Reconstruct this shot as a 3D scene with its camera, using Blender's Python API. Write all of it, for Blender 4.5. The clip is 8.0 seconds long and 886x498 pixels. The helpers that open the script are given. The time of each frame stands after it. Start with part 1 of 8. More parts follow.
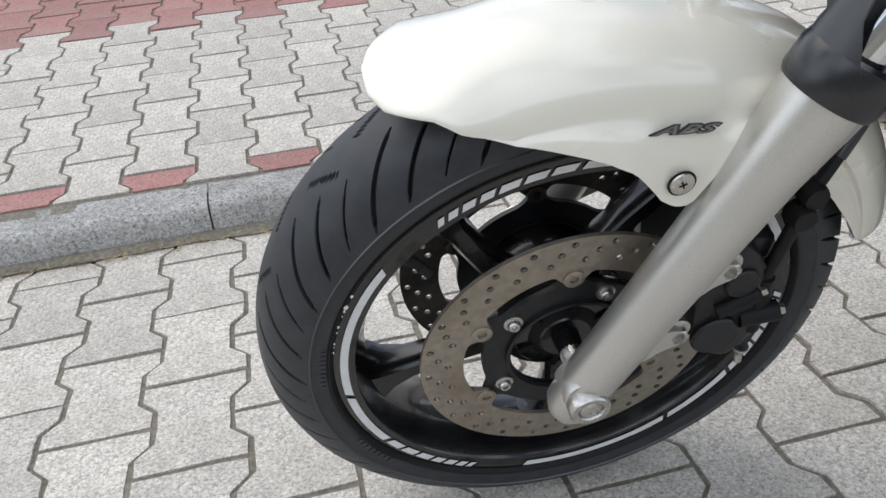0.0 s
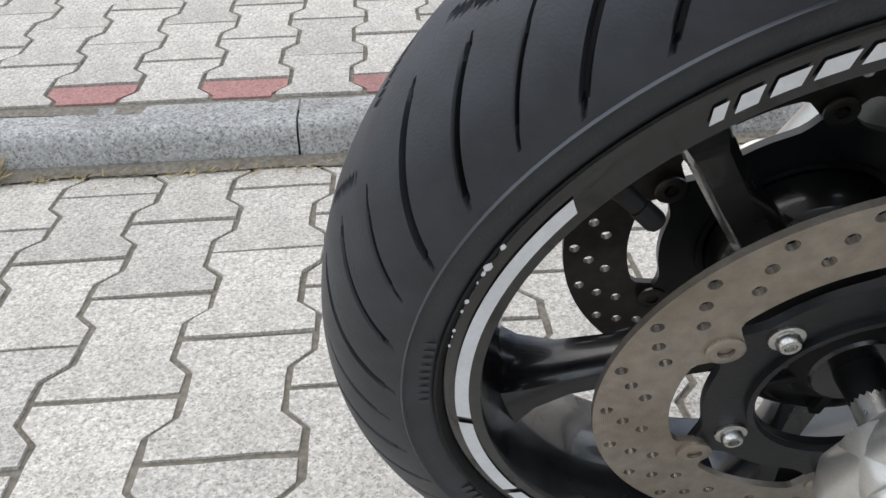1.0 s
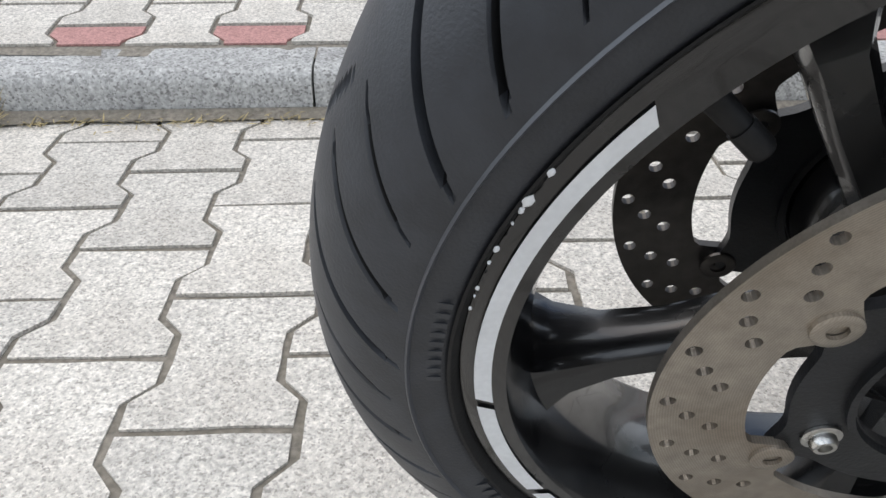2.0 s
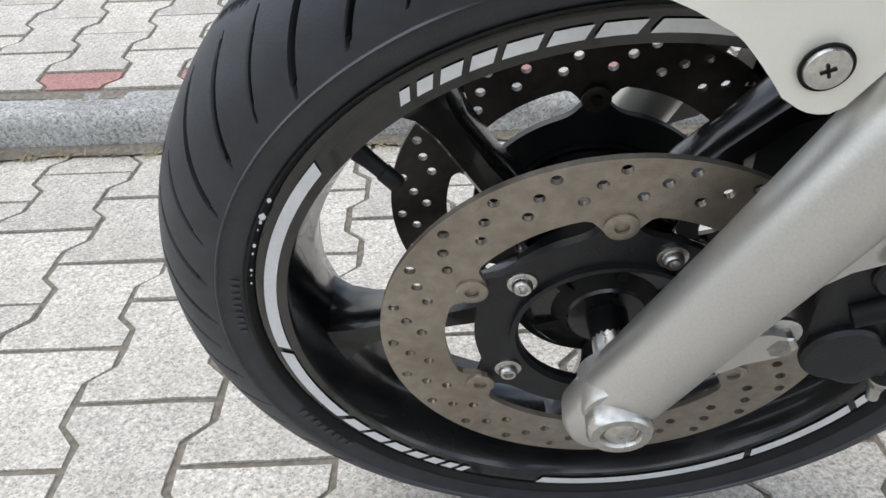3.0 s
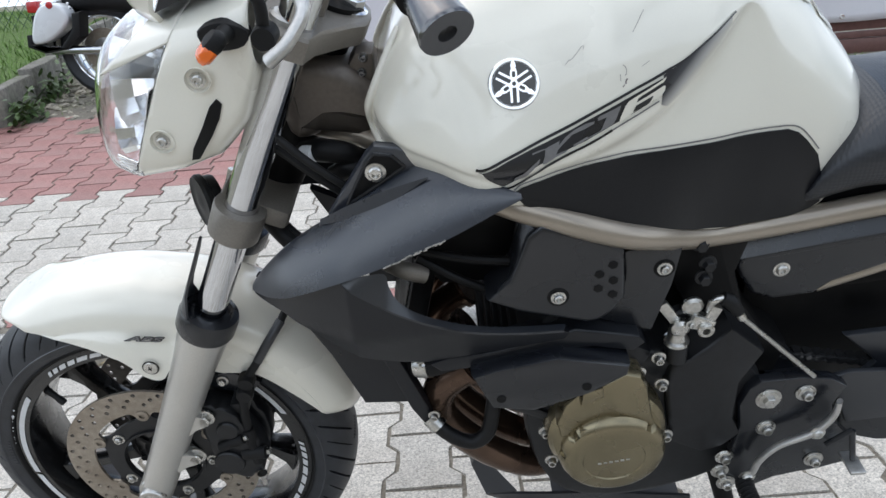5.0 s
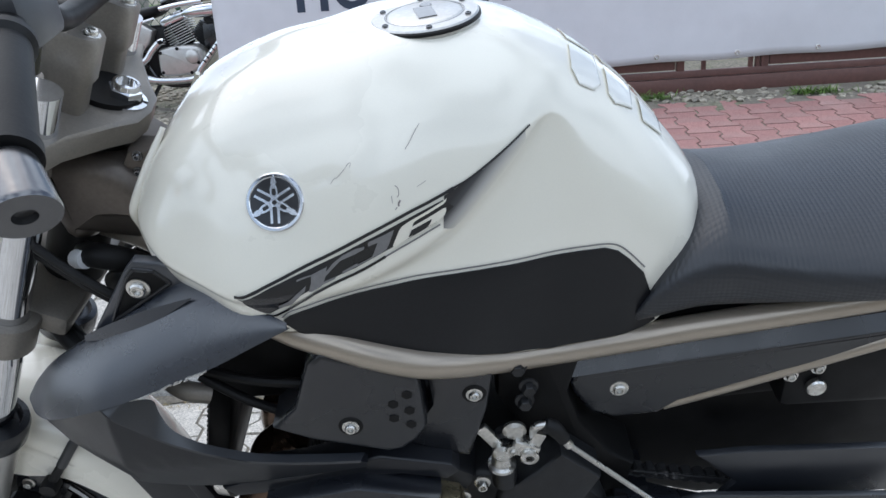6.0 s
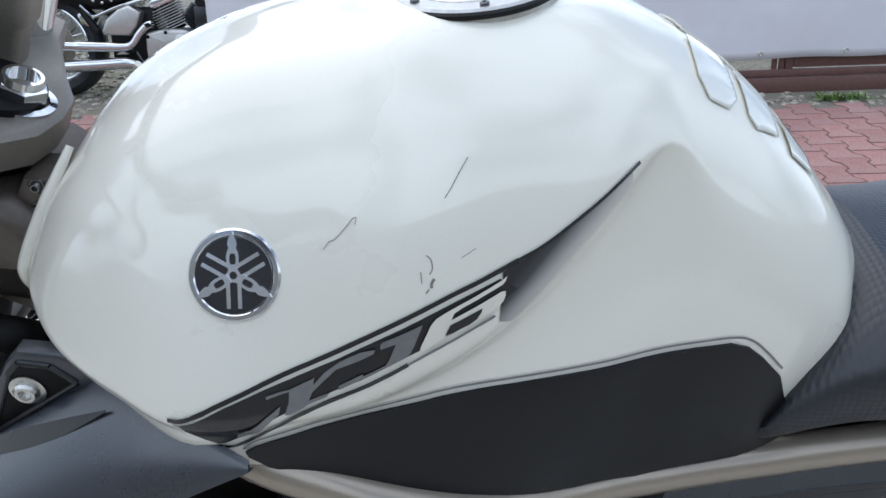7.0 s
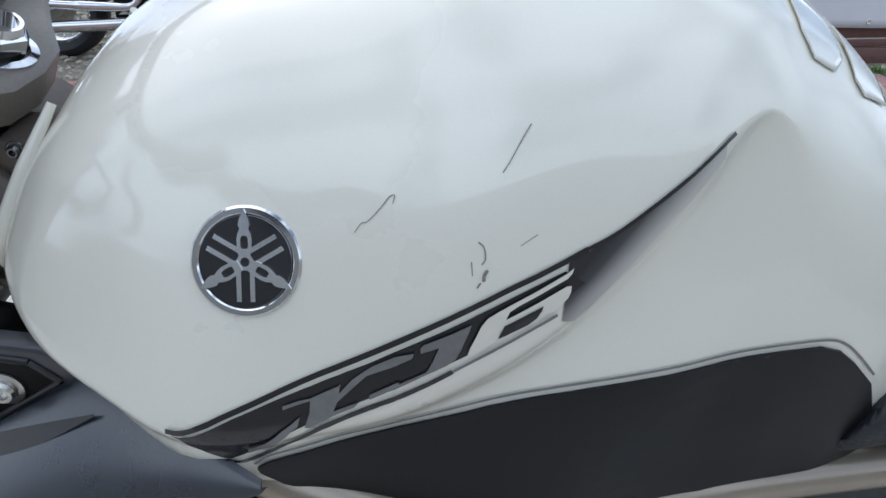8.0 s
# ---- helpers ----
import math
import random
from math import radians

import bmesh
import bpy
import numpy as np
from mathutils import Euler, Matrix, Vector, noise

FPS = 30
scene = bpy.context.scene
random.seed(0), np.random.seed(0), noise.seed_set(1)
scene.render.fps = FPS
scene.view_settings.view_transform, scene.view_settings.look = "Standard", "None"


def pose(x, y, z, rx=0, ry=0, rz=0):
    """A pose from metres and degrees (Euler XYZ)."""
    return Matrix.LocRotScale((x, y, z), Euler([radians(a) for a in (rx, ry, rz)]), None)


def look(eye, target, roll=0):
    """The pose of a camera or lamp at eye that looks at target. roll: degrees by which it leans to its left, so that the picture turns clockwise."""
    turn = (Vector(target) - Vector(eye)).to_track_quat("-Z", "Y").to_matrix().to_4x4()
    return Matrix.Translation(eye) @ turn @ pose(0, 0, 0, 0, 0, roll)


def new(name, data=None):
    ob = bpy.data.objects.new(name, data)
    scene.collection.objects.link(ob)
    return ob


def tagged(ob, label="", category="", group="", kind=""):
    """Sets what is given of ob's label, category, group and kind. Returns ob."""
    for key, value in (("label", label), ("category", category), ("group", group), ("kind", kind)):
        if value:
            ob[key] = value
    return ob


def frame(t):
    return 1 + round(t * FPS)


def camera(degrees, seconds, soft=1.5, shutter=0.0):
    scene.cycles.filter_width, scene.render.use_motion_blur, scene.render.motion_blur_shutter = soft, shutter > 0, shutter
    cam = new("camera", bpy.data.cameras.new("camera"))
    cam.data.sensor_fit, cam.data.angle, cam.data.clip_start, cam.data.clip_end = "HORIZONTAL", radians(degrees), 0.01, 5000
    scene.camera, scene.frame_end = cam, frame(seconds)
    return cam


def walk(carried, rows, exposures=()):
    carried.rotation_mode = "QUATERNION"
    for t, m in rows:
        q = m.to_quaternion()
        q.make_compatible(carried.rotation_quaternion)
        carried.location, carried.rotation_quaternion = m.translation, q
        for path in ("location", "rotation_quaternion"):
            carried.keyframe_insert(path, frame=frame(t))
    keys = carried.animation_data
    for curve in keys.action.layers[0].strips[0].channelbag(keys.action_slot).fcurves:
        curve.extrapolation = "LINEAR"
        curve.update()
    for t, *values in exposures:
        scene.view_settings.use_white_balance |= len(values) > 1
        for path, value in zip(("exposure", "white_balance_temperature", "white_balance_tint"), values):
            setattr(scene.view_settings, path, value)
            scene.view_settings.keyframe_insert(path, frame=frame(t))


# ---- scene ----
# seconds, stops, kelvin, tint
EXPOSURES = [(0.0, 0.07, 6500, 10), (0.5, 0.02, 6500, 10), (1.0, 0.15, 6500, 10), (2.5, 0.3, 6500, 10), (3.5, 0.28, 6500, 9), (4.5, 0.17, 6400, 9), (5.0, 0.16, 6250, 9), (6.5, 0.15, 5900, 9), (8.0, -0.06, 5850, 9)]
cam = camera(58.0, 8.0)
PATH = [
    (0, (-0.2043, -0.7566, 0.7594), (0.0412, 0.9692, -0.2211), -5.24),
    (0.5, (-0.2004, -0.6050, 0.6642), (-0.0990, 1.1198, -0.3431), -3.76),
    (1, (-0.2325, -0.4700, 0.5747), (-0.2186, 1.2435, -0.4567), -1.72),
    (1.2, (-0.2335, -0.4208, 0.5579), (-0.2664, 1.2478, -0.5443), -1.62),
    (2.3, (-0.2327, -0.3951, 0.5044), (-0.2655, 1.2893, -0.5733), -0.11),
    (2.5, (-0.2182, -0.4270, 0.5247), (-0.2543, 1.2558, -0.5554), -0.51),
    (3, (-0.0910, -0.5631, 0.6018), (-0.1555, 1.1403, -0.4442), -1.89),
    (3.5, (0.0478, -0.7160, 0.6875), (-0.0366, 1.0419, -0.2628), -3.01),
    (4, (0.2010, -0.9159, 0.8098), (0.1002, 0.8971, -0.0284), -4.05),
    (4.5, (0.3822, -1.0774, 0.8855), (0.2734, 0.7798, 0.1513), -4.61),
    (4.7, (0.4471, -1.1409, 0.9248), (0.3514, 0.7344, 0.2362), -4.63),
    (5, (0.5371, -1.2143, 0.9780), (0.4210, 0.6707, 0.3198), -4.57),
    (5.2, (0.5814, -1.2458, 0.9998), (0.4689, 0.6444, 0.3559), -4.39),
    (6.3, (0.7918, -0.9875, 1.0527), (0.6686, 0.9012, 0.4065), -2.90),
    (6.5, (0.7766, -0.9375, 1.0530), (0.6584, 0.9517, 0.4075), -2.53),
    (7, (0.7152, -0.8047, 1.0244), (0.6083, 1.0791, 0.3612), -1.69),
    (7.5, (0.6825, -0.7356, 1.0094), (0.5833, 1.1381, 0.3171), -1.14),
    (8, (0.6865, -0.7308, 1.0062), (0.5737, 1.1260, 0.2715), -0.82),
]
walk(cam, [(t, look(eye, target, roll)) for t, eye, target, roll in PATH], EXPOSURES)

# ---- world and light ----
world = bpy.data.worlds.new("sky")
scene.world = world
world.use_nodes = True
wn, wl = world.node_tree.nodes, world.node_tree.links
bg = wn["Background"]
sky = wn.new("ShaderNodeTexSky")
sky.sky_type = "NISHITA"
sky.sun_disc = False
SUN_UP, SUN_TURN = radians(62), radians(312)
sky.sun_elevation, sky.sun_rotation = SUN_UP, SUN_TURN
sky.air_density, sky.dust_density, sky.ozone_density = 1.0, 3.0, 1.0
cloud_pos = wn.new("ShaderNodeTexCoord")
cloud = wn.new("ShaderNodeTexNoise")
cloud.inputs["Scale"].default_value, cloud.inputs["Detail"].default_value = 2.6, 6.0
cloud_ramp = wn.new("ShaderNodeValToRGB")
cloud_ramp.color_ramp.elements[0].position, cloud_ramp.color_ramp.elements[1].position = 0.40, 0.56
cloud_mix = wn.new("ShaderNodeMix")
cloud_mix.data_type = "RGBA"
wl.new(cloud_pos.outputs["Generated"], cloud.inputs["Vector"])
wl.new(cloud.outputs["Fac"], cloud_ramp.inputs["Fac"])
wl.new(cloud_ramp.outputs["Color"], cloud_mix.inputs["Factor"])
wl.new(sky.outputs["Color"], cloud_mix.inputs["A"])
cloud_mix.inputs["B"].default_value = (10.2, 11.0, 12.0, 1)
wl.new(cloud_mix.outputs["Result"], bg.inputs["Color"])
bg.inputs["Strength"].default_value = 0.132

sun_data = bpy.data.lights.new("sun", "SUN")
sun_data.energy, sun_data.angle, sun_data.color = 0.65, radians(60), (1.0, 0.945, 0.87)
sun = new("sun", sun_data)
sun_way = Vector((math.sin(SUN_TURN) * math.cos(SUN_UP), math.cos(SUN_TURN) * math.cos(SUN_UP), math.sin(SUN_UP)))
sun.matrix_world = look(sun_way * 20, (0, 0, 0))

# ---- materials ----


def ramp(nodes, stops):
    r = nodes.new("ShaderNodeValToRGB")
    el = r.color_ramp.elements
    while len(el) < len(stops):
        el.new(0.5)
    for e, (p, c) in zip(el, stops):
        e.position, e.color = p, (*c, 1) if len(c) == 3 else c
    return r


def surf(name, col, rough=0.5, metal=0.0, var=0.12, scale=30.0, bump=0.0, bscale=300.0, stain=None, stain_amount=0.3, stain_scale=6.0,
         coat=0.0, rand=0.0, speck=None, rough_var=0.1, sheen=0.0, ior=1.5, island=False, spec=0.5):
    """A procedural surface: base colour with grain and stains at two scales, uneven gloss and fine relief."""
    m = bpy.data.materials.new(name)
    m.use_nodes = True
    n, l = m.node_tree.nodes, m.node_tree.links
    p = n["Principled BSDF"]
    tc = n.new("ShaderNodeTexCoord")
    fine = n.new("ShaderNodeTexNoise")
    fine.inputs["Scale"].default_value, fine.inputs["Detail"].default_value = scale, 5.0
    l.new(tc.outputs["Object"], fine.inputs["Vector"])
    lo, hi = [max(0, c * (1 - var)) for c in col], [min(1, c * (1 + var)) for c in col]
    base = ramp(n, [(0.3, lo), (0.7, hi)])
    l.new(fine.outputs["Fac"], base.inputs["Fac"])
    out = base.outputs["Color"]

    def mixed(a, fac, b, mode="MIX"):
        mx = n.new("ShaderNodeMix")
        mx.data_type, mx.blend_type = "RGBA", mode
        l.new(a, mx.inputs["A"])
        if isinstance(b, tuple):
            mx.inputs["B"].default_value = (*b, 1)
        else:
            l.new(b, mx.inputs["B"])
        if isinstance(fac, float):
            mx.inputs["Factor"].default_value = fac
        else:
            l.new(fac, mx.inputs["Factor"])
        return mx.outputs["Result"]

    big = n.new("ShaderNodeTexNoise")
    big.inputs["Scale"].default_value, big.inputs["Detail"].default_value = stain_scale, 7.0
    l.new(tc.outputs["Object"], big.inputs["Vector"])
    if stain:
        fac = ramp(n, [(0.45, (0, 0, 0)), (0.75, (stain_amount,) * 3)])
        l.new(big.outputs["Fac"], fac.inputs["Fac"])
        out = mixed(out, fac.outputs["Color"], stain)
    if speck:
        vor = n.new("ShaderNodeTexVoronoi")
        vor.inputs["Scale"].default_value = speck[0]
        l.new(tc.outputs["Object"], vor.inputs["Vector"])
        r = ramp(n, [(0.0, (0.35, 0.34, 0.33)), (0.25, (0.85, 0.85, 0.85)), (0.6, (1.05, 1.05, 1.04)), (1.0, (1.3, 1.3, 1.3))])
        sep = n.new("ShaderNodeSeparateColor")
        l.new(vor.outputs["Color"], sep.inputs["Color"])
        l.new(sep.outputs[0], r.inputs["Fac"])
        out = mixed(out, speck[1], r.outputs["Color"], "MULTIPLY")
    if rand:
        info = n.new("ShaderNodeNewGeometry" if island else "ShaderNodeObjectInfo")
        r = ramp(n, [(0.0, (1 - rand,) * 3), (1.0, (1 + rand * 0.6, 1 + rand * 0.55, 1 + rand * 0.5))])
        l.new(info.outputs["Random Per Island" if island else "Random"], r.inputs["Fac"])
        out = mixed(out, 1.0, r.outputs["Color"], "MULTIPLY")
    l.new(out, p.inputs["Base Color"])
    rr = ramp(n, [(0.3, (max(0, rough - rough_var),) * 3), (0.7, (min(1, rough + rough_var),) * 3)])
    l.new(big.outputs["Fac"], rr.inputs["Fac"])
    l.new(rr.outputs["Color"], p.inputs["Roughness"])
    p.inputs["Metallic"].default_value, p.inputs["IOR"].default_value = metal, ior
    p.inputs["Coat Weight"].default_value, p.inputs["Coat Roughness"].default_value = coat, 0.04
    p.inputs["Sheen Weight"].default_value = sheen
    p.inputs["Specular IOR Level"].default_value = spec
    if bump:
        b = n.new("ShaderNodeBump")
        b.inputs["Strength"].default_value, b.inputs["Distance"].default_value = bump, 0.002
        tex = n.new("ShaderNodeTexNoise")
        tex.inputs["Scale"].default_value, tex.inputs["Detail"].default_value = bscale, 4.0
        l.new(tc.outputs["Object"], tex.inputs["Vector"])
        l.new(tex.outputs["Fac"], b.inputs["Height"])
        l.new(b.outputs["Normal"], p.inputs["Normal"])
    return m


PAVER = surf("grey_concrete", (0.59, 0.555, 0.50), 0.88, var=0.3, scale=190, bump=1.0, bscale=420, stain=(0.44, 0.405, 0.36), stain_amount=0.55, stain_scale=7, rand=0.12, speck=(430.0, 0.62))
RED_PAVER = surf("red_concrete", (0.375, 0.195, 0.178), 0.88, var=0.2, scale=160, bump=0.5, bscale=420, stain=(0.40, 0.30, 0.275), stain_amount=0.5, stain_scale=4, rand=0.13, speck=(420.0, 0.5))
RED_STUFF = surf("red_concrete_far", (0.375, 0.195, 0.178), 0.88, var=0.2, scale=160, bump=0.5, bscale=420, stain=(0.40, 0.30, 0.275), stain_amount=0.5, stain_scale=4, rand=0.13, island=True, speck=(420.0, 0.5))
KERB = surf("kerb_concrete", (0.40, 0.395, 0.38), 0.9, var=0.25, scale=120, bump=0.7, bscale=260, stain=(0.12, 0.115, 0.11), stain_amount=0.6, stain_scale=7, speck=(300.0, 0.8))
SAND = surf("joint_sand", (0.20, 0.178, 0.145), 0.95, var=0.35, scale=120, bump=0.8, bscale=300, stain=(0.15, 0.135, 0.10), stain_amount=0.6, stain_scale=14)
SOIL = surf("gravel_soil", (0.22, 0.20, 0.155), 0.95, var=0.5, scale=60, bump=1.0, bscale=120, stain=(0.12, 0.14, 0.06), stain_amount=0.7, stain_scale=5)
LAWN = surf("lawn_soil", (0.10, 0.16, 0.035), 0.95, var=0.4, scale=40, bump=1.0, bscale=200)
BLADE = surf("grass_blades", (0.12, 0.21, 0.04), 0.7, var=0.4, scale=25)
DRY = surf("dry_straw", (0.36, 0.29, 0.15), 0.85, var=0.4, scale=30)
PEBBLE = surf("pebbles", (0.36, 0.33, 0.27), 0.85, var=0.35, scale=50, rand=0.45, island=True)
WEED = surf("weed_leaves", (0.07, 0.12, 0.035), 0.6, var=0.4, scale=30)

WHITE = surf("pearl_white_paint", (0.82, 0.79, 0.69), 0.28, var=0.015, scale=900, coat=1.0, rough_var=0.05, stain=(0.79, 0.75, 0.635), stain_amount=0.08, stain_scale=3)
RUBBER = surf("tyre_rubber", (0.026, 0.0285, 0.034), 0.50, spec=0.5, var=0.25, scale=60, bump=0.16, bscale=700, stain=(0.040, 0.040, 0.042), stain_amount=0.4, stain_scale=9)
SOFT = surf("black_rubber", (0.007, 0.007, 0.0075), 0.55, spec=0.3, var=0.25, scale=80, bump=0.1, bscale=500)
RIM = surf("gloss_black_alloy", (0.0045, 0.0045, 0.005), 0.24, spec=0.55, var=0.2, scale=60, coat=0.4, stain=(0.018, 0.017, 0.015), stain_amount=0.25, stain_scale=16)
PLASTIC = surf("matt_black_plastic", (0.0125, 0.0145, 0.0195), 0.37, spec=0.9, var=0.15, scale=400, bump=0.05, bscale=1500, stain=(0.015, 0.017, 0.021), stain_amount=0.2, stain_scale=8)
SATIN = surf("satin_black_cover", (0.0080, 0.0092, 0.0125), 0.26, spec=0.72, var=0.1, scale=500, bump=0.04, bscale=1600, stain=(0.009, 0.0095, 0.011), stain_amount=0.15, stain_scale=10)
BLOCK = surf("black_engine_paint", (0.0085, 0.0092, 0.0110), 0.40, spec=0.45, var=0.3, scale=90, bump=0.15, bscale=500, stain=(0.020, 0.019, 0.018), stain_amount=0.35, stain_scale=14)
DARK = surf("deep_black_parts", (0.004, 0.004, 0.0045), 0.5, spec=0.22, var=0.3, scale=60, stain=(0.012, 0.011, 0.010), stain_amount=0.3, stain_scale=20)
FORK = surf("silver_fork_paint", (0.60, 0.585, 0.55), 0.36, metal=0.75, var=0.06, scale=700, bump=0.03, bscale=1500, stain=(0.52, 0.505, 0.475), stain_amount=0.3, stain_scale=8)
CHROME = surf("chrome_tube", (0.72, 0.73, 0.75), 0.09, metal=1.0, var=0.03, scale=60, rough_var=0.04)
STEEL = surf("zinc_steel", (0.62, 0.61, 0.58), 0.3, metal=1.0, var=0.15, scale=200, stain=(0.3, 0.27, 0.22), stain_amount=0.3, stain_scale=60)
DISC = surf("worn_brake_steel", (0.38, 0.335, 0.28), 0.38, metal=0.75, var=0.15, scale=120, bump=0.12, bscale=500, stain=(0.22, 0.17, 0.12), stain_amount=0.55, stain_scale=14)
# the same disc steel, darkened to paint in shade on the far side
DISC_SHADED = surf("shaded_brake_steel", (0.075, 0.068, 0.062), 0.4, metal=0.6, var=0.2, scale=120, stain=(0.04, 0.035, 0.03), stain_amount=0.5, stain_scale=14)
ALU = surf("cast_aluminium", (0.58, 0.57, 0.55), 0.4, metal=0.85, var=0.1, scale=200, bump=0.1, bscale=700, stain=(0.36, 0.33, 0.28), stain_amount=0.3, stain_scale=25)
TAUPE = surf("taupe_clamp_paint", (0.22, 0.20, 0.175), 0.42, metal=0.35, var=0.08, scale=400, bump=0.06, bscale=1200, stain=(0.16, 0.14, 0.115), stain_amount=0.4, stain_scale=12)
GOLD = surf("champagne_gold_paint", (0.27, 0.232, 0.15), 0.27, metal=0.85, var=0.07, scale=600, bump=0.03, bscale=1500, stain=(0.20, 0.165, 0.10), stain_amount=0.3, stain_scale=14)
FRAME = surf("champagne_frame_paint", (0.36, 0.31, 0.25), 0.30, metal=0.5, var=0.03, scale=700, coat=0.25, rough_var=0.04, stain=(0.32, 0.275, 0.22), stain_amount=0.2, stain_scale=5)
PIPE = surf("heat_stained_steel", (0.13, 0.085, 0.06), 0.22, metal=0.8, var=0.35, scale=25, stain=(0.07, 0.045, 0.035), stain_amount=0.7, stain_scale=12, bump=0.1, bscale=400)
STRIPE = surf("white_reflective_tape", (0.72, 0.73, 0.74), 0.5, var=0.05, scale=300, stain=(0.5, 0.5, 0.5), stain_amount=0.4, stain_scale=40)
INK = surf("black_decal", (0.012, 0.012, 0.014), 0.25, var=0.1, scale=200, coat=0.6)
GREY_INK = surf("grey_decal", (0.17, 0.165, 0.165), 0.28, metal=0.0, var=0.1, scale=200, coat=0.6)
CREAM_INK = surf("cream_decal", (0.74, 0.70, 0.60), 0.28, var=0.02, scale=200, coat=0.6)
KNEE = surf("dark_tank_pad", (0.0075, 0.0080, 0.0098), 0.38, spec=0.30, var=0.2, scale=500, bump=0.10, bscale=1800, stain=(0.012, 0.012, 0.013), stain_amount=0.3, stain_scale=9)
# scoop plastic made paler and bluer to paint in its sky sheen
SHROUD = surf("sky_sheen_black", (0.027, 0.031, 0.041), 0.33, spec=1.0, var=0.12, scale=400, bump=0.04, bscale=1500, stain=(0.030, 0.034, 0.043), stain_amount=0.2, stain_scale=8)
# the same plastic toned darker, painting shade onto the side-facing panels
MOULDING_SHADED = surf("shaded_black_moulding", (0.0075, 0.0085, 0.0115), 0.36, spec=0.45, var=0.15, scale=400, bump=0.06, bscale=1500, stain=(0.008, 0.0085, 0.010), stain_amount=0.25, stain_scale=8)
AMBER = surf("amber_lens", (0.85, 0.16, 0.015), 0.15, var=0.1, scale=100, coat=0.7)
RED_LENS = surf("red_lens", (0.45, 0.02, 0.02), 0.2, var=0.1, scale=60, coat=0.5)
SILVER = surf("reflector_silver", (0.85, 0.86, 0.88), 0.12, metal=1.0, var=0.04, scale=40)
GUNMETAL = surf("dark_polished_metal", (0.16, 0.16, 0.165), 0.22, metal=0.9, var=0.05, scale=200)
GUSSET = surf("dark_brown_casting", (0.15, 0.128, 0.11), 0.4, metal=0.4, var=0.1, scale=200, stain=(0.10, 0.085, 0.075), stain_amount=0.4, stain_scale=12)
# surface of the unseen wall added behind the camera
UNSEEN_WALL = surf("unseen_wall_grey", (0.30, 0.29, 0.27), 0.9, var=0.15, scale=20, bump=0.4, bscale=80, stain=(0.20, 0.195, 0.18), stain_amount=0.4, stain_scale=1)
BROWN = surf("brown_steel_paint", (0.13, 0.062, 0.052), 0.5, var=0.12, scale=40, bump=0.1, bscale=300, stain=(0.08, 0.045, 0.04), stain_amount=0.4, stain_scale=4)
TARP = surf("white_tarpaulin", (0.66, 0.67, 0.70), 0.5, var=0.04, scale=8, bump=0.2, bscale=60, stain=(0.56, 0.565, 0.58), stain_amount=0.35, stain_scale=2)
TARP_INK = surf("dark_blue_print", (0.03, 0.045, 0.075), 0.5, var=0.1, scale=20)
WIRE = surf("green_fence_wire", (0.03, 0.075, 0.04), 0.5, var=0.2, scale=50)
STONE = surf("edging_stone", (0.22, 0.205, 0.18), 0.9, var=0.3, scale=50, bump=0.8, bscale=150, stain=(0.10, 0.11, 0.06), stain_amount=0.6, stain_scale=7)


def turned(material, centre_z, scale, depth):
    """Adds fine concentric wear rings about the wheel axle."""
    n, l = material.node_tree.nodes, material.node_tree.links
    p = n["Principled BSDF"]
    tc, mp, wave = n.new("ShaderNodeTexCoord"), n.new("ShaderNodeMapping"), n.new("ShaderNodeTexWave")
    mp.inputs["Location"].default_value = (0, 0, -centre_z)
    wave.wave_type, wave.rings_direction = "RINGS", "Y"
    wave.inputs["Scale"].default_value, wave.inputs["Distortion"].default_value, wave.inputs["Detail"].default_value = scale, 3.0, 4.0
    wave.inputs["Detail Scale"].default_value = 3.0
    l.new(tc.outputs["Object"], mp.inputs["Vector"])
    l.new(mp.outputs["Vector"], wave.inputs["Vector"])
    tone = ramp(n, [(0.0, (1 - depth,) * 3), (1.0, (1 + depth * 0.4,) * 3)])
    l.new(wave.outputs["Fac"], tone.inputs["Fac"])
    mx = n.new("ShaderNodeMix")
    mx.data_type, mx.blend_type = "RGBA", "MULTIPLY"
    mx.inputs["Factor"].default_value = 1.0
    l.new(p.inputs["Base Color"].links[0].from_socket, mx.inputs["A"])
    l.new(tone.outputs["Color"], mx.inputs["B"])
    l.new(mx.outputs["Result"], p.inputs["Base Color"])


turned(DISC, 0.3022, 260.0, 0.16)


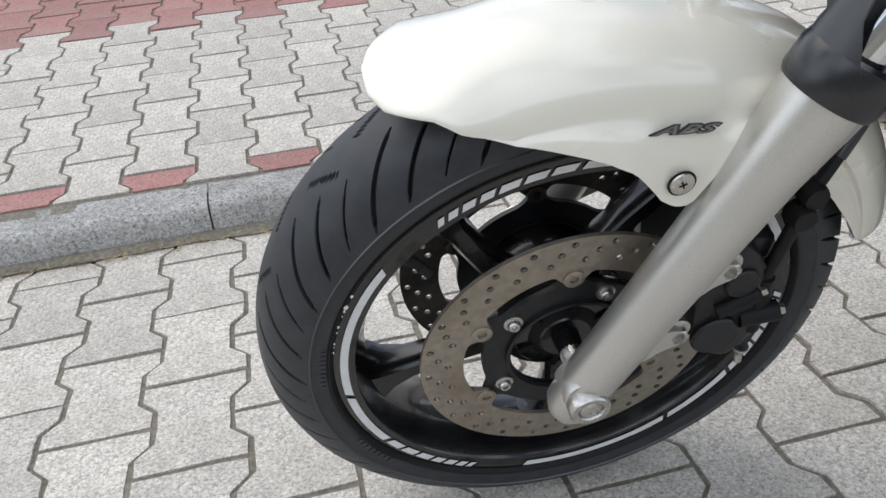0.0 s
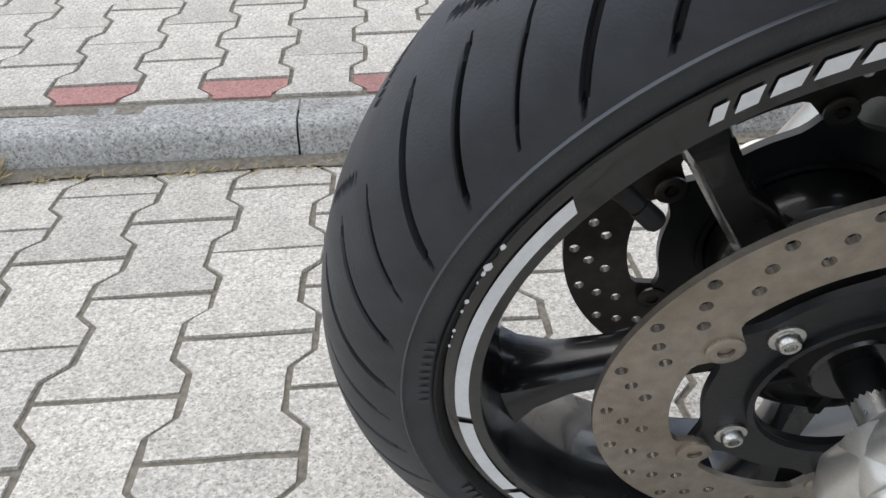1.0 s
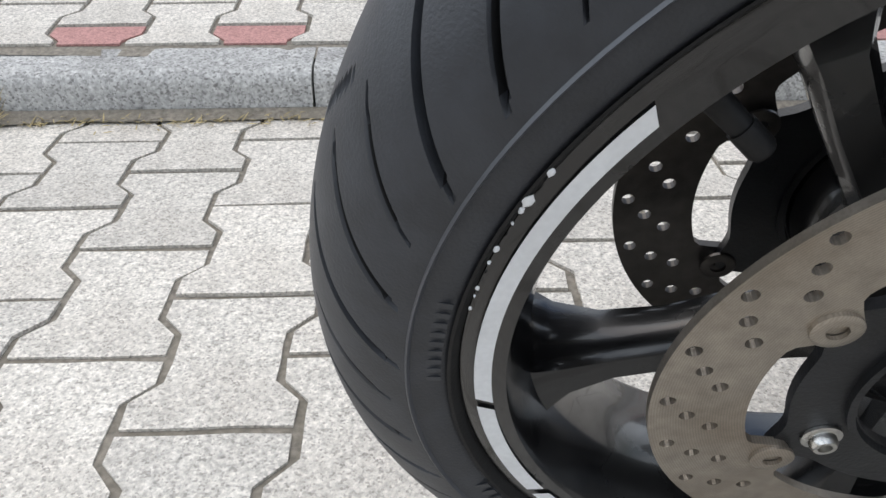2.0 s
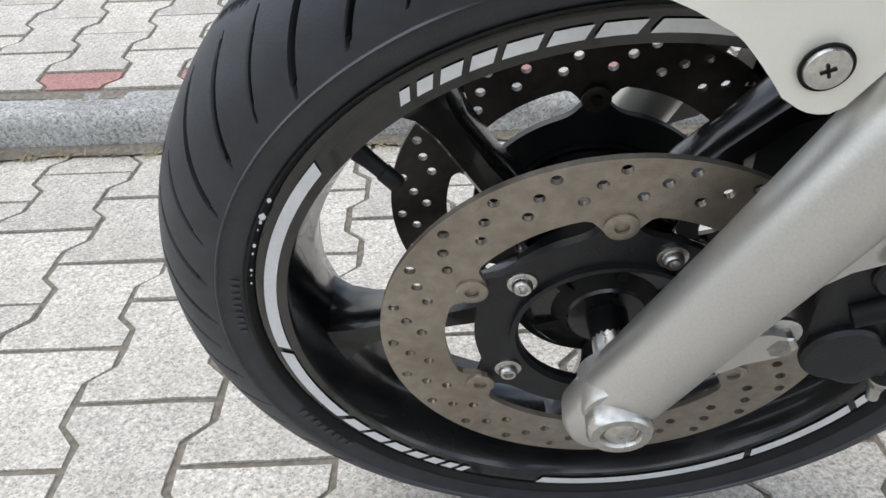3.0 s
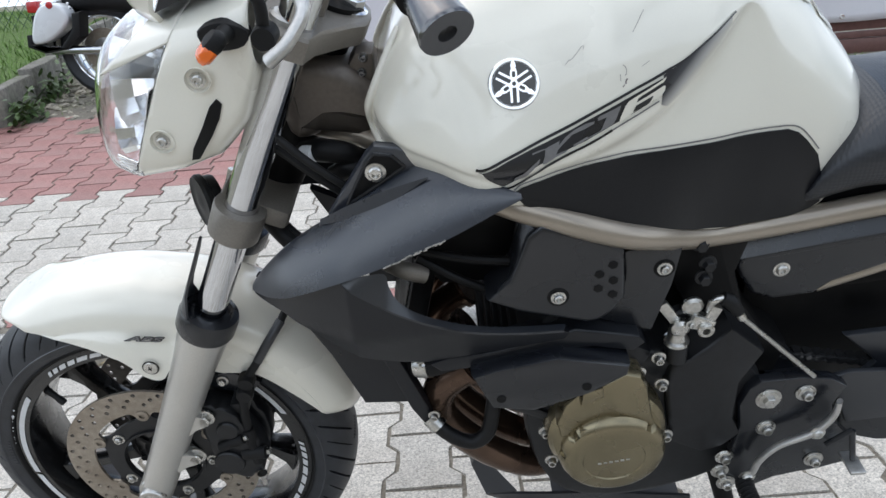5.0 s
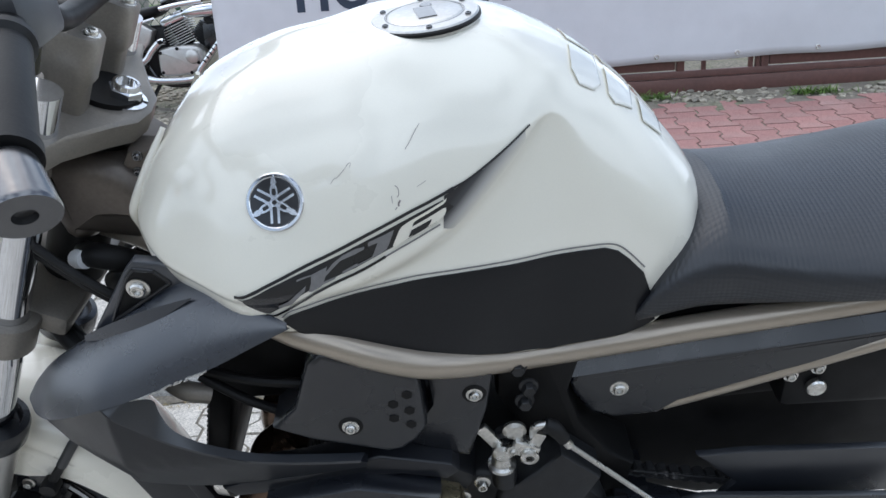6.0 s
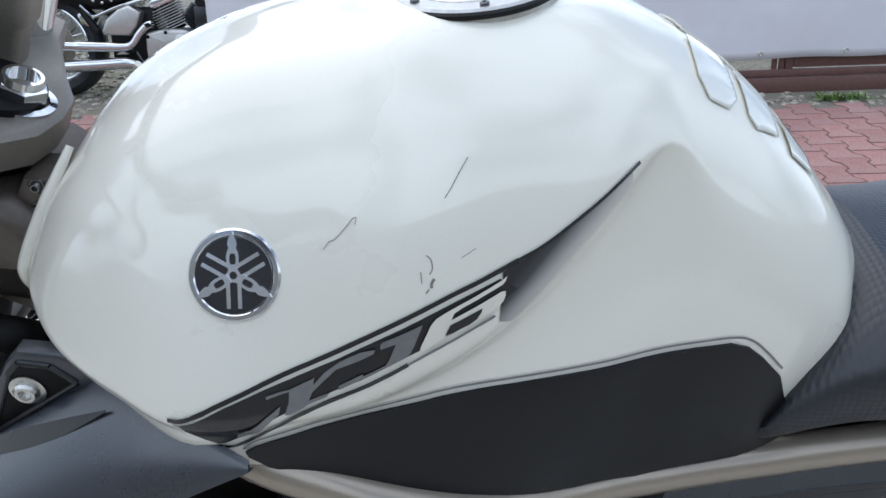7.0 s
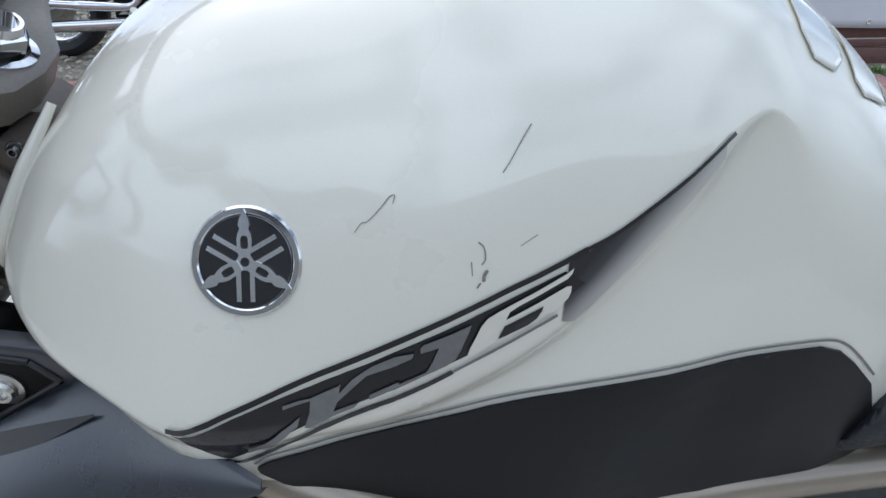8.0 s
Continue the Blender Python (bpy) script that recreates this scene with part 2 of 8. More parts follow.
def leather():
    """Black embossed seat vinyl with small pimples."""
    m = surf("embossed_black_vinyl", (0.012, 0.014, 0.019), 0.42, spec=0.7, var=0.1, scale=300)
    n, l = m.node_tree.nodes, m.node_tree.links
    p = n["Principled BSDF"]
    tc = n.new("ShaderNodeTexCoord")
    sep, sub, flat = n.new("ShaderNodeSeparateXYZ"), n.new("ShaderNodeMath"), n.new("ShaderNodeCombineXYZ")
    sub.operation = "SUBTRACT"
    v = n.new("ShaderNodeTexVoronoi")
    v.voronoi_dimensions = "2D"
    v.inputs["Scale"].default_value, v.inputs["Randomness"].default_value = 190.0, 0.06
    l.new(tc.outputs["Object"], sep.inputs["Vector"])
    l.new(sep.outputs["Z"], sub.inputs[0])
    l.new(sep.outputs["Y"], sub.inputs[1])
    l.new(sep.outputs["X"], flat.inputs["X"])
    l.new(sub.outputs[0], flat.inputs["Y"])
    l.new(flat.outputs["Vector"], v.inputs["Vector"])
    b = n.new("ShaderNodeBump")
    b.invert = True
    b.inputs["Strength"].default_value, b.inputs["Distance"].default_value = 0.5, 0.0012
    l.new(v.outputs["Distance"], b.inputs["Height"])
    l.new(b.outputs["Normal"], p.inputs["Normal"])
    return m


WHITE.node_tree.nodes["Principled BSDF"].inputs["Coat IOR"].default_value = 1.55


VINYL = leather()


def clear(name, col=(1, 1, 1), rough=0.02):
    m = bpy.data.materials.new(name)
    m.use_nodes = True
    p = m.node_tree.nodes["Principled BSDF"]
    p.inputs["Base Color"].default_value = (*col, 1)
    p.inputs["Transmission Weight"].default_value, p.inputs["Roughness"].default_value, p.inputs["IOR"].default_value = 1.0, rough, 1.45
    return m


LENS = clear("clear_lens")
FILM = surf("clear_pad_film", (0.80, 0.79, 0.73), 0.08, var=0.01, scale=300, coat=1.0)

# ---- mesh helpers ----


def mesh_of(name, bm, material, smooth=35):
    me = bpy.data.meshes.new(name)
    bmesh.ops.recalc_face_normals(bm, faces=bm.faces)
    bm.to_mesh(me)
    bm.free()
    me.materials.append(material)
    if smooth:
        me.polygons.foreach_set("use_smooth", [True] * len(me.polygons))
        me.set_sharp_from_angle(angle=radians(smooth))
    return me


def part(name, bm, material, parent, label="", smooth=35):
    """Links a bmesh as one mesh object under a thing or a part."""
    ob = new(name, mesh_of(name, bm, material, smooth))
    ob.parent = parent
    if label:
        ob["label"] = label
    return ob


def thing(name, label, category, group="", m=None):
    ob = new(name)
    ob.empty_display_size = 0.1
    if m is not None:
        ob.matrix_world = m
    return tagged(ob, label, category, group)


def loft(bm, rings, closed=True, caps=True):
    """Skins rings of equal length."""
    vs = [[bm.verts.new(p) for p in r] for r in rings]
    n = len(vs[0])
    for a, b in zip(vs, vs[1:]):
        for i in range(n if closed else n - 1):
            bm.faces.new((a[i], a[(i + 1) % n], b[(i + 1) % n], b[i]))
    if caps and closed:
        bm.faces.new(vs[0][::-1])
        bm.faces.new(vs[-1])
    return vs


def spline(pts, per=6):
    """Points of a smooth curve through the given points."""
    pts = [Vector(p) for p in pts]
    if len(pts) < 3:
        return pts
    ext = [2 * pts[0] - pts[1], *pts, 2 * pts[-1] - pts[-2]]
    out = []
    for a, b, c, d in zip(ext, ext[1:], ext[2:], ext[3:]):
        for k in range(per):
            t = k / per
            out.append(0.5 * (2 * b + (c - a) * t + (2 * a - 5 * b + 4 * c - d) * t * t + (3 * b - a - 3 * c + d) * t ** 3))
    return out + [pts[-1]]


def tube(bm, pts, radius, segs=12, per=6, flat=1.0):
    """A round (or flattened) tube along a smooth curve. radius: one, or one for each given point."""
    line = spline(pts, per)
    rad = radius if isinstance(radius, (list, tuple)) else [radius] * len(pts)
    radii = [rad[min(int(i / per), len(rad) - 1)] * (1 - (i / per) % 1) + rad[min(int(i / per) + 1, len(rad) - 1)] * ((i / per) % 1) for i in range(len(line))] if len(pts) > 2 else rad
    rings, up = [], None
    for i, p in enumerate(line):
        t = (line[min(i + 1, len(line) - 1)] - line[max(i - 1, 0)]).normalized()
        if up is None:
            up = t.orthogonal().normalized()
        up = (up - t * up.dot(t)).normalized()
        side = t.cross(up)
        rings.append([p + radii[i] * (math.cos(a) * up + flat * math.sin(a) * side) for a in (2 * math.pi * k / segs for k in range(segs))])
    loft(bm, rings)
    return bm


def lathe(bm, profile, segs=48, m=None, start=0.0, sweep=360.0, closed_profile=False):
    """Turns a profile of (radius, height) about its own z axis; m lays it into place."""
    m = m or Matrix()
    full = abs(sweep - 360) < 1e-6
    count = segs if full else segs + 1
    rings = []
    for k in range(count):
        a = radians(start + sweep * k / segs)
        rings.append([m @ Vector((r * math.cos(a), r * math.sin(a), h)) for r, h in profile])
    vs = [[bm.verts.new(p) for p in r] for r in rings]
    n = len(profile)
    for k in range(segs):
        a, b = vs[k], vs[(k + 1) % count]
        for i in range(n if closed_profile else n - 1):
            j = (i + 1) % n
            bm.faces.new((a[i], a[j], b[j], b[i]))
    if closed_profile and not full:
        bm.faces.new(vs[0])
        bm.faces.new(vs[-1][::-1])
    bmesh.ops.remove_doubles(bm, verts=bm.verts, dist=1e-6)
    return bm


# A lathe axis laid along the bike's width: local z points to the bike's near side (-y), local x backwards, local y up.
def across(x, y, z):
    return Matrix.Translation((x, y, z)) @ Matrix(((1, 0, 0, 0), (0, 0, -1, 0), (0, 1, 0, 0), (0, 0, 0, 1)))


def along(a, b):
    """A frame at a whose z axis points to b."""
    return Matrix.Translation(a) @ (Vector(b) - Vector(a)).to_track_quat("Z", "Y").to_matrix().to_4x4()


def plate(bm, outline, y0, y1, bevel=0.0, shape=None, cuts=0, segs=2):
    """A plate in the side plane: outline of (x, z), outer face at y0, inner at y1. shape(x, z) adds to y0 over the face."""
    front = [bm.verts.new((x, y0, z)) for x, z in outline]
    face = bm.faces.new(front)
    if bevel and not shape:
        ext = bmesh.ops.extrude_face_region(bm, geom=[face])
        moved = [v for v in ext["geom"] if isinstance(v, bmesh.types.BMVert)]
        for v in moved:
            v.co.y = y1
        bmesh.ops.bevel(bm, geom=[e for e in bm.edges if all(v in front for v in e.verts)], offset=bevel, segments=segs, affect="EDGES", profile=0.5)
        return bm
    made = [face]
    if shape:
        made = bmesh.ops.triangulate(bm, faces=[face])["faces"]
        for _ in range(cuts):
            es = list({e for f in made for e in f.edges})
            bmesh.ops.subdivide_edges(bm, edges=es, cuts=1, use_grid_fill=True)
            made = list(bm.faces)
        for v in bm.verts:
            v.co.y += shape(v.co.x, v.co.z)
    ext = bmesh.ops.extrude_face_region(bm, geom=made)
    for v in ext["geom"]:
        if isinstance(v, bmesh.types.BMVert):
            v.co.y += y1 - y0
    return bm


def smooth_outline(pts, per=4):
    """A closed smooth outline through 2D points."""
    n = len(pts)
    out = []
    for i in range(n):
        a, b, c, d = (Vector(pts[(i + k) % n]) for k in (-1, 0, 1, 2))
        for k in range(per):
            t = k / per
            q = 0.5 * (2 * b + (c - a) * t + (2 * a - 5 * b + 4 * c - d) * t * t + (3 * b - a - 3 * c + d) * t ** 3)
            out.append((q.x, q.y))
    return out


def bolt(bm, m, r=0.008, h=0.007, kind="hex", flange=True):
    """A bolt head that stands up along m's z: hex head or round head with a socket."""
    if flange:
        lathe(bm, [(0, 0), (r * 1.45, 0), (r * 1.45, h * 0.22), (r * 1.2, h * 0.3), (0, h * 0.3)], 20, m)
    if kind == "hex":
        rings = [[m @ Vector((r * s * math.cos(k * math.pi / 3), r * s * math.sin(k * math.pi / 3), z)) for k in range(6)] for s, z in ((1, h * 0.25), (1, h * 0.9), (0.88, h))]
        loft(bm, rings)
    else:
        lathe(bm, [(0, h * 0.2), (r, h * 0.2), (r, h * 0.7), (r * 0.8, h), (r * 0.52, h), (r * 0.5, h * 0.45), (0, h * 0.45)], 20, m)
    return bm


def block(bm, lo, hi, bevel=0.003, m=None):
    made = bmesh.ops.create_cube(bm, size=1.0)["verts"]
    for v in made:
        v.co = Vector([lo[i] + (v.co[i] + 0.5) * (hi[i] - lo[i]) for i in range(3)])
    if bevel:
        es = list({e for v in made for e in v.link_edges})
        out = bmesh.ops.bevel(bm, geom=es, offset=bevel, segments=2, affect="EDGES", profile=0.5)
        made = list({v for f in out["faces"] for v in f.verts} | {v for v in made if v.is_valid})
    if m is not None:
        bmesh.ops.transform(bm, matrix=m, verts=made)
    return bm


def BM():
    return bmesh.new()

# ---- ground, pavement, kerb ----
TURN = radians(2.6)
SLOPE, RISE = 0.0936, 0.0756


def up_z(x, y):
    """Height of the sloping pavement behind the kerb."""
    return RISE + SLOPE * (y - 0.9) - 0.009 * x


def sheet(bm, x0, x1, y0, y1, nx, ny, height):
    vs = [[bm.verts.new((x0 + (x1 - x0) * i / nx, y0 + (y1 - y0) * j / ny, height(x0 + (x1 - x0) * i / nx, y0 + (y1 - y0) * j / ny))) for i in range(nx + 1)] for j in range(ny + 1)]
    for j in range(ny):
        for i in range(nx):
            bm.faces.new((vs[j][i], vs[j][i + 1], vs[j + 1][i + 1], vs[j + 1][i]))


bm = BM()
sheet(bm, -400, 400, -400, 400, 2, 2, lambda x, y: -0.022)
tagged(new("ground", mesh_of("ground", bm, SOIL)), "flat sandy ground under the paved parking bay", "ground", kind="structure")


def paver_outline(hw=0.0772, waist=0.0522, half=0.0955, worn=None):
    """The H-shaped interlocking block: straight ends, stepped flanks; worn: a seed for chipped, uneven edges."""
    right = [(hw, half), (hw, 0.064), (waist, 0.036), (waist, -0.036), (hw, -0.064), (hw, -half)]
    pts = right + [(-x, y) for x, y in reversed(right)]
    if worn is None:
        return pts
    dice, out = random.Random(worn), []
    for (x, y), (u, v) in zip(pts, pts[1:] + pts[:1]):
        cuts = 3 if math.hypot(u - x, v - y) > 0.06 else 1
        for k in range(cuts):
            f = (k + (dice.uniform(-0.2, 0.2) if k else 0)) / cuts
            out.append((x + (u - x) * f + dice.uniform(-0.0013, 0.0013), y + (v - y) * f + dice.uniform(-0.0013, 0.0013)))
    return out


def paver_bm(keep=None, chamfer=0.0035, thick=0.02, worn=None):
    """One block with chamfered top edge; keep cuts it at a line (point, normal)."""
    bm = BM()
    pts = paver_outline(worn=worn)
    top = bm.faces.new([bm.verts.new((x, y, 0)) for x, y in pts[::-1]])
    bm.normal_update()
    if top.normal.z < 0:
        top.normal_flip()
    if keep:
        bmesh.ops.bisect_plane(bm, geom=bm.verts[:] + bm.edges[:] + bm.faces[:], plane_co=(*keep[0], 0), plane_no=(*keep[1], 0), clear_outer=True)
        if not bm.faces:
            return bm
    face = max(bm.faces, key=lambda f: f.calc_area())
    bmesh.ops.inset_region(bm, faces=[face], thickness=chamfer, use_even_offset=True)
    rim = [e for e in bm.edges if e.is_boundary]
    for v in {v for e in rim for v in e.verts}:
        v.co.z = -0.0028
    ext = bmesh.ops.extrude_edge_only(bm, edges=rim)
    for v in ext["geom"]:
        if isinstance(v, bmesh.types.BMVert):
            v.co.z = -thick
    return bm


WHOLE = [mesh_of("paver", paver_bm(worn=k), PAVER, 30) for k in range(8)]
WHOLE_RED = [mesh_of("paver", paver_bm(worn=20 + k), RED_PAVER, 30) for k in range(5)]
PITCH, STEP = 0.1385, 0.2
E1, E2 = Vector((math.cos(TURN), math.sin(TURN))), Vector((-math.sin(TURN), math.cos(TURN)))


def lattice(origin, ks, js):
    """Block centres on the staggered lattice: column k, block j; a joint of column 0 lies at the origin."""
    for k in ks:
        for j in js:
            c = Vector(origin) + E1 * PITCH * k + E2 * (STEP * (j + 0.5) + (STEP / 2 if k % 2 else 0))
            yield k, j, c


def lay(name, mesh, parent, c, z, tilt=0.0):
    ob = new(name, random.choice(mesh) if isinstance(mesh, list) else mesh)
    ob.parent = parent
    jig = random.uniform
    ob.matrix_basis = pose(c.x, c.y, z + jig(-0.0015, 0.0015), math.degrees(tilt) + jig(-0.35, 0.35), jig(-0.35, 0.35), math.degrees(TURN) + jig(-0.5, 0.5))
    return ob


# Kerb line: the road-side foot of the kerb.
KERB_A = Vector((-0.60, 0.795))


def kerb_y(x, off=0.0):
    return KERB_A.y + off + (x - KERB_A.x) * math.tan(TURN)


bm = BM()
sheet(bm, -3.2, 3.4, -2.6, 0.9, 4, 4, lambda x, y: -0.0065)
bay = tagged(new("pavement_1", mesh_of("parking_bay", bm, SAND)), "parking bay paved with grey interlocking concrete blocks", "pavement", kind="structure")
low_list = list(lattice((-0.606, 0.398), range(-14, 22), range(-11, 3)))
for k, j, c in low_list:
    far = c.y - kerb_y(c.x)
    if far > 0.09 or not (-2.2 < c.x < 2.3 and c.y > -1.75):
        continue
    if far > -0.115:
        rel = (KERB_A + Vector((c.x - KERB_A.x, (c.x - KERB_A.x) * math.tan(TURN)))) - c
        b = paver_bm(((E1 * rel.dot(E1) * 0 + Vector((0, rel.dot(E2) - 0.012))).to_tuple(), (0, 1)))
        if not b.faces:
            b.free()
            continue
        lay("paver", mesh_of("paver_cut", b, PAVER, 30), bay, c, 0.0)
    else:
        lay("paver", WHOLE, bay, c, 0.0)

# Kerb stones with rounded front edge.
profile = [(0.0, -0.03), (0.004, 0.045), (0.010, 0.058), (0.024, 0.067), (0.10, 0.0735), (0.103, 0.06), (0.103, -0.03)]
for a in range(-5, 6):
    bm = BM()
    s0, s1 = a * 1.0 + 0.138, (a + 1) * 1.0 + 0.134
    steps = [s0 + (s1 - s0) * k / 24 for k in range(25)]
    rings = [[KERB_A.to_3d() + E1.to_3d() * s + E2.to_3d() * (d + random.uniform(-0.0012, 0.0012)) + Vector((0, 0, h + (random.uniform(-0.0012, 0.0012) if h > 0 else 0))) for d, h in profile] for s in steps]
    loft(bm, rings)
    tagged(new("kerb_stone", mesh_of("kerb_stone", bm, KERB, 40)), "weathered grey concrete kerb stone with rounded edge", "kerb", "kerb stones")

# Sloping pavement: grey band, then red, with a joint bed below.
bm = BM()
sheet(bm, -4.5, 5.5, 0.86, 3.9, 20, 10, lambda x, y: up_z(x, y) - 0.0075)
walkway = tagged(new("pavement_2", mesh_of("footway", bm, SAND)), "sloping footway of grey blocks edged with pinkish-red blocks", "pavement", kind="structure")
bm = BM()
sheet(bm, -4.5, 5.5, 1.7, 3.9, 20, 10, lambda x, y: up_z(x, y) - 0.015)
redway = tagged(new("pavement_3", mesh_of("red_footway", bm, SAND)), "footway of faded brick-red interlocking blocks", "pavement", kind="structure")
tilt = math.atan(SLOPE)
RED_Y = 1.93


def back_y(x):
    return 3.34 + (x + 1.7) * 0.05 if x < 0.5 else 3.46


stuff = BM()
origin = (-0.578, 0.985)
for k, j, c in lattice(origin, range(-22, 32), range(-2, 14)):
    near = c.y - kerb_y(c.x, 0.106)
    if near < -0.09 or c.y > back_y(c.x) + 0.02 or c.x < -2.6 or c.x > 3.6:
        continue
    z = up_z(c.x, c.y)
    red = c.y - (c.x + 0.578) * math.tan(TURN) > RED_Y + 0.06
    if near < 0.105:
        half_pink = k % 2 == 0
        b = paver_bm(((0, -near + 0.006), (0, -1)))
        if not b.faces:
            b.free()
            continue
        lay("paver", mesh_of("paver_cut", b, RED_PAVER if half_pink and near < 0.05 else PAVER, 30), walkway, c, z, tilt)
    elif not red:
        lay("paver", WHOLE, walkway, c, z, tilt)
    elif -1.95 < c.x < -0.35 or (1.45 < c.x < 2.6):
        lay("paver", WHOLE_RED, redway, c, z, tilt)
    else:
        m = pose(c.x, c.y, z, math.degrees(tilt), 0, math.degrees(TURN))
        b = paver_bm()
        bmesh.ops.transform(b, matrix=m, verts=b.verts)
        tmp = bpy.data.meshes.new("tmp")
        b.to_mesh(tmp)
        b.free()
        stuff.from_mesh(tmp)
        bpy.data.meshes.remove(tmp)
rest = part("paver_field", stuff, RED_STUFF, redway, smooth=30)
rest["kind"] = "stuff"


def scatter(bm, count, place, make):
    for _ in range(count):
        p = place()
        if p is not None:
            make(bm, p)


def straw(bm, p, length=0.03, width=0.0012, up=0.3):
    a = random.uniform(0, 2 * math.pi)
    d = Vector((math.cos(a), math.sin(a), random.uniform(0, up))) * length * random.uniform(0.4, 1.3)
    s = Vector((-math.sin(a), math.cos(a), 0)) * width
    q = Vector(p)
    v = [bm.verts.new(x) for x in (q - s, q + s, q + d * 0.6 + s * 0.8 + Vector((0, 0, 0.001)), q + d, q + d * 0.6 - s * 0.8)]
    bm.faces.new(v)


def pebble(bm, p, r0=0.004, r1=0.012):
    r = random.uniform(r0, r1)
    vs = bmesh.ops.create_icosphere(bm, subdivisions=1, radius=r)["verts"]
    for v in vs:
        v.co = Vector(p) + Vector((v.co.x * random.uniform(0.8, 1.3), v.co.y, v.co.z * 0.6)) + Vector((0, 0, r * 0.2))


# Dirt and dry litter lying in the gutter along the kerb.
def gutter():
    x = random.uniform(-1.6, 1.4)
    return (x, kerb_y(x) - abs(random.gauss(0, 0.024)) - 0.001, 0.001)


bm = BM()
sheet(bm, -1.8, 1.6, 0, 1, 60, 1, lambda x, y: 0)
for v in bm.verts:
    off = -0.030 - 0.020 * noise.noise((v.co.x * 9, 0, 0)) if v.co.y < 0.5 else 0.0
    v.co.z = 0.0015 if v.co.y < 0.5 else 0.009
    v.co.y = kerb_y(v.co.x) + off
tagged(new("gutter_dirt", mesh_of("gutter_dirt", bm, SAND)), "brown dirt washed against the foot of the kerb", "dirt", kind="stuff")
bm = BM()
scatter(bm, 2000, gutter, lambda b, p: straw(b, p, 0.022))
tagged(new("dry_litter", mesh_of("dry_litter", bm, DRY, 0)), "dry straw and leaf litter along the kerb foot", "litter", kind="stuff")
bm = BM()
for x, y in ((-1.02, 0.735), (-1.06, 0.72), (-0.98, 0.745)):
    for _ in range(60):
        straw(bm, (x + random.gauss(0, 0.012), y + random.gauss(0, 0.01), 0.002), 0.05, 0.0011, 1.2)
tagged(new("dry_grass_tuft", mesh_of("dry_grass_tuft", bm, DRY, 0)), "small tuft of dried grass at the kerb", "grass", kind="stuff")

# ---- back of the place: verge, edging, lawn, fences, banner ----
bm = BM()


def verge_z(x, y):
    return up_z(x, y) - 0.010 + 0.012 * noise.noise((x * 2.2, y * 2.2, 0))


sheet(bm, -6.0, 6.0, 3.0, 7.5, 60, 30, verge_z)
tagged(new("verge", mesh_of("verge", bm, SOIL)), "strip of soil, moss and loose gravel behind the red paving", "verge", kind="structure")


def on_verge():
    x, y = random.uniform(-2.5, 4.2), random.uniform(3.3, 5.2)
    if y < back_y(x) + 0.03 or (y > 3.75 and x > -0.7):
        return None
    if x < -2.25 - (y - 3.4) * 0.18:
        return None
    return (x, y, verge_z(x, y))


bm = BM()
scatter(bm, 5200, on_verge, lambda b, p: pebble(b, p, 0.008, 0.028))
tagged(new("gravel", mesh_of("gravel", bm, PEBBLE, 50)), "loose pale gravel and broken stone on the verge", "gravel", kind="stuff")
bm = BM()
scatter(bm, 900, on_verge, lambda b, p: straw(b, p, 0.05, 0.002, 0.9))
tagged(new("verge_grass", mesh_of("verge_grass", bm, BLADE, 0)), "thin grass growing between the gravel", "grass", kind="stuff")
# weeds along the foot of the fence
bm = BM()
for cx in (1.75, 1.70, 2.55, 2.62, 2.70, 3.3):
    for _ in range(90):
        x, y = cx + random.gauss(0, 0.05), 3.60 + random.gauss(0, 0.025)
        straw(bm, (x, y, up_z(x, y)), 0.05, 0.003, 0.9)
tagged(new("fence_weeds", mesh_of("fence_weeds", bm, BLADE, 0)), "green grass tufts along the fence foot", "grass", kind="stuff")


# Lawn behind an edging of old stones, at the far side of the verge.
def edge_x(y):
    return -2.28 - (y - 3.55) * 0.19


bm = BM()
sheet(bm, 0, 1, 2.6, 14.0, 8, 30, lambda x, y: 0)
for v in bm.verts:
    x = edge_x(v.co.y) - 0.06 - v.co.x * 9.0
    v.co = Vector((x, v.co.y, 0.17 + up_z(-2.3, min(v.co.y, 7)) + 0.03 * noise.noise((x, v.co.y, 0)) + 0.02 * v.co.x))
tagged(new("lawn", mesh_of("lawn", bm, LAWN)), "mown green lawn behind the stone edging", "lawn", kind="structure")
bm = BM()
for _ in range(9000):
    y = 3.0 + 7.0 * random.random() ** 1.6
    x = edge_x(y) - 0.07 - 3.2 * random.random() ** 1.4
    z = 0.17 + up_z(-2.3, min(y, 7)) + 0.03 * noise.noise((x, y, 0))
    straw(bm, (x, y, z), 0.07, 0.003, 1.6)
tagged(new("lawn_grass", mesh_of("lawn_grass", bm, BLADE, 0)), "short green grass of the lawn", "grass", kind="stuff")
for k in range(9):
    y = 3.25 + k * 0.62
    bm = BM()
    base = up_z(-2.3, y)
    block(bm, (-0.05, 0, -0.1), (0.05, 0.585, 0.20 + random.uniform(-0.02, 0.02)), 0.012)
    bmesh.ops.subdivide_edges(bm, edges=bm.edges[:], cuts=1, use_grid_fill=True)
    for v in bm.verts:
        v.co += 0.008 * noise.noise_vector(v.co * 9 + Vector((k, 0, 0)))
    ob = new("edging_stone", mesh_of("edging_stone", bm, STONE, 40))
    ob.matrix_world = pose(edge_x(y), y, base, 3, random.uniform(-3, 3), 10.8)
    tagged(ob, "weathered concrete edging stone with moss", "edging stone", "lawn edging")
bm = BM()
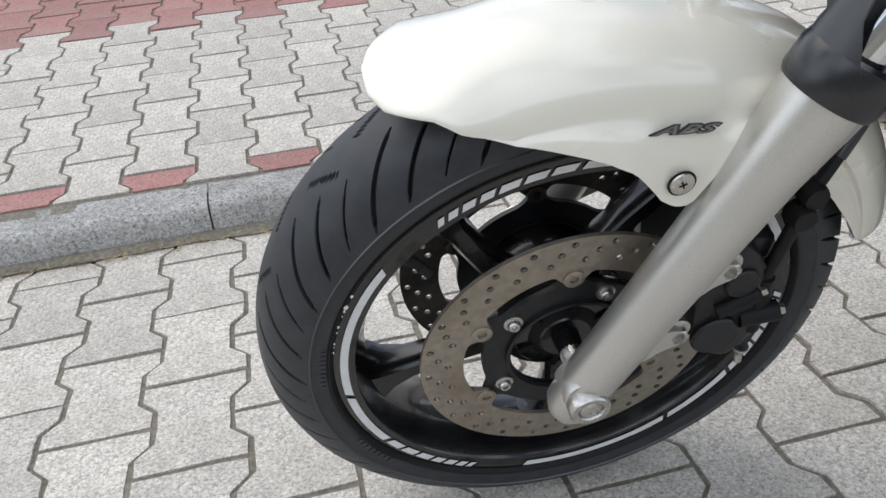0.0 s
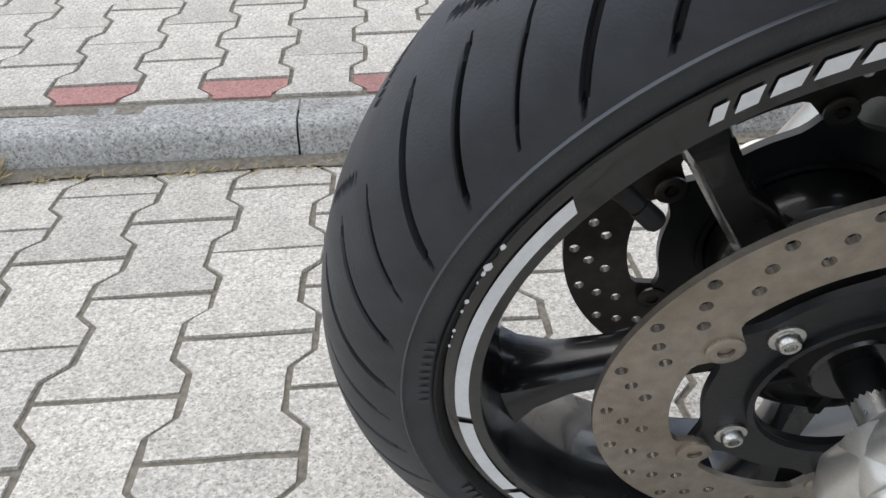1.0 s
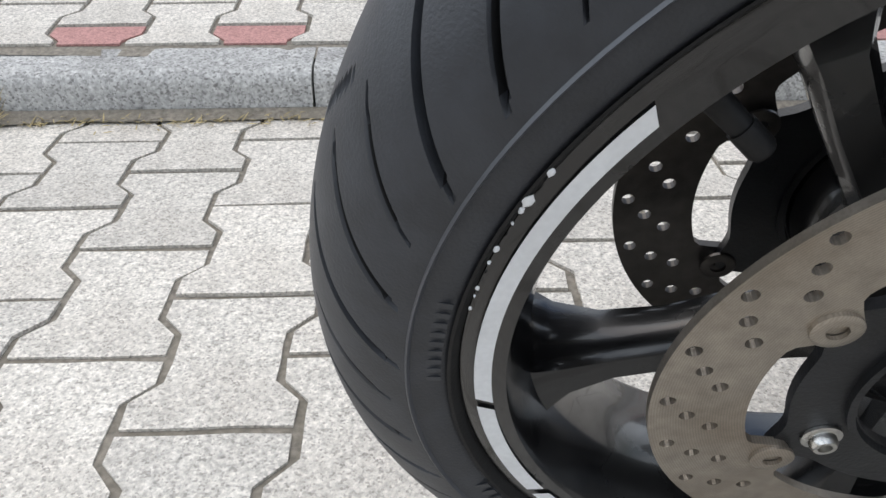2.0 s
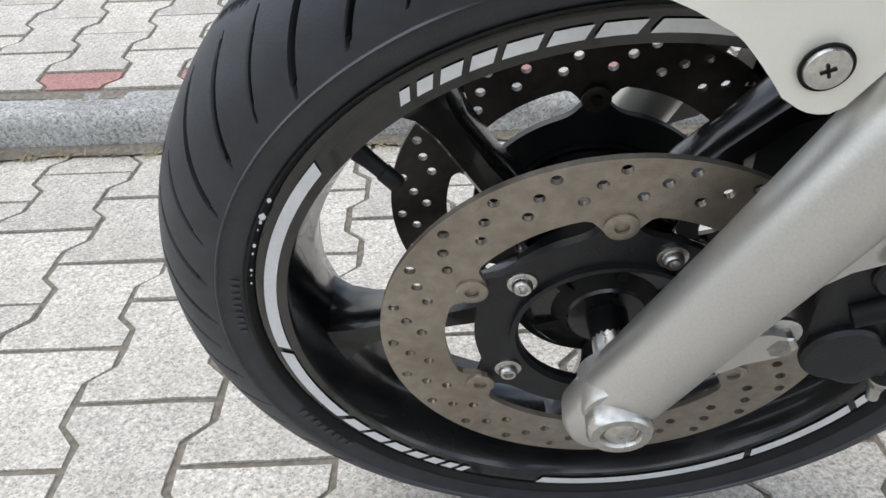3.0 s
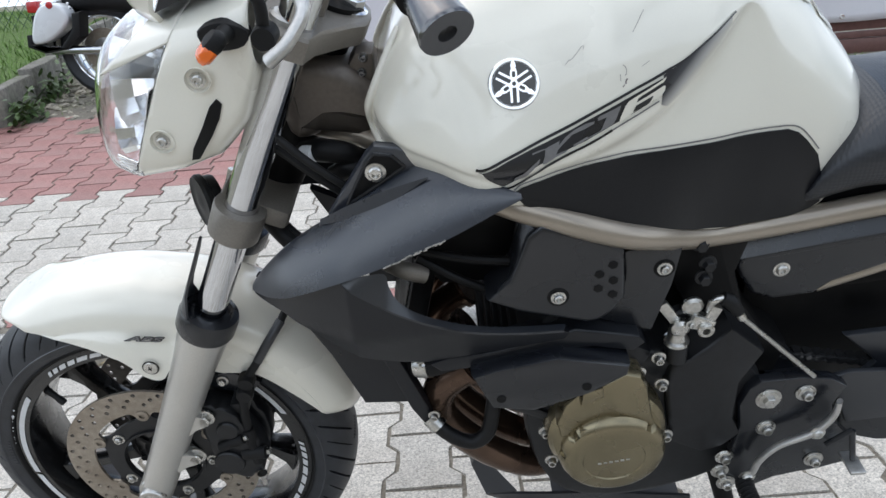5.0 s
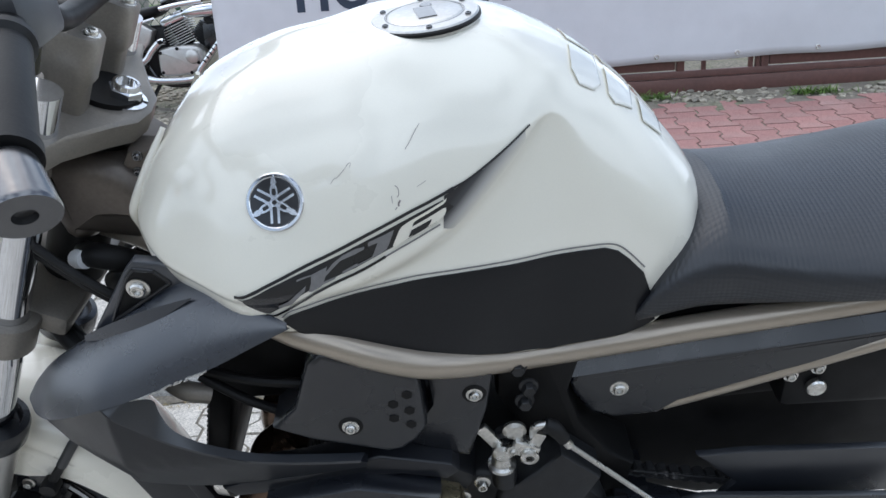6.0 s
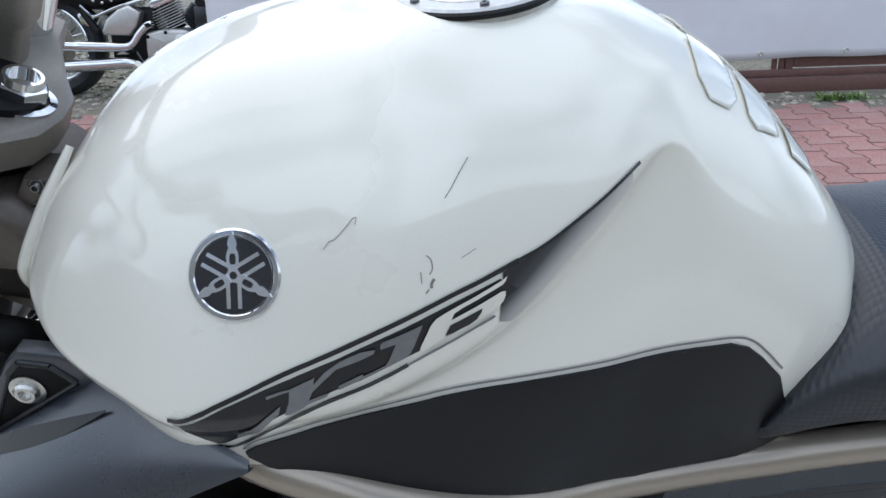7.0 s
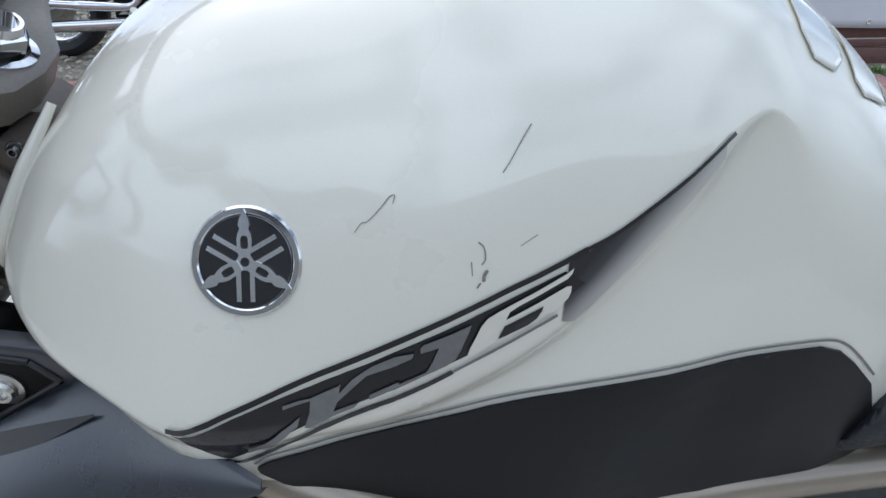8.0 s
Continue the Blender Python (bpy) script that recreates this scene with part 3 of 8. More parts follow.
for _ in range(260):
    y = random.choice((3.35, 3.45, 3.9, 4.2)) + random.gauss(0, 0.10)
    x = edge_x(y) + 0.08 + abs(random.gauss(0, 0.06))
    p = Vector((x, y, up_z(x, y) + abs(random.gauss(0.03, 0.06))))
    a, e = random.uniform(0, 6.28), random.uniform(-0.3, 0.9)
    d, s = Vector((math.cos(a), math.sin(a), e)) * 0.035, Vector((-math.sin(a), math.cos(a), 0)) * 0.014
    bm.faces.new([bm.verts.new(q) for q in (p - d, p - d * 0.2 + s, p + d * 0.6 + s * 0.7, p + d, p + d * 0.6 - s * 0.7, p - d * 0.2 - s)])
tagged(new("weed", mesh_of("weed", bm, WEED, 0)), "low broad-leaved weeds against the edging stones", "weed", kind="stuff")

# Green wire mesh fence on the lawn.
fence = thing("wire_fence", "green diamond wire mesh fence on the lawn", "fence")
FX0, FX1, FY = -6.2, -1.9, 6.1
bm = BM()
zb = 0.17 + up_z(-2.3, 6.1) - 0.02
for s in (-1, 1):
    for k in range(-24, 64):
        x0 = FX0 + k * 0.085
        pts = []
        for h in (0.0, 1.5):
            pts.append(Vector((x0 + (h if s > 0 else 1.5 - h) * 0.8, FY + s * 0.003, zb + h)))
        a, b = pts
        lo, hi = 0.0, 1.0
        dx = b.x - a.x
        t0, t1 = sorted(((FX0 - a.x) / dx, (FX1 - a.x) / dx))
        lo, hi = max(lo, t0), min(hi, t1)
        if hi - lo < 0.02:
            continue
        tube(bm, [a + (b - a) * lo, a + (b - a) * hi], 0.0028, 4)
part("mesh", bm, WIRE, fence)
for x in (-6.2, -4.1, -1.9):
    bm = BM()
    tube(bm, [Vector((x, FY + 0.03, zb - 0.2)), Vector((x, FY + 0.03, zb + 1.6))], 0.022, 10)
    part("post", bm, WIRE, fence)

# Brown steel fence that carries the white banner.
bfence = thing("steel_fence", "brown painted steel fence with a white banner hung on it", "fence")
FANG = math.atan2(0.14, 1.43)


def fence_pose():
    return pose(1.61, 3.70, 0.315, 0, 0, math.degrees(FANG))


bfence.matrix_world = fence_pose()
for nm, z0, z1, y0, y1 in (("kick_rail", 0.0, 0.085, 0.0, 0.05), ("mid_rail", 0.088, 0.128, 0.012, 0.05), ("top_rail", 1.05, 1.10, 0.01, 0.05)):
    bm = BM()
    block(bm, (-2.30, y0, z0), (3.3, y1, z1), 0.004)
    part(nm, bm, BROWN, bfence)
for x in (-2.27, -1.1, 0.30, 0.80, 2.05, 3.25):
    bm = BM()
    block(bm, (x - 0.022, 0.014, 0.10), (x + 0.022, 0.048, 1.07), 0.003)
    part("post", bm, BROWN, bfence)
for x0, x1 in ((-2.24, -1.13), (-1.07, 0.27), (0.83, 2.02), (2.08, 3.22)):
    for k in range(5):
        bm = BM()
        block(bm, (x0, 0.022, 0.135 + k * 0.18), (x1, 0.040, 0.135 + k * 0.18 + 0.165), 0.004)
        part("slat", bm, BROWN, bfence)
for x in (0.44, 0.72, 0.76):
    bm = BM()
    block(bm, (x - 0.012, 0.018, 0.10), (x + 0.012, 0.044, 1.05), 0.003)
    part("bar", bm, BROWN, bfence)

# The banner: slack tarpaulin with eyelets and dark print.
banner = thing("banner", "white tarpaulin banner with dark blue print and eyelets", "banner", m=fence_pose())


def slack(x, z):
    return -0.012 - 0.010 * noise.noise((x * 1.3, z * 2.5, 3)) - 0.006 * noise.noise((x * 5, z * 3, 8)) - 0.012 * max(0, 0.4 - z) * math.sin(x * 7)


bm = BM()
nx, nz = 130, 22
X0, X1, Z1 = -2.345, 3.2, 1.15


def hem(x):
    return 0.185 + 0.006 * x + 0.004 * math.sin(x * 9)


grid = [[bm.verts.new((X0 + (X1 - X0) * i / nx, slack(X0 + (X1 - X0) * i / nx, hem(X0 + (X1 - X0) * i / nx) + (Z1 - 0.185) * j / nz), hem(X0 + (X1 - X0) * i / nx) + (Z1 - 0.185) * j / nz)) for i in range(nx + 1)] for j in range(nz + 1)]
for j in range(nz):
    for i in range(nx):
        bm.faces.new((grid[j][i], grid[j][i + 1], grid[j + 1][i + 1], grid[j + 1][i]))
sheet_ob = part("tarpaulin", bm, TARP, banner)
sol = sheet_ob.modifiers.new("thickness", "SOLIDIFY")
sol.thickness = 0.0015
for k in range(14):
    x = -2.30 + k * 0.475 + 0.07
    bm = BM()
    lathe(bm, [(0.007, 0.0), (0.007, 0.003), (0.012, 0.004), (0.016, 0.001), (0.016, -0.001)], 16, Matrix.Translation((x, slack(x, hem(x) + 0.03) - 0.003, hem(x) + 0.032)) @ pose(0, 0, 0, 90, 0, 0))
    part("eyelet", bm, STEEL, banner, "metal eyelet")
# print: heavy letter-like strokes standing on one line
LZ = 0.585


def stroke(points, x):
    bm = BM()
    front = bm.faces.new([bm.verts.new((x + px, slack(x + px, LZ + pz) - 0.0035, LZ + pz)) for px, pz in points])
    ext = bmesh.ops.extrude_face_region(bm, geom=[front])
    for v in ext["geom"]:
        if isinstance(v, bmesh.types.BMVert):
            v.co.y += 0.001
    part("print_stroke", bm, TARP_INK, banner)


H, T = 0.2, 0.045
for x in (-1.88, -1.05):
    stroke([(0, 0), (T, 0), (T, H), (0, H)], x)
stroke([(0.13, 0), (0.13 + T, 0), (0.13 + T, H), (0.13, H)], -1.88)
stroke([(T, H), (T + 0.004, H - 0.07), (0.088, 0.06), (0.13, H - 0.07), (0.13, H), (0.088, 0.13)], -1.88)
for cx in (-1.67, -1.28):
    for half in (0, 1):
        ring = [(0.1 + 0.1 * math.cos(radians(a)), 0.1 + 0.1 * math.sin(radians(a))) for a in range(90 + 180 * half, 271 + 180 * half, 15)]
        inner = [(0.1 + 0.056 * math.cos(radians(a)), 0.1 + 0.056 * math.sin(radians(a))) for a in range(270 + 180 * half, 89 + 180 * half, -15)]
        stroke(ring + inner, cx)
stroke([(0.06, 0), (0.06 + T, 0), (0.06 + T, H), (0.06, H)], -1.46)
stroke([(T, 0.07), (0.14, 0.07), (0.14, 0.11), (T, 0.11)], -1.05)
stroke([(-0.07, 0), (-0.025, 0), (0.03, H), (-0.015, H)], -0.79)
stroke([(0.10, 0), (0.055, 0), (0.0, H), (0.045, H)], -0.79)

# unseen plain wall added behind the camera to darken reflections on the bike
bm = BM()
block(bm, (-14.0, -8.3, -0.1), (16.0, -8.0, 2.6), 0)
tagged(new("wall_south", mesh_of("wall_south", bm, UNSEEN_WALL, 0)), "unseen plain grey wall, added to darken reflections from behind the camera", "wall", kind="structure")

# ---- the white motorcycle: front end ----
BIKE_LEAN = 15.2
bike = thing("motorcycle", "white naked motorcycle with black plastics leaning on its side stand", "motorcycle", m=pose(0, 0, 0.0012, BIKE_LEAN))
HUB = across(0, 0, 0.3)


def polar(r, deg, y):
    return Vector((r * math.cos(radians(deg)), y, 0.3 + r * math.sin(radians(deg))))


def tyre_bm():
    """The front tyre: its rows of points run along the slanting grooves that are cut into the tread."""
    bm = BM()
    nt, ns, lean = 1440, 64, 16.0
    side = [(0.2325, 0.0500), (0.2360, 0.0545), (0.2420, 0.0575), (0.2480, 0.0592), (0.2545, 0.0600)]
    arc = radians(1) * 0.29

    def crown(s):
        return 0.3018 - 0.0465 * abs(s) ** 2.2, math.sin(s * radians(72)) / math.sin(radians(72)) * 0.0605

    def groove(base, s):
        """Depth from 0 to 1: in each pitch a long, a middle and a fine groove, and a short wedge at the crown."""
        q, shift = abs(s), 0.0 if s < 0 else 11.25
        depth = 0.0
        for at, s0, s1, width in ((177.4, 0.20, 0.945, 0.0026), (169.3, 0.30, 0.935, 0.0025), (162.0, 0.40, 0.90, 0.0014)):
            if s0 <= q <= s1:
                d = abs((base - at - shift + 11.25) % 22.5 - 11.25) * arc
                w = width * min(1.0, 0.35 + (q - s0) / 0.12, 0.3 + (s1 - q) / 0.10)
                depth = max(depth, min(1.0, max(0.0, (w - d) / 0.0009)))
        if 0.03 < q < 0.27:
            theta = base + lean * (q - 0.93)
            d = abs((theta - 161.2 - shift + 27.0 * q + 11.25) % 22.5 - 11.25) * arc
            depth = max(depth, min(1.0, max(0.0, (0.0030 * min(1.0, (0.29 - q) / 0.08) - d) / 0.0010)))
        return depth

    ss = [-1 + 2 * k / ns for k in range(ns + 1)]
    rings, deep = [], []
    for t in range(nt):
        base = 360 * t / nt
        ring, row = [(r, -y, 1.0, 0.0) for r, y in side], [0.0] * len(side)
        for s in ss:
            r, y = crown(s)
            g = groove(base, s)
            ring.append((r - 0.0050 * g * math.cos(s * 1.15), y - 0.0050 * g * math.sin(s * 1.15), abs(s), g))
            row.append(g)
        ring += [(r, y, 1.0, 0.0) for r, y in reversed(side)]
        verts = []
        for r, y, q, g in ring:
            a = radians(base + lean * (q - 0.93))
            verts.append(bm.verts.new((r * math.cos(a), y, 0.3 + r * math.sin(a))))
        rings.append(verts)
        deep.append(row + [0.0] * len(side))
    n = len(rings[0])
    for t in range(nt):
        u = (t + 1) % nt
        a, b = rings[t], rings[u]
        for i in range(n - 1):
            f = bm.faces.new((a[i], a[i + 1], b[i + 1], b[i]))
            # deep faces switch to dust-free black rubber, which also paints in the groove shade
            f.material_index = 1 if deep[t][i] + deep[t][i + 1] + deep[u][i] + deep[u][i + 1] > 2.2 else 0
    return bm


# rim: barrel, flanges, five spokes and hub
bm = BM()
half = [(0.2330, 0.0525), (0.2330, 0.0475), (0.219, 0.044), (0.2155, 0.030), (0.2085, 0.020), (0.2065, 0.0)]
inner = [(0.1985, 0.0), (0.2000, 0.022), (0.2070, 0.036), (0.2105, 0.049), (0.2125, 0.0525), (0.2225, 0.0530), (0.2305, 0.0536)]
loop = half + [(r, -h) for r, h in reversed(half[:-1])] + [(r, -h) for r, h in reversed(inner)] + inner[1:]
lathe(bm, loop, 144, HUB, closed_profile=True)
wheel = part("front_wheel", bm, RIM, bike, "gloss black five-spoke alloy wheel with white rim tape")
wheel.location = (0.001, -0.001, 0.0022)
for k in range(5):
    bm = BM()
    rings = []
    for r, w, d in ((0.046, 0.024, 0.021), (0.08, 0.0155, 0.0165), (0.13, 0.0120, 0.0145), (0.165, 0.0125, 0.0160), (0.188, 0.018, 0.021), (0.200, 0.028, 0.026), (0.2045, 0.036, 0.028)):
        ang = 126.5 + 72 * k + 9 * (0.19 - r) / 0.14
        c = polar(r, ang, 0)
        t = Vector((-math.sin(radians(ang)), 0, math.cos(radians(ang))))
        rings.append([c + t * (w * a) + Vector((0, d * b, 0)) for a, b in ((1, 0.55), (0.80, 1), (0.62, 1), (0.5, 0.72), (-0.5, 0.72), (-0.62, 1), (-0.80, 1), (-1, 0.55), (-1, -0.55), (-0.62, -1), (0.62, -1), (1, -0.55))])
    loft(bm, rings)
    part("spoke", bm, RIM, wheel)
bm = BM()
lathe(bm, [(0.0, 0.05), (0.026, 0.05), (0.030, 0.046), (0.034, 0.02), (0.056, 0.018), (0.058, 0.0), (0.056, -0.018), (0.034, -0.02), (0.030, -0.046), (0.026, -0.05), (0.0, -0.05)], 48, HUB)
part("hub", bm, RIM, wheel)
bm = BM()
lathe(bm, [(0.030, -0.008), (0.050, -0.014), (0.059, -0.024), (0.0605, -0.040), (0.0605, -0.057), (0.030, -0.058)], 56, HUB)
part("hub_dome", bm, RIM, wheel)
bm = BM()
lathe(bm, [(0.018, 0.030), (0.018, 0.044), (0.050, 0.041), (0.055, 0.036), (0.055, 0.030)], 48, HUB, closed_profile=True)
part("hub_flange", bm, RIM, wheel)
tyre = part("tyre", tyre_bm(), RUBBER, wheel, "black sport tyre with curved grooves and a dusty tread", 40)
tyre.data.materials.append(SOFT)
bm = BM()
lathe(bm, [(0.2325, 0.0500), (0.2345, 0.0548), (0.2370, 0.0572), (0.2385, 0.0574)], 160, HUB)
part("tyre_bead", bm, SOFT, tyre)
bm = BM()
lathe(bm, [(0.2540, 0.0596), (0.2549, 0.0612), (0.2556, 0.0616), (0.2562, 0.0608), (0.2568, 0.0590)], 160, HUB)
# the sheen-toned black lets this ridge read as a bright line
part("sidewall_ridge", bm, SHROUD, tyre)
for at, size in ((149.9, 0.0017), (153.4, 0.0028), (154.6, 0.0014), (156.2, 0.0007), (159.7, 0.0015), (161.5, 0.0009), (165.2, 0.0011), (166.4, 0.0006), (168.3, 0.0009)):
    bm = BM()
    bmesh.ops.create_icosphere(bm, subdivisions=2, radius=1.0)
    for v in bm.verts:
        v.co *= random.uniform(0.75, 1.15)
    bmesh.ops.transform(bm, matrix=across(*polar(0.2362 - 0.00012 * (at - 150), at, -0.0572)) @ pose(0, 0, 0, 0, 0, at) @ Matrix.Diagonal((size * 0.75, size * 1.2, 0.0007, 1)), verts=bm.verts)
    part("paint_nick", bm, STRIPE, tyre, "pale nick at the rim edge")
for k in range(9):
    bm = BM()
    block(bm, (-0.0016, -0.0045, 0.0), (0.0016, 0.0045, 0.0006), 0, across(*polar(0.2455, 168 + 1.5 * k, -0.0584)) @ pose(0, 0, 0, 0, 0, 168 + 1.5 * k + 90))
    part("raised_mark", bm, RUBBER, tyre)
for k in range(8):
    bm = BM()
    block(bm, (-0.0022, -0.005, 0.0), (0.0022, 0.005, 0.0006), 0, across(*polar(0.2440, 205 + 1.9 * k, -0.0582)) @ pose(0, 0, 0, 0, 0, 205 + 1.9 * k + 90))
    part("raised_mark", bm, RUBBER, tyre)

# white tape pieces on the rim flange
TAPES = []
for base in (0.0, 120.0, 240.0):
    TAPES += [(142.5 + base, 187.6 + base), (189.2 + base, 212.0 + base)]
    a = 213.6
    for ln in (5.2, 4.8, 4.6, 3.3, 3.1, 2.4, 1.6):
        TAPES.append((a + base, a + ln + base))
        a += ln + 1.15
for a0, a1 in TAPES:
    bm = BM()
    sg = max(2, int((a1 - a0) / 2))
    skew = 1.7
    rows = [(0.2190, 0.0541), (0.2229, 0.0544), (0.2267, 0.0547)]
    vs = [[bm.verts.new(polar(r, a0 + (a1 - a0) * k / sg - skew * (r - 0.2160) / 0.0100, -h)) for r, h in rows] for k in range(sg + 1)]
    for k in range(sg):
        for i in range(2):
            bm.faces.new((vs[k][i], vs[k][i + 1], vs[k + 1][i + 1], vs[k + 1][i]))
    part("rim_tape", bm, STRIPE, wheel)
bm = BM()
tube(bm, [polar(0.206, 139, -0.034), polar(0.196, 139, -0.036), polar(0.184, 139, -0.039)], [0.0062, 0.0052, 0.0048], 12)
lathe(bm, [(0, 0.0), (0.0056, 0.0), (0.0056, 0.011), (0.0045, 0.013), (0, 0.013)], 14, along(polar(0.1865, 139, -0.0385), polar(0.170, 139, -0.043)))
part("valve_stem", bm, SOFT, wheel, "black rubber valve stem")


def flat_ring(loops, half, m):
    """A flat plate of the first loop with the other loops cut right through it."""
    cu = bpy.data.curves.new("outline", "CURVE")
    cu.dimensions, cu.fill_mode, cu.extrude = "2D", "BOTH", half
    for loop in loops:
        sp = cu.splines.new("POLY")
        sp.points.add(len(loop) - 1)
        for p, (x, y) in zip(sp.points, loop):
            p.co = (x, y, 0, 1)
        sp.use_cyclic_u = True
    tmp = new("outline", cu)
    me = bpy.data.meshes.new_from_object(tmp.evaluated_get(bpy.context.evaluated_depsgraph_get()))
    bpy.data.objects.remove(tmp)
    bm = BM()
    bm.from_mesh(me)
    bpy.data.meshes.remove(me)
    bmesh.ops.remove_doubles(bm, verts=bm.verts, dist=1e-6)
    bmesh.ops.transform(bm, matrix=m, verts=bm.verts)
    return bm


RIVET_AT = 93


def near_rivet(a):
    return min(abs((a - RIVET_AT - 60 * j + 180) % 360 - 180) for j in range(6))


def round_loop(r, count, cx=0.0, cy=0.0):
    return [(cx + r * math.cos(2 * math.pi * k / count), cy + r * math.sin(2 * math.pi * k / count)) for k in range(count)]


def brake_disc(y, sign):
    """A drilled brake ring on a black carrier; sign: -1 near side."""
    R0, R1, th = 0.1085, 0.1510, 0.0022
    loops = [round_loop(R1, 144)]
    edge = [(R0 - 0.0155 * math.exp(-(near_rivet(2 * k) / 7.5) ** 4), radians(2 * k)) for k in range(180)]
    loops.append([(r * math.cos(a), r * math.sin(a)) for r, a in edge])
    for g in range(24):
        for r, da in ((0.1435, 0.0), (0.1340, 5.2), (0.1238, 10.2)):
            if r < 0.13 and near_rivet(15 * g + da + 3) < 3:
                r += 0.004
            a = radians(15 * g + da + 3)
            loops.append(round_loop(0.0036, 12, r * math.cos(a), r * math.sin(a)))
    ring = part("brake_disc", flat_ring(loops, th, across(0, y, 0.3)), DISC if sign < 0 else DISC_SHADED, wheel, "drilled steel brake disc with brown wear marks" if sign < 0 else "drilled steel brake disc, coloured darker for the shaded far side", 25)
    bm = BM()
    yy = y - sign * 0.004
    outer = []
    for k in range(120):
        a = 3 * k
        outer.append((0.089 + 0.014 * math.exp(-(near_rivet(a) / 7.5) ** 2), a))
    for yo in (0.0028,):
        front = [bm.verts.new(polar(r, a, yy - yo)) for r, a in outer]
        back = [bm.verts.new(polar(r, a, yy + yo)) for r, a in outer]
        fi = [bm.verts.new(polar(0.060, a, yy - yo)) for r, a in outer]
        bi = [bm.verts.new(polar(0.060, a, yy + yo)) for r, a in outer]
        for k in range(120):
            j = (k + 1) % 120
            bm.faces.new((front[k], front[j], fi[j], fi[k]))
            bm.faces.new((back[k], bi[k], bi[j], back[j]))
            bm.faces.new((front[k], back[k], back[j], front[j]))
            bm.faces.new((fi[k], fi[j], bi[j], bi[k]))
    lathe(bm, [(0.0655, 0.0), (0.0655, 0.0055), (0.062, 0.0055), (0.060, 0.0)], 60, across(0, yy + sign * 0.001, 0.3) if sign < 0 else across(0, yy, 0.3))
    carrier = part("disc_carrier", bm, BLOCK, wheel, "matt black disc carrier")
    for k in range(6):
        bm = BM()
        m = across(*polar(0.1015, RIVET_AT + 60 * k, y + sign * 0.0022)) if sign < 0 else across(*polar(0.1015, RIVET_AT + 60 * k, y - 0.006))
        lathe(bm, [(0.0045, 0.0004), (0.0045, 0.0024), (0.0088, 0.0026), (0.0102, 0.0018), (0.0102, 0.0)], 24, m)
        part("rivet", bm, DISC if sign < 0 else DISC_SHADED, carrier, "worn steel disc rivet")
    if sign < 0:
        for k in range(5):
            bm = BM()
            bolt(bm, across(*polar(0.0775, 140 + 72 * k, yy - 0.003)), 0.0065, 0.007, "socket")
            part("bolt", bm, STEEL, carrier, "bright socket bolt")


brake_disc(-0.062, -1)
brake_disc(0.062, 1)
bm = BM()
lathe(bm, [(0.0, 0.075), (0.012, 0.075), (0.014, 0.05), (0.030, 0.048), (0.052, 0.030), (0.054, 0.0), (0.0, 0.0)], 40, across(0, 0.0, 0.3))
hub_ring = part("hub_ring", bm, DARK, wheel)
bm = BM()
lathe(bm, [(0.030, 0.034), (0.064, 0.030), (0.066, 0.022), (0.030, 0.020)], 48, across(0, 0, 0.3), closed_profile=True)
part("hub_plate", bm, DARK, hub_ring)
for k in range(6):
    bm = BM()
    block(bm, (0.012, -0.0035, 0.028), (0.050, 0.0035, 0.046), 0.001, across(0, 0, 0.3) @ pose(0, 0, 0, 0, 0, 20 + 60 * k))
    part("hub_rib", bm, DARK, hub_ring)
bm = BM()
lathe(bm, [(0.0, 0.125), (0.0085, 0.125), (0.0085, -0.125), (0, -0.125)], 20, across(0, 0, 0.3))
lathe(bm, [(0.0, 0.088), (0.0125, 0.088), (0.0125, 0.055), (0, 0.055)], 20, across(0, 0, 0.3))
part("axle", bm, STEEL, wheel, "steel wheel axle")

# fork: line of each leg in the side plane
RAKE = 0.494


def leg(z, y):
    return Vector((-0.004 + RAKE * (z - 0.281), y, z))


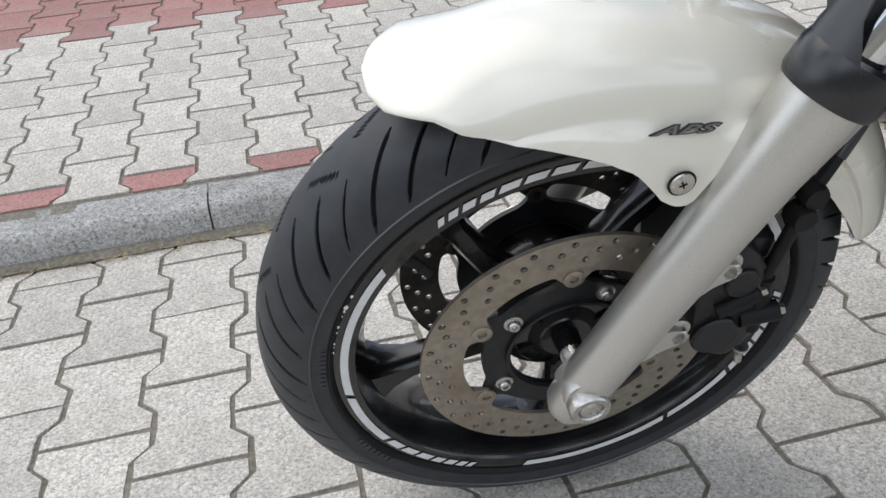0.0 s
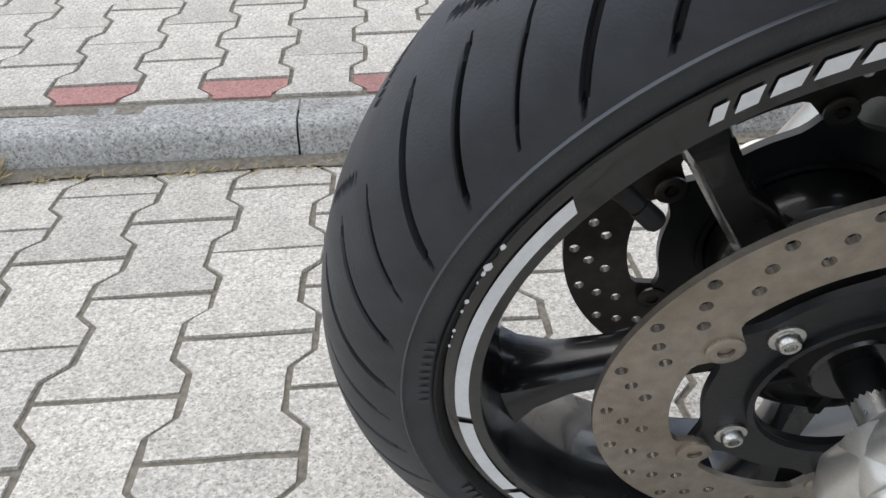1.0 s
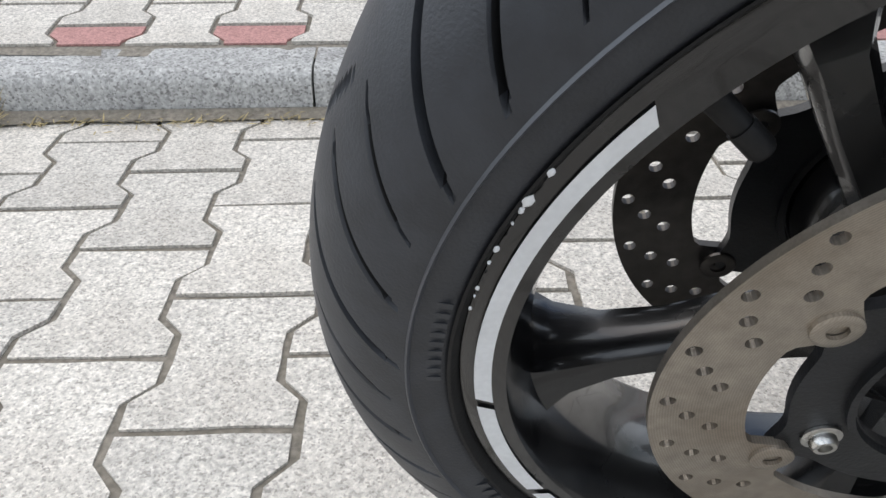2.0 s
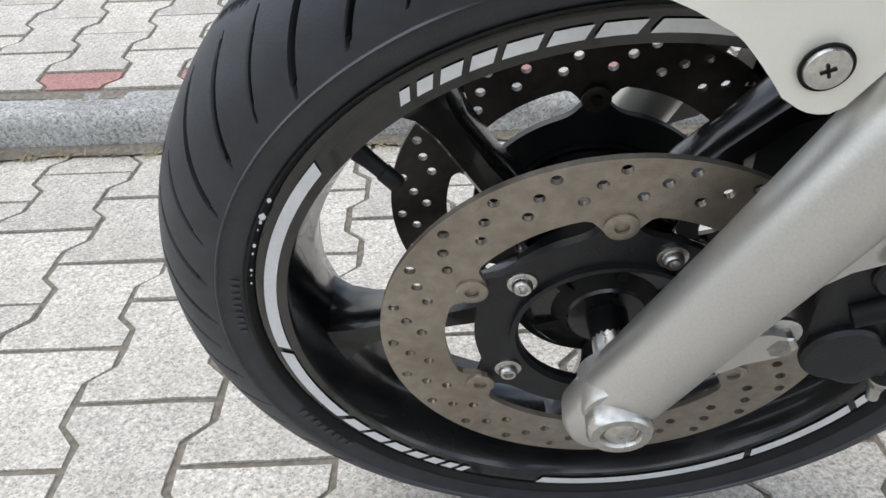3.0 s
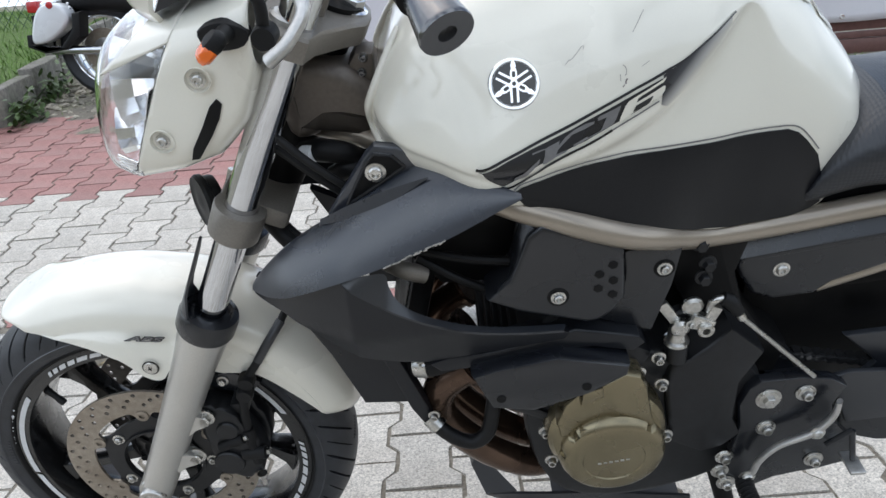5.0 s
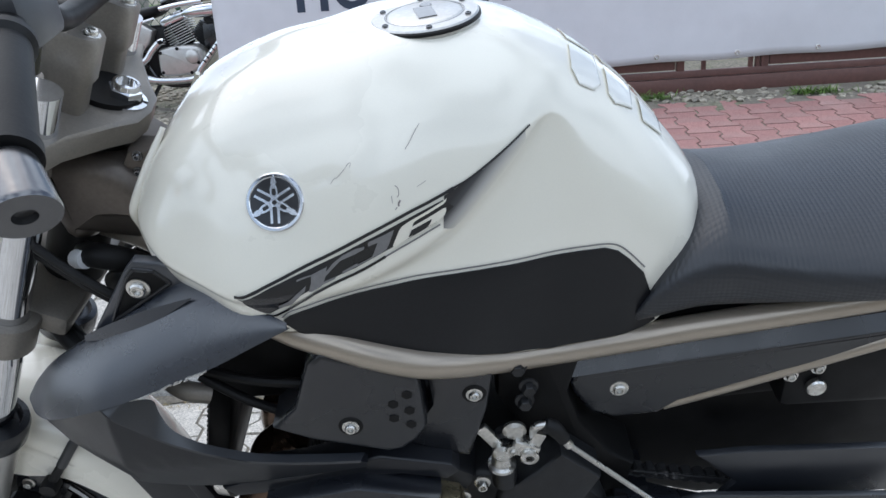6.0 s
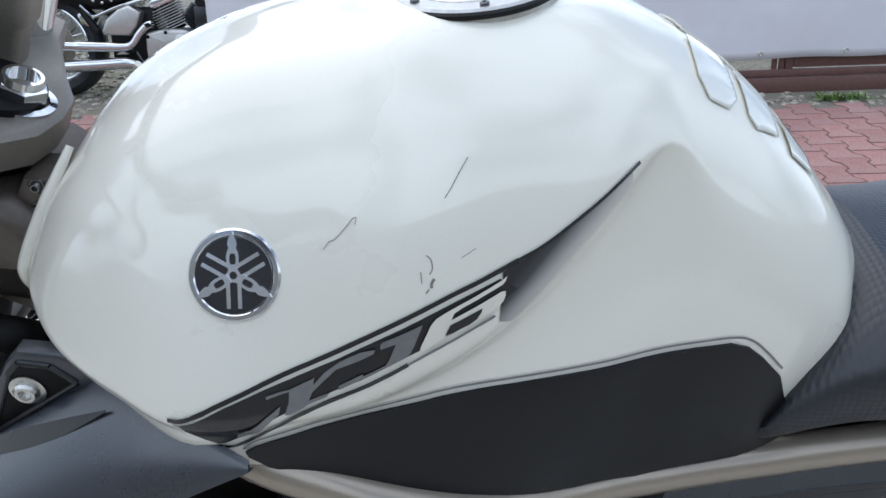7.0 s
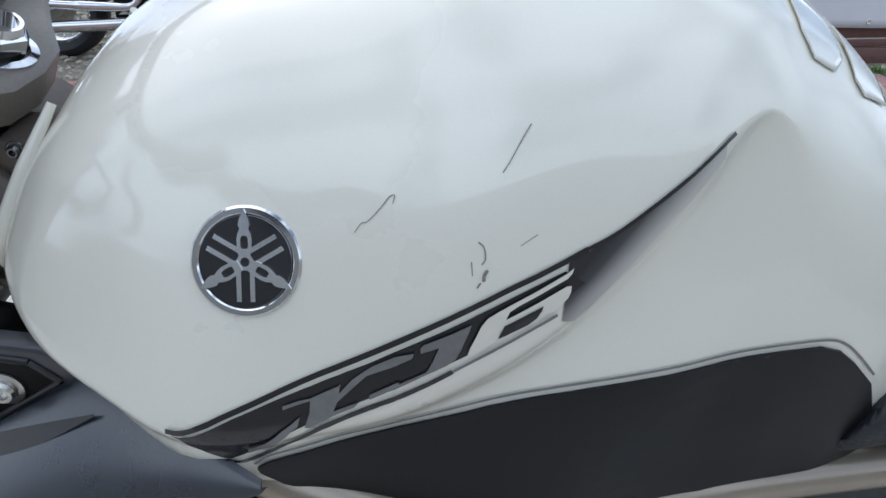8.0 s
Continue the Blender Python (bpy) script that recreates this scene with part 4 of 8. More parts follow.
for sgn, y in ((-1, -0.105), (1, 0.105)):
    bm = BM()
    prof = [(0.0, 0.256, 0), (0.017, 0.257, 0), (0.0245, 0.268, 0), (0.0262, 0.30, 0), (0.0268, 0.40, 0), (0.0285, 0.48, 0), (0.030, 0.54, 0), (0.0335, 0.585, 0), (0.0345, 0.600, 0), (0.0, 0.600, 0)]
    a = leg(0.2, y)
    m = along(a, leg(0.7, y))
    k = math.sqrt(1 + RAKE * RAKE)
    lathe(bm, [(r, (z - 0.2) * k) for r, z, _ in prof], 40, m)
    # boss for the axle and flattened foot
    lathe(bm, [(0.0, 0.014), (0.022, 0.014), (0.0235, 0.011), (0.0235, -0.018), (0.0, -0.018)], 32, across(0.001, y - 0.003 * sgn * -1, 0.297) if sgn < 0 else across(0.001, y + 0.012, 0.297))
    # lugs for the caliper
    for px, pz in ((0.078, 0.362), (0.110, 0.440)):
        c = leg(pz - 0.012, y)
        rings = [[Vector((c.x + (px - c.x) * t + dx * w, y + dy * 0.009 + sgn * 0.006, c.z + (pz - c.z) * t + dz * w)) for dx, dz, dy in ((-0.45, 0.9, 1), (0.45, -0.9, 1), (0.45, -0.9, -1), (-0.45, 0.9, -1))] for t, w in ((0.25, 0.020), (0.6, 0.0135), (1.0, 0.0115), (1.15, 0.007))]
        loft(bm, rings)
    slider = part("fork_leg", bm, FORK, bike, "silver painted lower fork leg")
    bm = BM()
    if sgn < 0:
        m = across(0.000, -0.1255, 0.292)
        lathe(bm, [(0.0205, -0.008), (0.0205, 0.007), (0.0185, 0.010), (0.0130, 0.010), (0.0115, 0.006), (0.0105, 0.0055), (0.0100, 0.008), (0.0085, 0.009), (0.0, 0.009)], 36, m)
        part("axle_nut", bm, STEEL, slider, "round steel axle end")
    bm = BM()
    lathe(bm, [(0.0, (0.600 - 0.2) * k), (0.0370, (0.600 - 0.2) * k), (0.0390, (0.604 - 0.2) * k), (0.0395, (0.624 - 0.2) * k), (0.0375, (0.630 - 0.2) * k), (0.030, (0.632 - 0.2) * k), (0.028, (0.626 - 0.2) * k), (0.0215, (0.628 - 0.2) * k), (0.0, (0.628 - 0.2) * k)], 40, along(a, leg(0.7, y)))
    part("dust_seal", bm, SATIN, slider, "black rubber dust collar")
    # tall curved guard in front of the tube
    bm = BM()
    rows = []
    for t in range(9):
        z = 0.605 + 0.122 * t / 8
        spread = (86, 84, 62, 34, 26, 24, 22, 19, 8)[t]
        row = []
        for rr in (0.0375, 0.0345):
            line = []
            for q in range(9):
                ang = radians(180 - spread * 0.75 + 1.5 * spread * q / 8)
                line.append((rr * math.cos(ang), rr * math.sin(ang)))
            row.append(line if rr > 0.036 else line[::-1])
        c = leg(z, y)
        axis = (leg(0.7, y) - a).normalized()
        ex = Vector((axis.z, 0, -axis.x))
        ey = Vector((0, 1, 0))
        rows.append([c + ex * p[0] + ey * p[1] for p in row[0] + row[1]])
    loft(bm, rows)
    part("fork_guard", bm, PLASTIC, slider, "black plastic fork tube guard")
    bm = BM()
    tube(bm, [leg(0.60, y), leg(1.035, y)], 0.0205, 36)
    part("fork_tube", bm, CHROME, bike, "polished chrome fork tube")
    bm = BM()
    lathe(bm, [(0.0, -0.006), (0.030, -0.006), (0.0315, -0.004), (0.0325, 0.033), (0.031, 0.036), (0.026, 0.037), (0.0208, 0.037), (0.0208, -0.006)], 36, along(leg(0.752, y), leg(0.9, y)))
    part("clamp_ring", bm, TAUPE, bike, "taupe lower fork clamp")
bm = BM()
cz = leg(0.772, 0)
block(bm, (-0.036, -0.095, -0.014), (0.052, 0.095, 0.014), 0.008, Matrix.Translation((cz.x + 0.008, 0, cz.z)) @ pose(0, 0, 0, 0, 26, 0))
part("lower_yoke", bm, TAUPE, bike)
# steering head tube
bm = BM()
tube(bm, [Vector((cz.x + 0.03, 0, cz.z)), Vector((cz.x + 0.03 + RAKE * 0.22, 0, cz.z + 0.22))], 0.034, 28)
part("steering_stem", bm, DARK, bike)

# front mudguard
LOW = [(119.5, 0.337), (117.2, 0.334), (113, 0.326), (110, 0.308), (104, 0.286), (97, 0.271), (90, 0.2585), (85.7, 0.249), (82, 0.2345), (78.5, 0.2215), (75.3, 0.2165), (72.6, 0.2172), (71.0, 0.2215), (69.8, 0.237), (68.6, 0.262), (67.0, 0.286), (63, 0.262), (58, 0.240), (53, 0.246), (48, 0.262), (44, 0.2725), (38, 0.2745), (32, 0.277), (26, 0.282), (20, 0.289), (14.2, 0.300), (12.0, 0.316)]


def lerp_table(tab, a):
    for (a0, v0), (a1, v1) in zip(tab, tab[1:]):
        if a1 <= a <= a0:
            return v0 + (v1 - v0) * (a0 - a) / (a0 - a1)
    return tab[-1][1] if a < tab[-1][0] else tab[0][1]


bm = BM()
stations = [119.5 - (119.5 - 12.0) * k / 84 for k in range(85)]
skins = {}
for layer, inset in (("out", 0.0), ("in", 0.0035)):
    rings = []
    for th in stations:
        low = lerp_table(LOW, th)
        nose = min(1.0, max(0.0, (119.5 - th) / 9.0)) ** 0.5
        tail = min(1.0, max(0.0, (th - 12.0) / 7.0)) ** 0.5
        taper = nose * tail
        rc = 0.3520 - 0.0135 * min(1.0, max(0.0, (th - 55) / 24)) * min(1.0, (126 - th) / 14) - 0.004 * (1 - nose) - 0.012 * max(0, (60 - th) / 46) ** 2 - 0.010 * (1 - tail)
        w = (0.081 - 0.012 * max(0, (45 - th) / 31)) * (0.30 + 0.70 * taper)
        ear = max(math.exp(-((th - 73) / 9.5) ** 2), min(1.0, max(0.0, (108 - th) / 20)) if th > 73 else 0.0)
        h = min(0.050, (rc - low) * 0.97)
        pts = []
        for k in range(15):
            a = radians(90 * k / 14)
            pts.append((rc - inset - (h) * (1 - math.cos(a)), (w - inset) * math.sin(a) ** 0.86))
        for k in range(1, 9):
            u = k / 8
            r = rc - h + (low - (rc - h)) * u
            flute = 0.0045 * math.exp(-((u - 0.16) / 0.13) ** 2) * min(1, ((rc - h) - low) / 0.03)
            pts.append((r, w - inset - flute + ear * 0.021 * u ** 0.5))
        full = [polar(r, th, -y) for r, y in reversed(pts)] + [polar(r, th, y) for r, y in pts[1:]]
        rings.append(full)
    skins[layer] = rings
n = len(skins["out"][0])
vo = loft(bm, skins["out"], closed=False, caps=False)
vi = loft(bm, skins["in"], closed=False, caps=False)
for k in range(len(stations) - 1):
    for i in (0, n - 1):
        bm.faces.new((vo[k][i], vo[k + 1][i], vi[k + 1][i], vi[k][i]))
for k in (0, len(stations) - 1):
    for i in range(n - 1):
        bm.faces.new((vo[k][i], vo[k][i + 1], vi[k][i + 1], vi[k][i]))
guard = part("front_fender", bm, WHITE, bike, "pearl white front fender", 50)
bm = BM()
lathe(bm, [(0.0128, -0.002), (0.0128, 0.0015), (0.0118, 0.003), (0.0, 0.0034)], 28, across(0.0585, -0.1010, 0.532) @ Matrix.Diagonal((0.8, 0.8, 1, 1)))
part("screw", bm, STEEL, guard, "large flat cross-head screw")
bm = BM()
for rot in (20, 110):
    block(bm, (-0.0042, -0.0008, 0.0030), (0.0042, 0.0008, 0.0040), 0, across(0.0585, -0.1010, 0.532) @ Matrix.Diagonal((0.8, 0.8, 1, 1)) @ pose(0, 0, 0, 0, 0, rot))
lathe(bm, [(0.0128, 0.0), (0.0145, 0.0), (0.0145, 0.0014), (0.0128, 0.0014)], 28, across(0.0585, -0.1010, 0.532) @ Matrix.Diagonal((0.8, 0.8, 1, 1)))
part("screw_recess", bm, DARK, guard)


def lettering(text, size, m, material, parent, name="lettering", shear=0.0, thick=0.0004, stretch=1.0, label="", bold=0.02):
    cu = bpy.data.curves.new(name, "FONT")
    cu.body, cu.size, cu.extrude, cu.shear, cu.align_x, cu.align_y, cu.offset = text, size, thick, shear, "CENTER", "CENTER", size * bold
    tmp = new(name, cu)
    me = bpy.data.meshes.new_from_object(tmp.evaluated_get(bpy.context.evaluated_depsgraph_get()))
    bpy.data.objects.remove(tmp)
    me.transform(m @ Matrix.Diagonal((stretch, 1, 1, 1)))
    me.materials.clear()
    me.materials.append(material)
    ob = new(name, me)
    ob.parent = parent
    if label:
        ob["label"] = label
    return ob


for bold, ink, lift in ((0.085, INK, 0.0), (0.0, GREY_INK, 0.0006)):
    lettering("ABS", 0.0112, across(0.0560, -0.0900 - lift, 0.5745) @ pose(0, 0, 0, 0, 0, -6), ink, guard, shear=0.42, stretch=2.45, bold=bold)

# brake calipers
for sgn in (-1, 1):
    y0 = 0.104 * sgn
    bm = BM()
    body = [(0.106, 0.452), (0.130, 0.449), (0.150, 0.436), (0.163, 0.408), (0.178, 0.372), (0.178, 0.335), (0.166, 0.316), (0.150, 0.296), (0.128, 0.303), (0.110, 0.322), (0.102, 0.353), (0.100, 0.400)]
    plate(bm, smooth_outline(body, 3), y0, sgn * 0.070, 0.007)
    cal = part("brake_caliper", bm, BLOCK, bike, "matt black two-piston brake caliper")
    bm = BM()
    plate(bm, smooth_outline([(x + 0.002, z) for x, z in body], 3), sgn * 0.055, sgn * 0.030, 0.006)
    for z in (0.31, 0.43):
        block(bm, (0.150, -0.030, z - 0.014), (0.172, 0.030, z + 0.014), 0.004, Matrix.Translation((-0.004, sgn * 0.062, 0)))
    part("inner_half", bm, BLOCK, cal)
    if sgn < 0:
        bm = BM()
        lathe(bm, [(0.0235, 0.0), (0.0235, 0.004), (0.0215, 0.0065), (0.0, 0.0065)], 32, across(0.126, -0.1035, 0.337))
        part("piston_cover", bm, BLOCK, cal)
        bm = BM()
        lathe(bm, [(0.0165, 0.0), (0.0165, 0.003), (0.015, 0.005), (0.0, 0.005)], 28, across(0.138, -0.1035, 0.405))
        part("piston_cover", bm, BLOCK, cal)
        bm = BM()
        tube(bm, [(0.150, -0.100, 0.350), (0.186, -0.104, 0.356)], 0.0105, 16)
        tube(bm, [(0.120, -0.106, 0.372), (0.158, -0.106, 0.388)], 0.008, 14)
        tube(bm, [(0.165, -0.098, 0.400), (0.168, -0.098, 0.33)], 0.009, 12)
        part("slide_pin_boot", bm, SOFT, cal)
        bm = BM()
        bolt(bm, along((0.186, -0.104, 0.356), (0.20, -0.105, 0.358)), 0.006, 0.006, flange=False)
        part("pin_bolt", bm, STEEL, cal)
        bm = BM()
        bolt(bm, along((0.158, -0.106, 0.388), (0.17, -0.106, 0.393)), 0.005, 0.007, flange=False)
        part("pin_bolt", bm, STEEL, cal)
        bm = BM()
        bolt(bm, along((0.166, -0.098, 0.300), (0.167, -0.099, 0.28)), 0.0055, 0.010)
        lathe(bm, [(0, 0.0), (0.004, 0.0), (0.004, 0.014), (0, 0.015)], 12, along((0.166, -0.098, 0.292), (0.167, -0.099, 0.28)))
        part("bleed_nipple", bm, STEEL, cal)
        for px, pz in ((0.078, 0.362), (0.110, 0.440)):
            bm = BM()
            bolt(bm, across(px + 0.004, -0.108, pz - 0.002), 0.0095, 0.012)
            part("mounting_bolt", bm, STEEL, cal, "steel hex mounting bolt")
HOSE = [(0.212, -0.018, 0.622), (0.236, -0.026, 0.607), (0.2485, -0.036, 0.585), (0.2400, -0.055, 0.566), (0.2225, -0.074, 0.546), (0.203, -0.085, 0.519), (0.1835, -0.0945, 0.492), (0.172, -0.100, 0.455), (0.165, -0.098, 0.402)]
bm = BM()
tube(bm, HOSE, [0.0048, 0.0050, 0.0052, 0.0055, 0.0058, 0.0058, 0.0062, 0.0065, 0.0065], 12)
part("brake_hose", bm, SOFT, bike, "black rubber brake hose")
bm = BM()
tube(bm, HOSE[3:6], 0.0068, 12)
part("hose_sleeve", bm, PLASTIC, bike)
for q in (HOSE[6], (0.1775, -0.098, 0.472)):
    bm = BM()
    lathe(bm, [(0.0, 0.010), (0.0105, 0.010), (0.012, 0.005), (0.012, -0.009), (0.0, -0.009)], 14, across(*q))
    part("hose_joint", bm, SOFT, bike)
bm = BM()
tube(bm, [(0.240, -0.040, 0.588), (0.260, -0.034, 0.588)], 0.0085, 10)
part("hose_clip", bm, SOFT, bike)
# stay of the fender behind the fork leg
bm = BM()
plate(bm, [(0.118, 0.470), (0.128, 0.492), (0.160, 0.490), (0.196, 0.470), (0.180, 0.452), (0.140, 0.458)], -0.076, -0.066, 0.003)
stay = part("fender_stay", bm, SATIN, bike)
bm = BM()
bolt(bm, across(0.141, -0.0765, 0.478), 0.0060, 0.007)
part("stay_bolt", bm, STEEL, stay)

# horn in front of the lower clamp
bm = BM()
hm = along((0.192, -0.032, 0.758), (0.148, -0.064, 0.760)) @ Matrix.Diagonal((0.82, 0.82, 1, 1))
lathe(bm, [(0.0, 0.0), (0.036, 0.0), (0.038, 0.004), (0.038, 0.012), (0.043, 0.014), (0.044, 0.020), (0.041, 0.024), (0.036, 0.022), (0.012, 0.024), (0.0, 0.026)], 36, hm)
horn = part("horn", bm, SOFT, bike, "round black horn")
bm = BM()
tube(bm, [(0.195, -0.045, 0.735), (0.215, -0.045, 0.775), (0.225, -0.04, 0.80)], 0.008, 8)
part("bracket", bm, STEEL, horn)
# cables below the yoke
for pts in ([(0.26, -0.05, 0.75), (0.30, -0.075, 0.715), (0.345, -0.085, 0.700), (0.39, -0.07, 0.70)], [(0.30, -0.11, 0.88), (0.345, -0.115, 0.835), (0.40, -0.11, 0.785), (0.43, -0.09, 0.76)], [(0.295, -0.10, 0.86), (0.35, -0.105, 0.81), (0.41, -0.10, 0.755)], [(0.33, -0.02, 0.69), (0.36, -0.05, 0.72), (0.385, -0.07, 0.76), (0.40, -0.07, 0.80)]):
    bm = BM()
    tube(bm, pts, 0.0050, 10)
    part("cable", bm, SOFT, bike, "black cable")
bm = BM()
tube(bm, [(0.255, -0.06, 0.742), (0.285, -0.08, 0.715), (0.305, -0.085, 0.702)], 0.011, 12)
part("cable_boot", bm, SOFT, bike)

# headlight unit
SECT = [(0.086, 0.045, 0.855, 0.945, 2.2), (0.095, 0.078, 0.832, 0.972, 2.6), (0.111, 0.102, 0.817, 0.990, 2.9), (0.140, 0.118, 0.810, 1.000, 3.2), (0.170, 0.1265, 0.818, 1.008, 3.4), (0.205, 0.134, 0.832, 1.016, 4.4), (0.250, 0.1425, 0.852, 1.028, 4.6), (0.285, 0.147, 0.895, 1.038, 4.4), (0.312, 0.147, 0.955, 1.044, 3.6)]


def hl_ring(x, hw, z0, z1, p, shrink=0.0, n=40):
    c, hh = (z0 + z1) / 2, (z1 - z0) / 2 - shrink
    ring = []
    for k in range(n):
        a = 2 * math.pi * k / n
        ca, sa = math.cos(a), math.sin(a)
        ring.append((math.copysign(abs(ca) ** (2 / p), ca) * (hw - shrink), c + math.copysign(abs(sa) ** (2 / p), sa) * hh))
    return ring


def hl_lean(z):
    return 0.20 * (z - 0.90)


def hl_sections(x0, x1, shrink=0.0, count=14):
    out = []
    for k in range(count):
        x = x0 + (x1 - x0) * k / (count - 1)
        for a, b in zip(SECT, SECT[1:]):
            if a[0] <= x <= b[0] + 1e-9:
                t = (x - a[0]) / (b[0] - a[0])
                s = [a[i] + (b[i] - a[i]) * t for i in range(5)]
                break
        out.append([Vector((s[0] + (hl_lean(z) if x < 0.24 else hl_lean(z) * max(0, 1 - (x - 0.24) / 0.07)), y, z)) for y, z in hl_ring(*s, shrink)])
    return out


SPLIT_AT, SPLIT_NORMAL = Vector((0.155, 0, 0.874)), Vector((1, 0, -0.53)).normalized()


def shell(shrink=0.0, count=34):
    bm = BM()
    rings = hl_sections(0.086, 0.312, shrink, count)
    loft(bm, rings, caps=False)
    bm.faces.new([bm.verts.new(p) for p in rings[0]])
    bmesh.ops.remove_doubles(bm, verts=bm.verts, dist=1e-5)
    return bm


def cut(bm, at, normal, front):
    """Keeps the side of the plane that lies before (or behind) its normal."""
    return bmesh.ops.bisect_plane(bm, geom=bm.verts[:] + bm.edges[:] + bm.faces[:], plane_co=at, plane_no=normal, clear_outer=front, clear_inner=not front)


bm = shell()
cut(bm, SPLIT_AT, SPLIT_NORMAL, False)
cowl = part("headlight_cowl", bm, WHITE, bike, "pearl white headlight cowl", 40)
csol = cowl.modifiers.new("thickness", "SOLIDIFY")
csol.thickness = 0.004
bm = shell(0.0008)
cut(bm, SPLIT_AT, SPLIT_NORMAL, True)
lens = part("headlight_lens", bm, LENS, bike, "clear headlight lens", 40)
lsol = lens.modifiers.new("thickness", "SOLIDIFY")
lsol.thickness = 0.0025
lens.visible_shadow = False
# white arm of the cowl between the main lens and the small upper one
bm = shell(-0.0010)
cut(bm, SPLIT_AT, SPLIT_NORMAL, True)
cut(bm, Vector((0.150, 0, 0.966)), Vector((-0.41, 0, 1)), False)
cut(bm, Vector((0.150, 0, 0.976)), Vector((-0.80, 0, 1)), True)
arm = part("cowl_arm", bm, WHITE, cowl, smooth=40)
asol = arm.modifiers.new("thickness", "SOLIDIFY")
asol.thickness = 0.003
# facetted silver wall behind the lens
bm = shell(0.0025)
wall_cut = cut(bm, SPLIT_AT + Vector((-0.002, 0, 0)), SPLIT_NORMAL, True)["geom_cut"]
edge = [v.co.copy() for v in wall_cut if isinstance(v, bmesh.types.BMVert)]
bm.free()
mid = sum(edge, Vector()) / len(edge)
edge.sort(key=lambda p: math.atan2(p.z - mid.z, p.y))
edge = edge[::3]
bm = BM()
rim_v = [bm.verts.new(p) for p in edge]
prev = rim_v
dice = random.Random(5)
for s, back in ((0.80, 0.014), (0.55, 0.022), (0.30, 0.024)):
    nxt = [bm.verts.new(mid + (p - mid) * s + Vector((back + dice.uniform(-0.009, 0.009), 0, dice.uniform(-0.004, 0.004)))) for p in edge]
    for q in range(len(edge)):
        r = (q + 1) % len(edge)
        bm.faces.new((prev[q], prev[r], nxt[r], nxt[q]))
    prev = nxt
bm.faces.new(prev)
bmesh.ops.triangulate(bm, faces=bm.faces)
part("reflector_wall", bm, SILVER, bike, "facetted silver reflector wall", 0)
# reflector bowls with facets and pilot lamps behind the lens
for zc, r in ((0.925, 0.052), (0.868, 0.030)):
    for sgn in (-1, 1):
        bm = BM()
        m = along((0.178 if zc > 0.9 else 0.158, 0.045 * sgn, zc), (0.10, 0.056 * sgn, zc + 0.004))
        lathe(bm, [(0.012, -0.01), (r * 0.55, 0.008), (r * 0.85, 0.030), (r, 0.050)], 14, m)
        part("reflector", bm, SILVER, bike, "faceted silver reflector", 5)
        bm = BM()
        lathe(bm, [(0.0, 0.034), (0.006, 0.032), (0.008, 0.024), (0.008, 0.0)], 14, m)
        part("bulb", bm, LENS, bike)
for sgn in (-1, 1):
    for k in range(5):
        bm = BM()
        block(bm, (-0.016, -0.0012, -0.0015), (0.016, 0.0012, 0.0015), 0.0004, Matrix.Translation((0.128, 0.100 * sgn, 0.838 + 0.004 * k)) @ pose(0, 0, 0, 0, 8, 28 * sgn))
        part("lens_rib", bm, SILVER, bike)
for px, pz in ((0.187, 0.888), (0.249, 0.961)):
    yy = -0.1305 if px < 0.2 else -0.1445
    bm = BM()
    lathe(bm, [(0.0145, 0.003), (0.0135, 0.0035), (0.012, -0.001), (0.0, -0.001)], 26, across(px, yy, pz))
    part("screw_cup", bm, WHITE, cowl)
    bm = BM()
    bolt(bm, across(px, yy - 0.001, pz), 0.0058, 0.005, "socket")
    part("screw", bm, STEEL, cowl, "steel socket screw")
bm = BM()
plate(bm, [(0.262, 0.938), (0.267, 0.932), (0.260, 0.915), (0.247, 0.895), (0.226, 0.868), (0.216, 0.866), (0.221, 0.880), (0.240, 0.908), (0.253, 0.930)], -0.1455, -0.125, 0.0, shape=lambda x, z: 0.42 * max(0, 0.245 - x) * 0.62, cuts=1)
part("cooling_slot", bm, DARK, cowl, "black slot in the cowl")
bm = BM()
plate(bm, smooth_outline([(0.262, 1.012), (0.285, 1.020), (0.312, 1.010), (0.306, 0.994), (0.282, 0.990), (0.266, 0.996)], 3), -0.151, -0.135, 0.003)
part("signal_base", bm, SOFT, cowl)
sig = BM()
tube(sig, [(0.290, -0.148, 1.008), (0.290, -0.168, 1.010), (0.290, -0.184, 1.012)], [0.010, 0.008, 0.009], 14)


def wedge(bm, centre, size, turn):
    m = Matrix.Translation(centre) @ turn
    rings = []
    for t, w in ((-1.0, 0.35), (-0.8, 0.75), (-0.3, 0.98), (0.3, 1.0), (0.8, 0.72), (1.0, 0.3)):
        rings.append([m @ Vector((size[0] * t, size[1] * w * math.copysign(abs(math.cos(a)) ** 0.7, math.cos(a)), size[2] * w * math.copysign(abs(math.sin(a)) ** 0.7, math.sin(a)))) for a in (2 * math.pi * k / 20 for k in range(20))])
    loft(bm, rings)


SIGNAL_TURN = pose(0, 0, 0, 0, 50, 20)
wedge(sig, (0.2895, -0.188, 1.0125), (0.0095, 0.0135, 0.0125), SIGNAL_TURN)
signal = part("turn_signal", sig, SOFT, bike, "black turn signal with amber lens")
bm = BM()
wedge(bm, (0.2820, -0.190, 1.0055), (0.0085, 0.0142, 0.0135), SIGNAL_TURN)
part("signal_lens", bm, AMBER, signal, "amber turn signal lens")

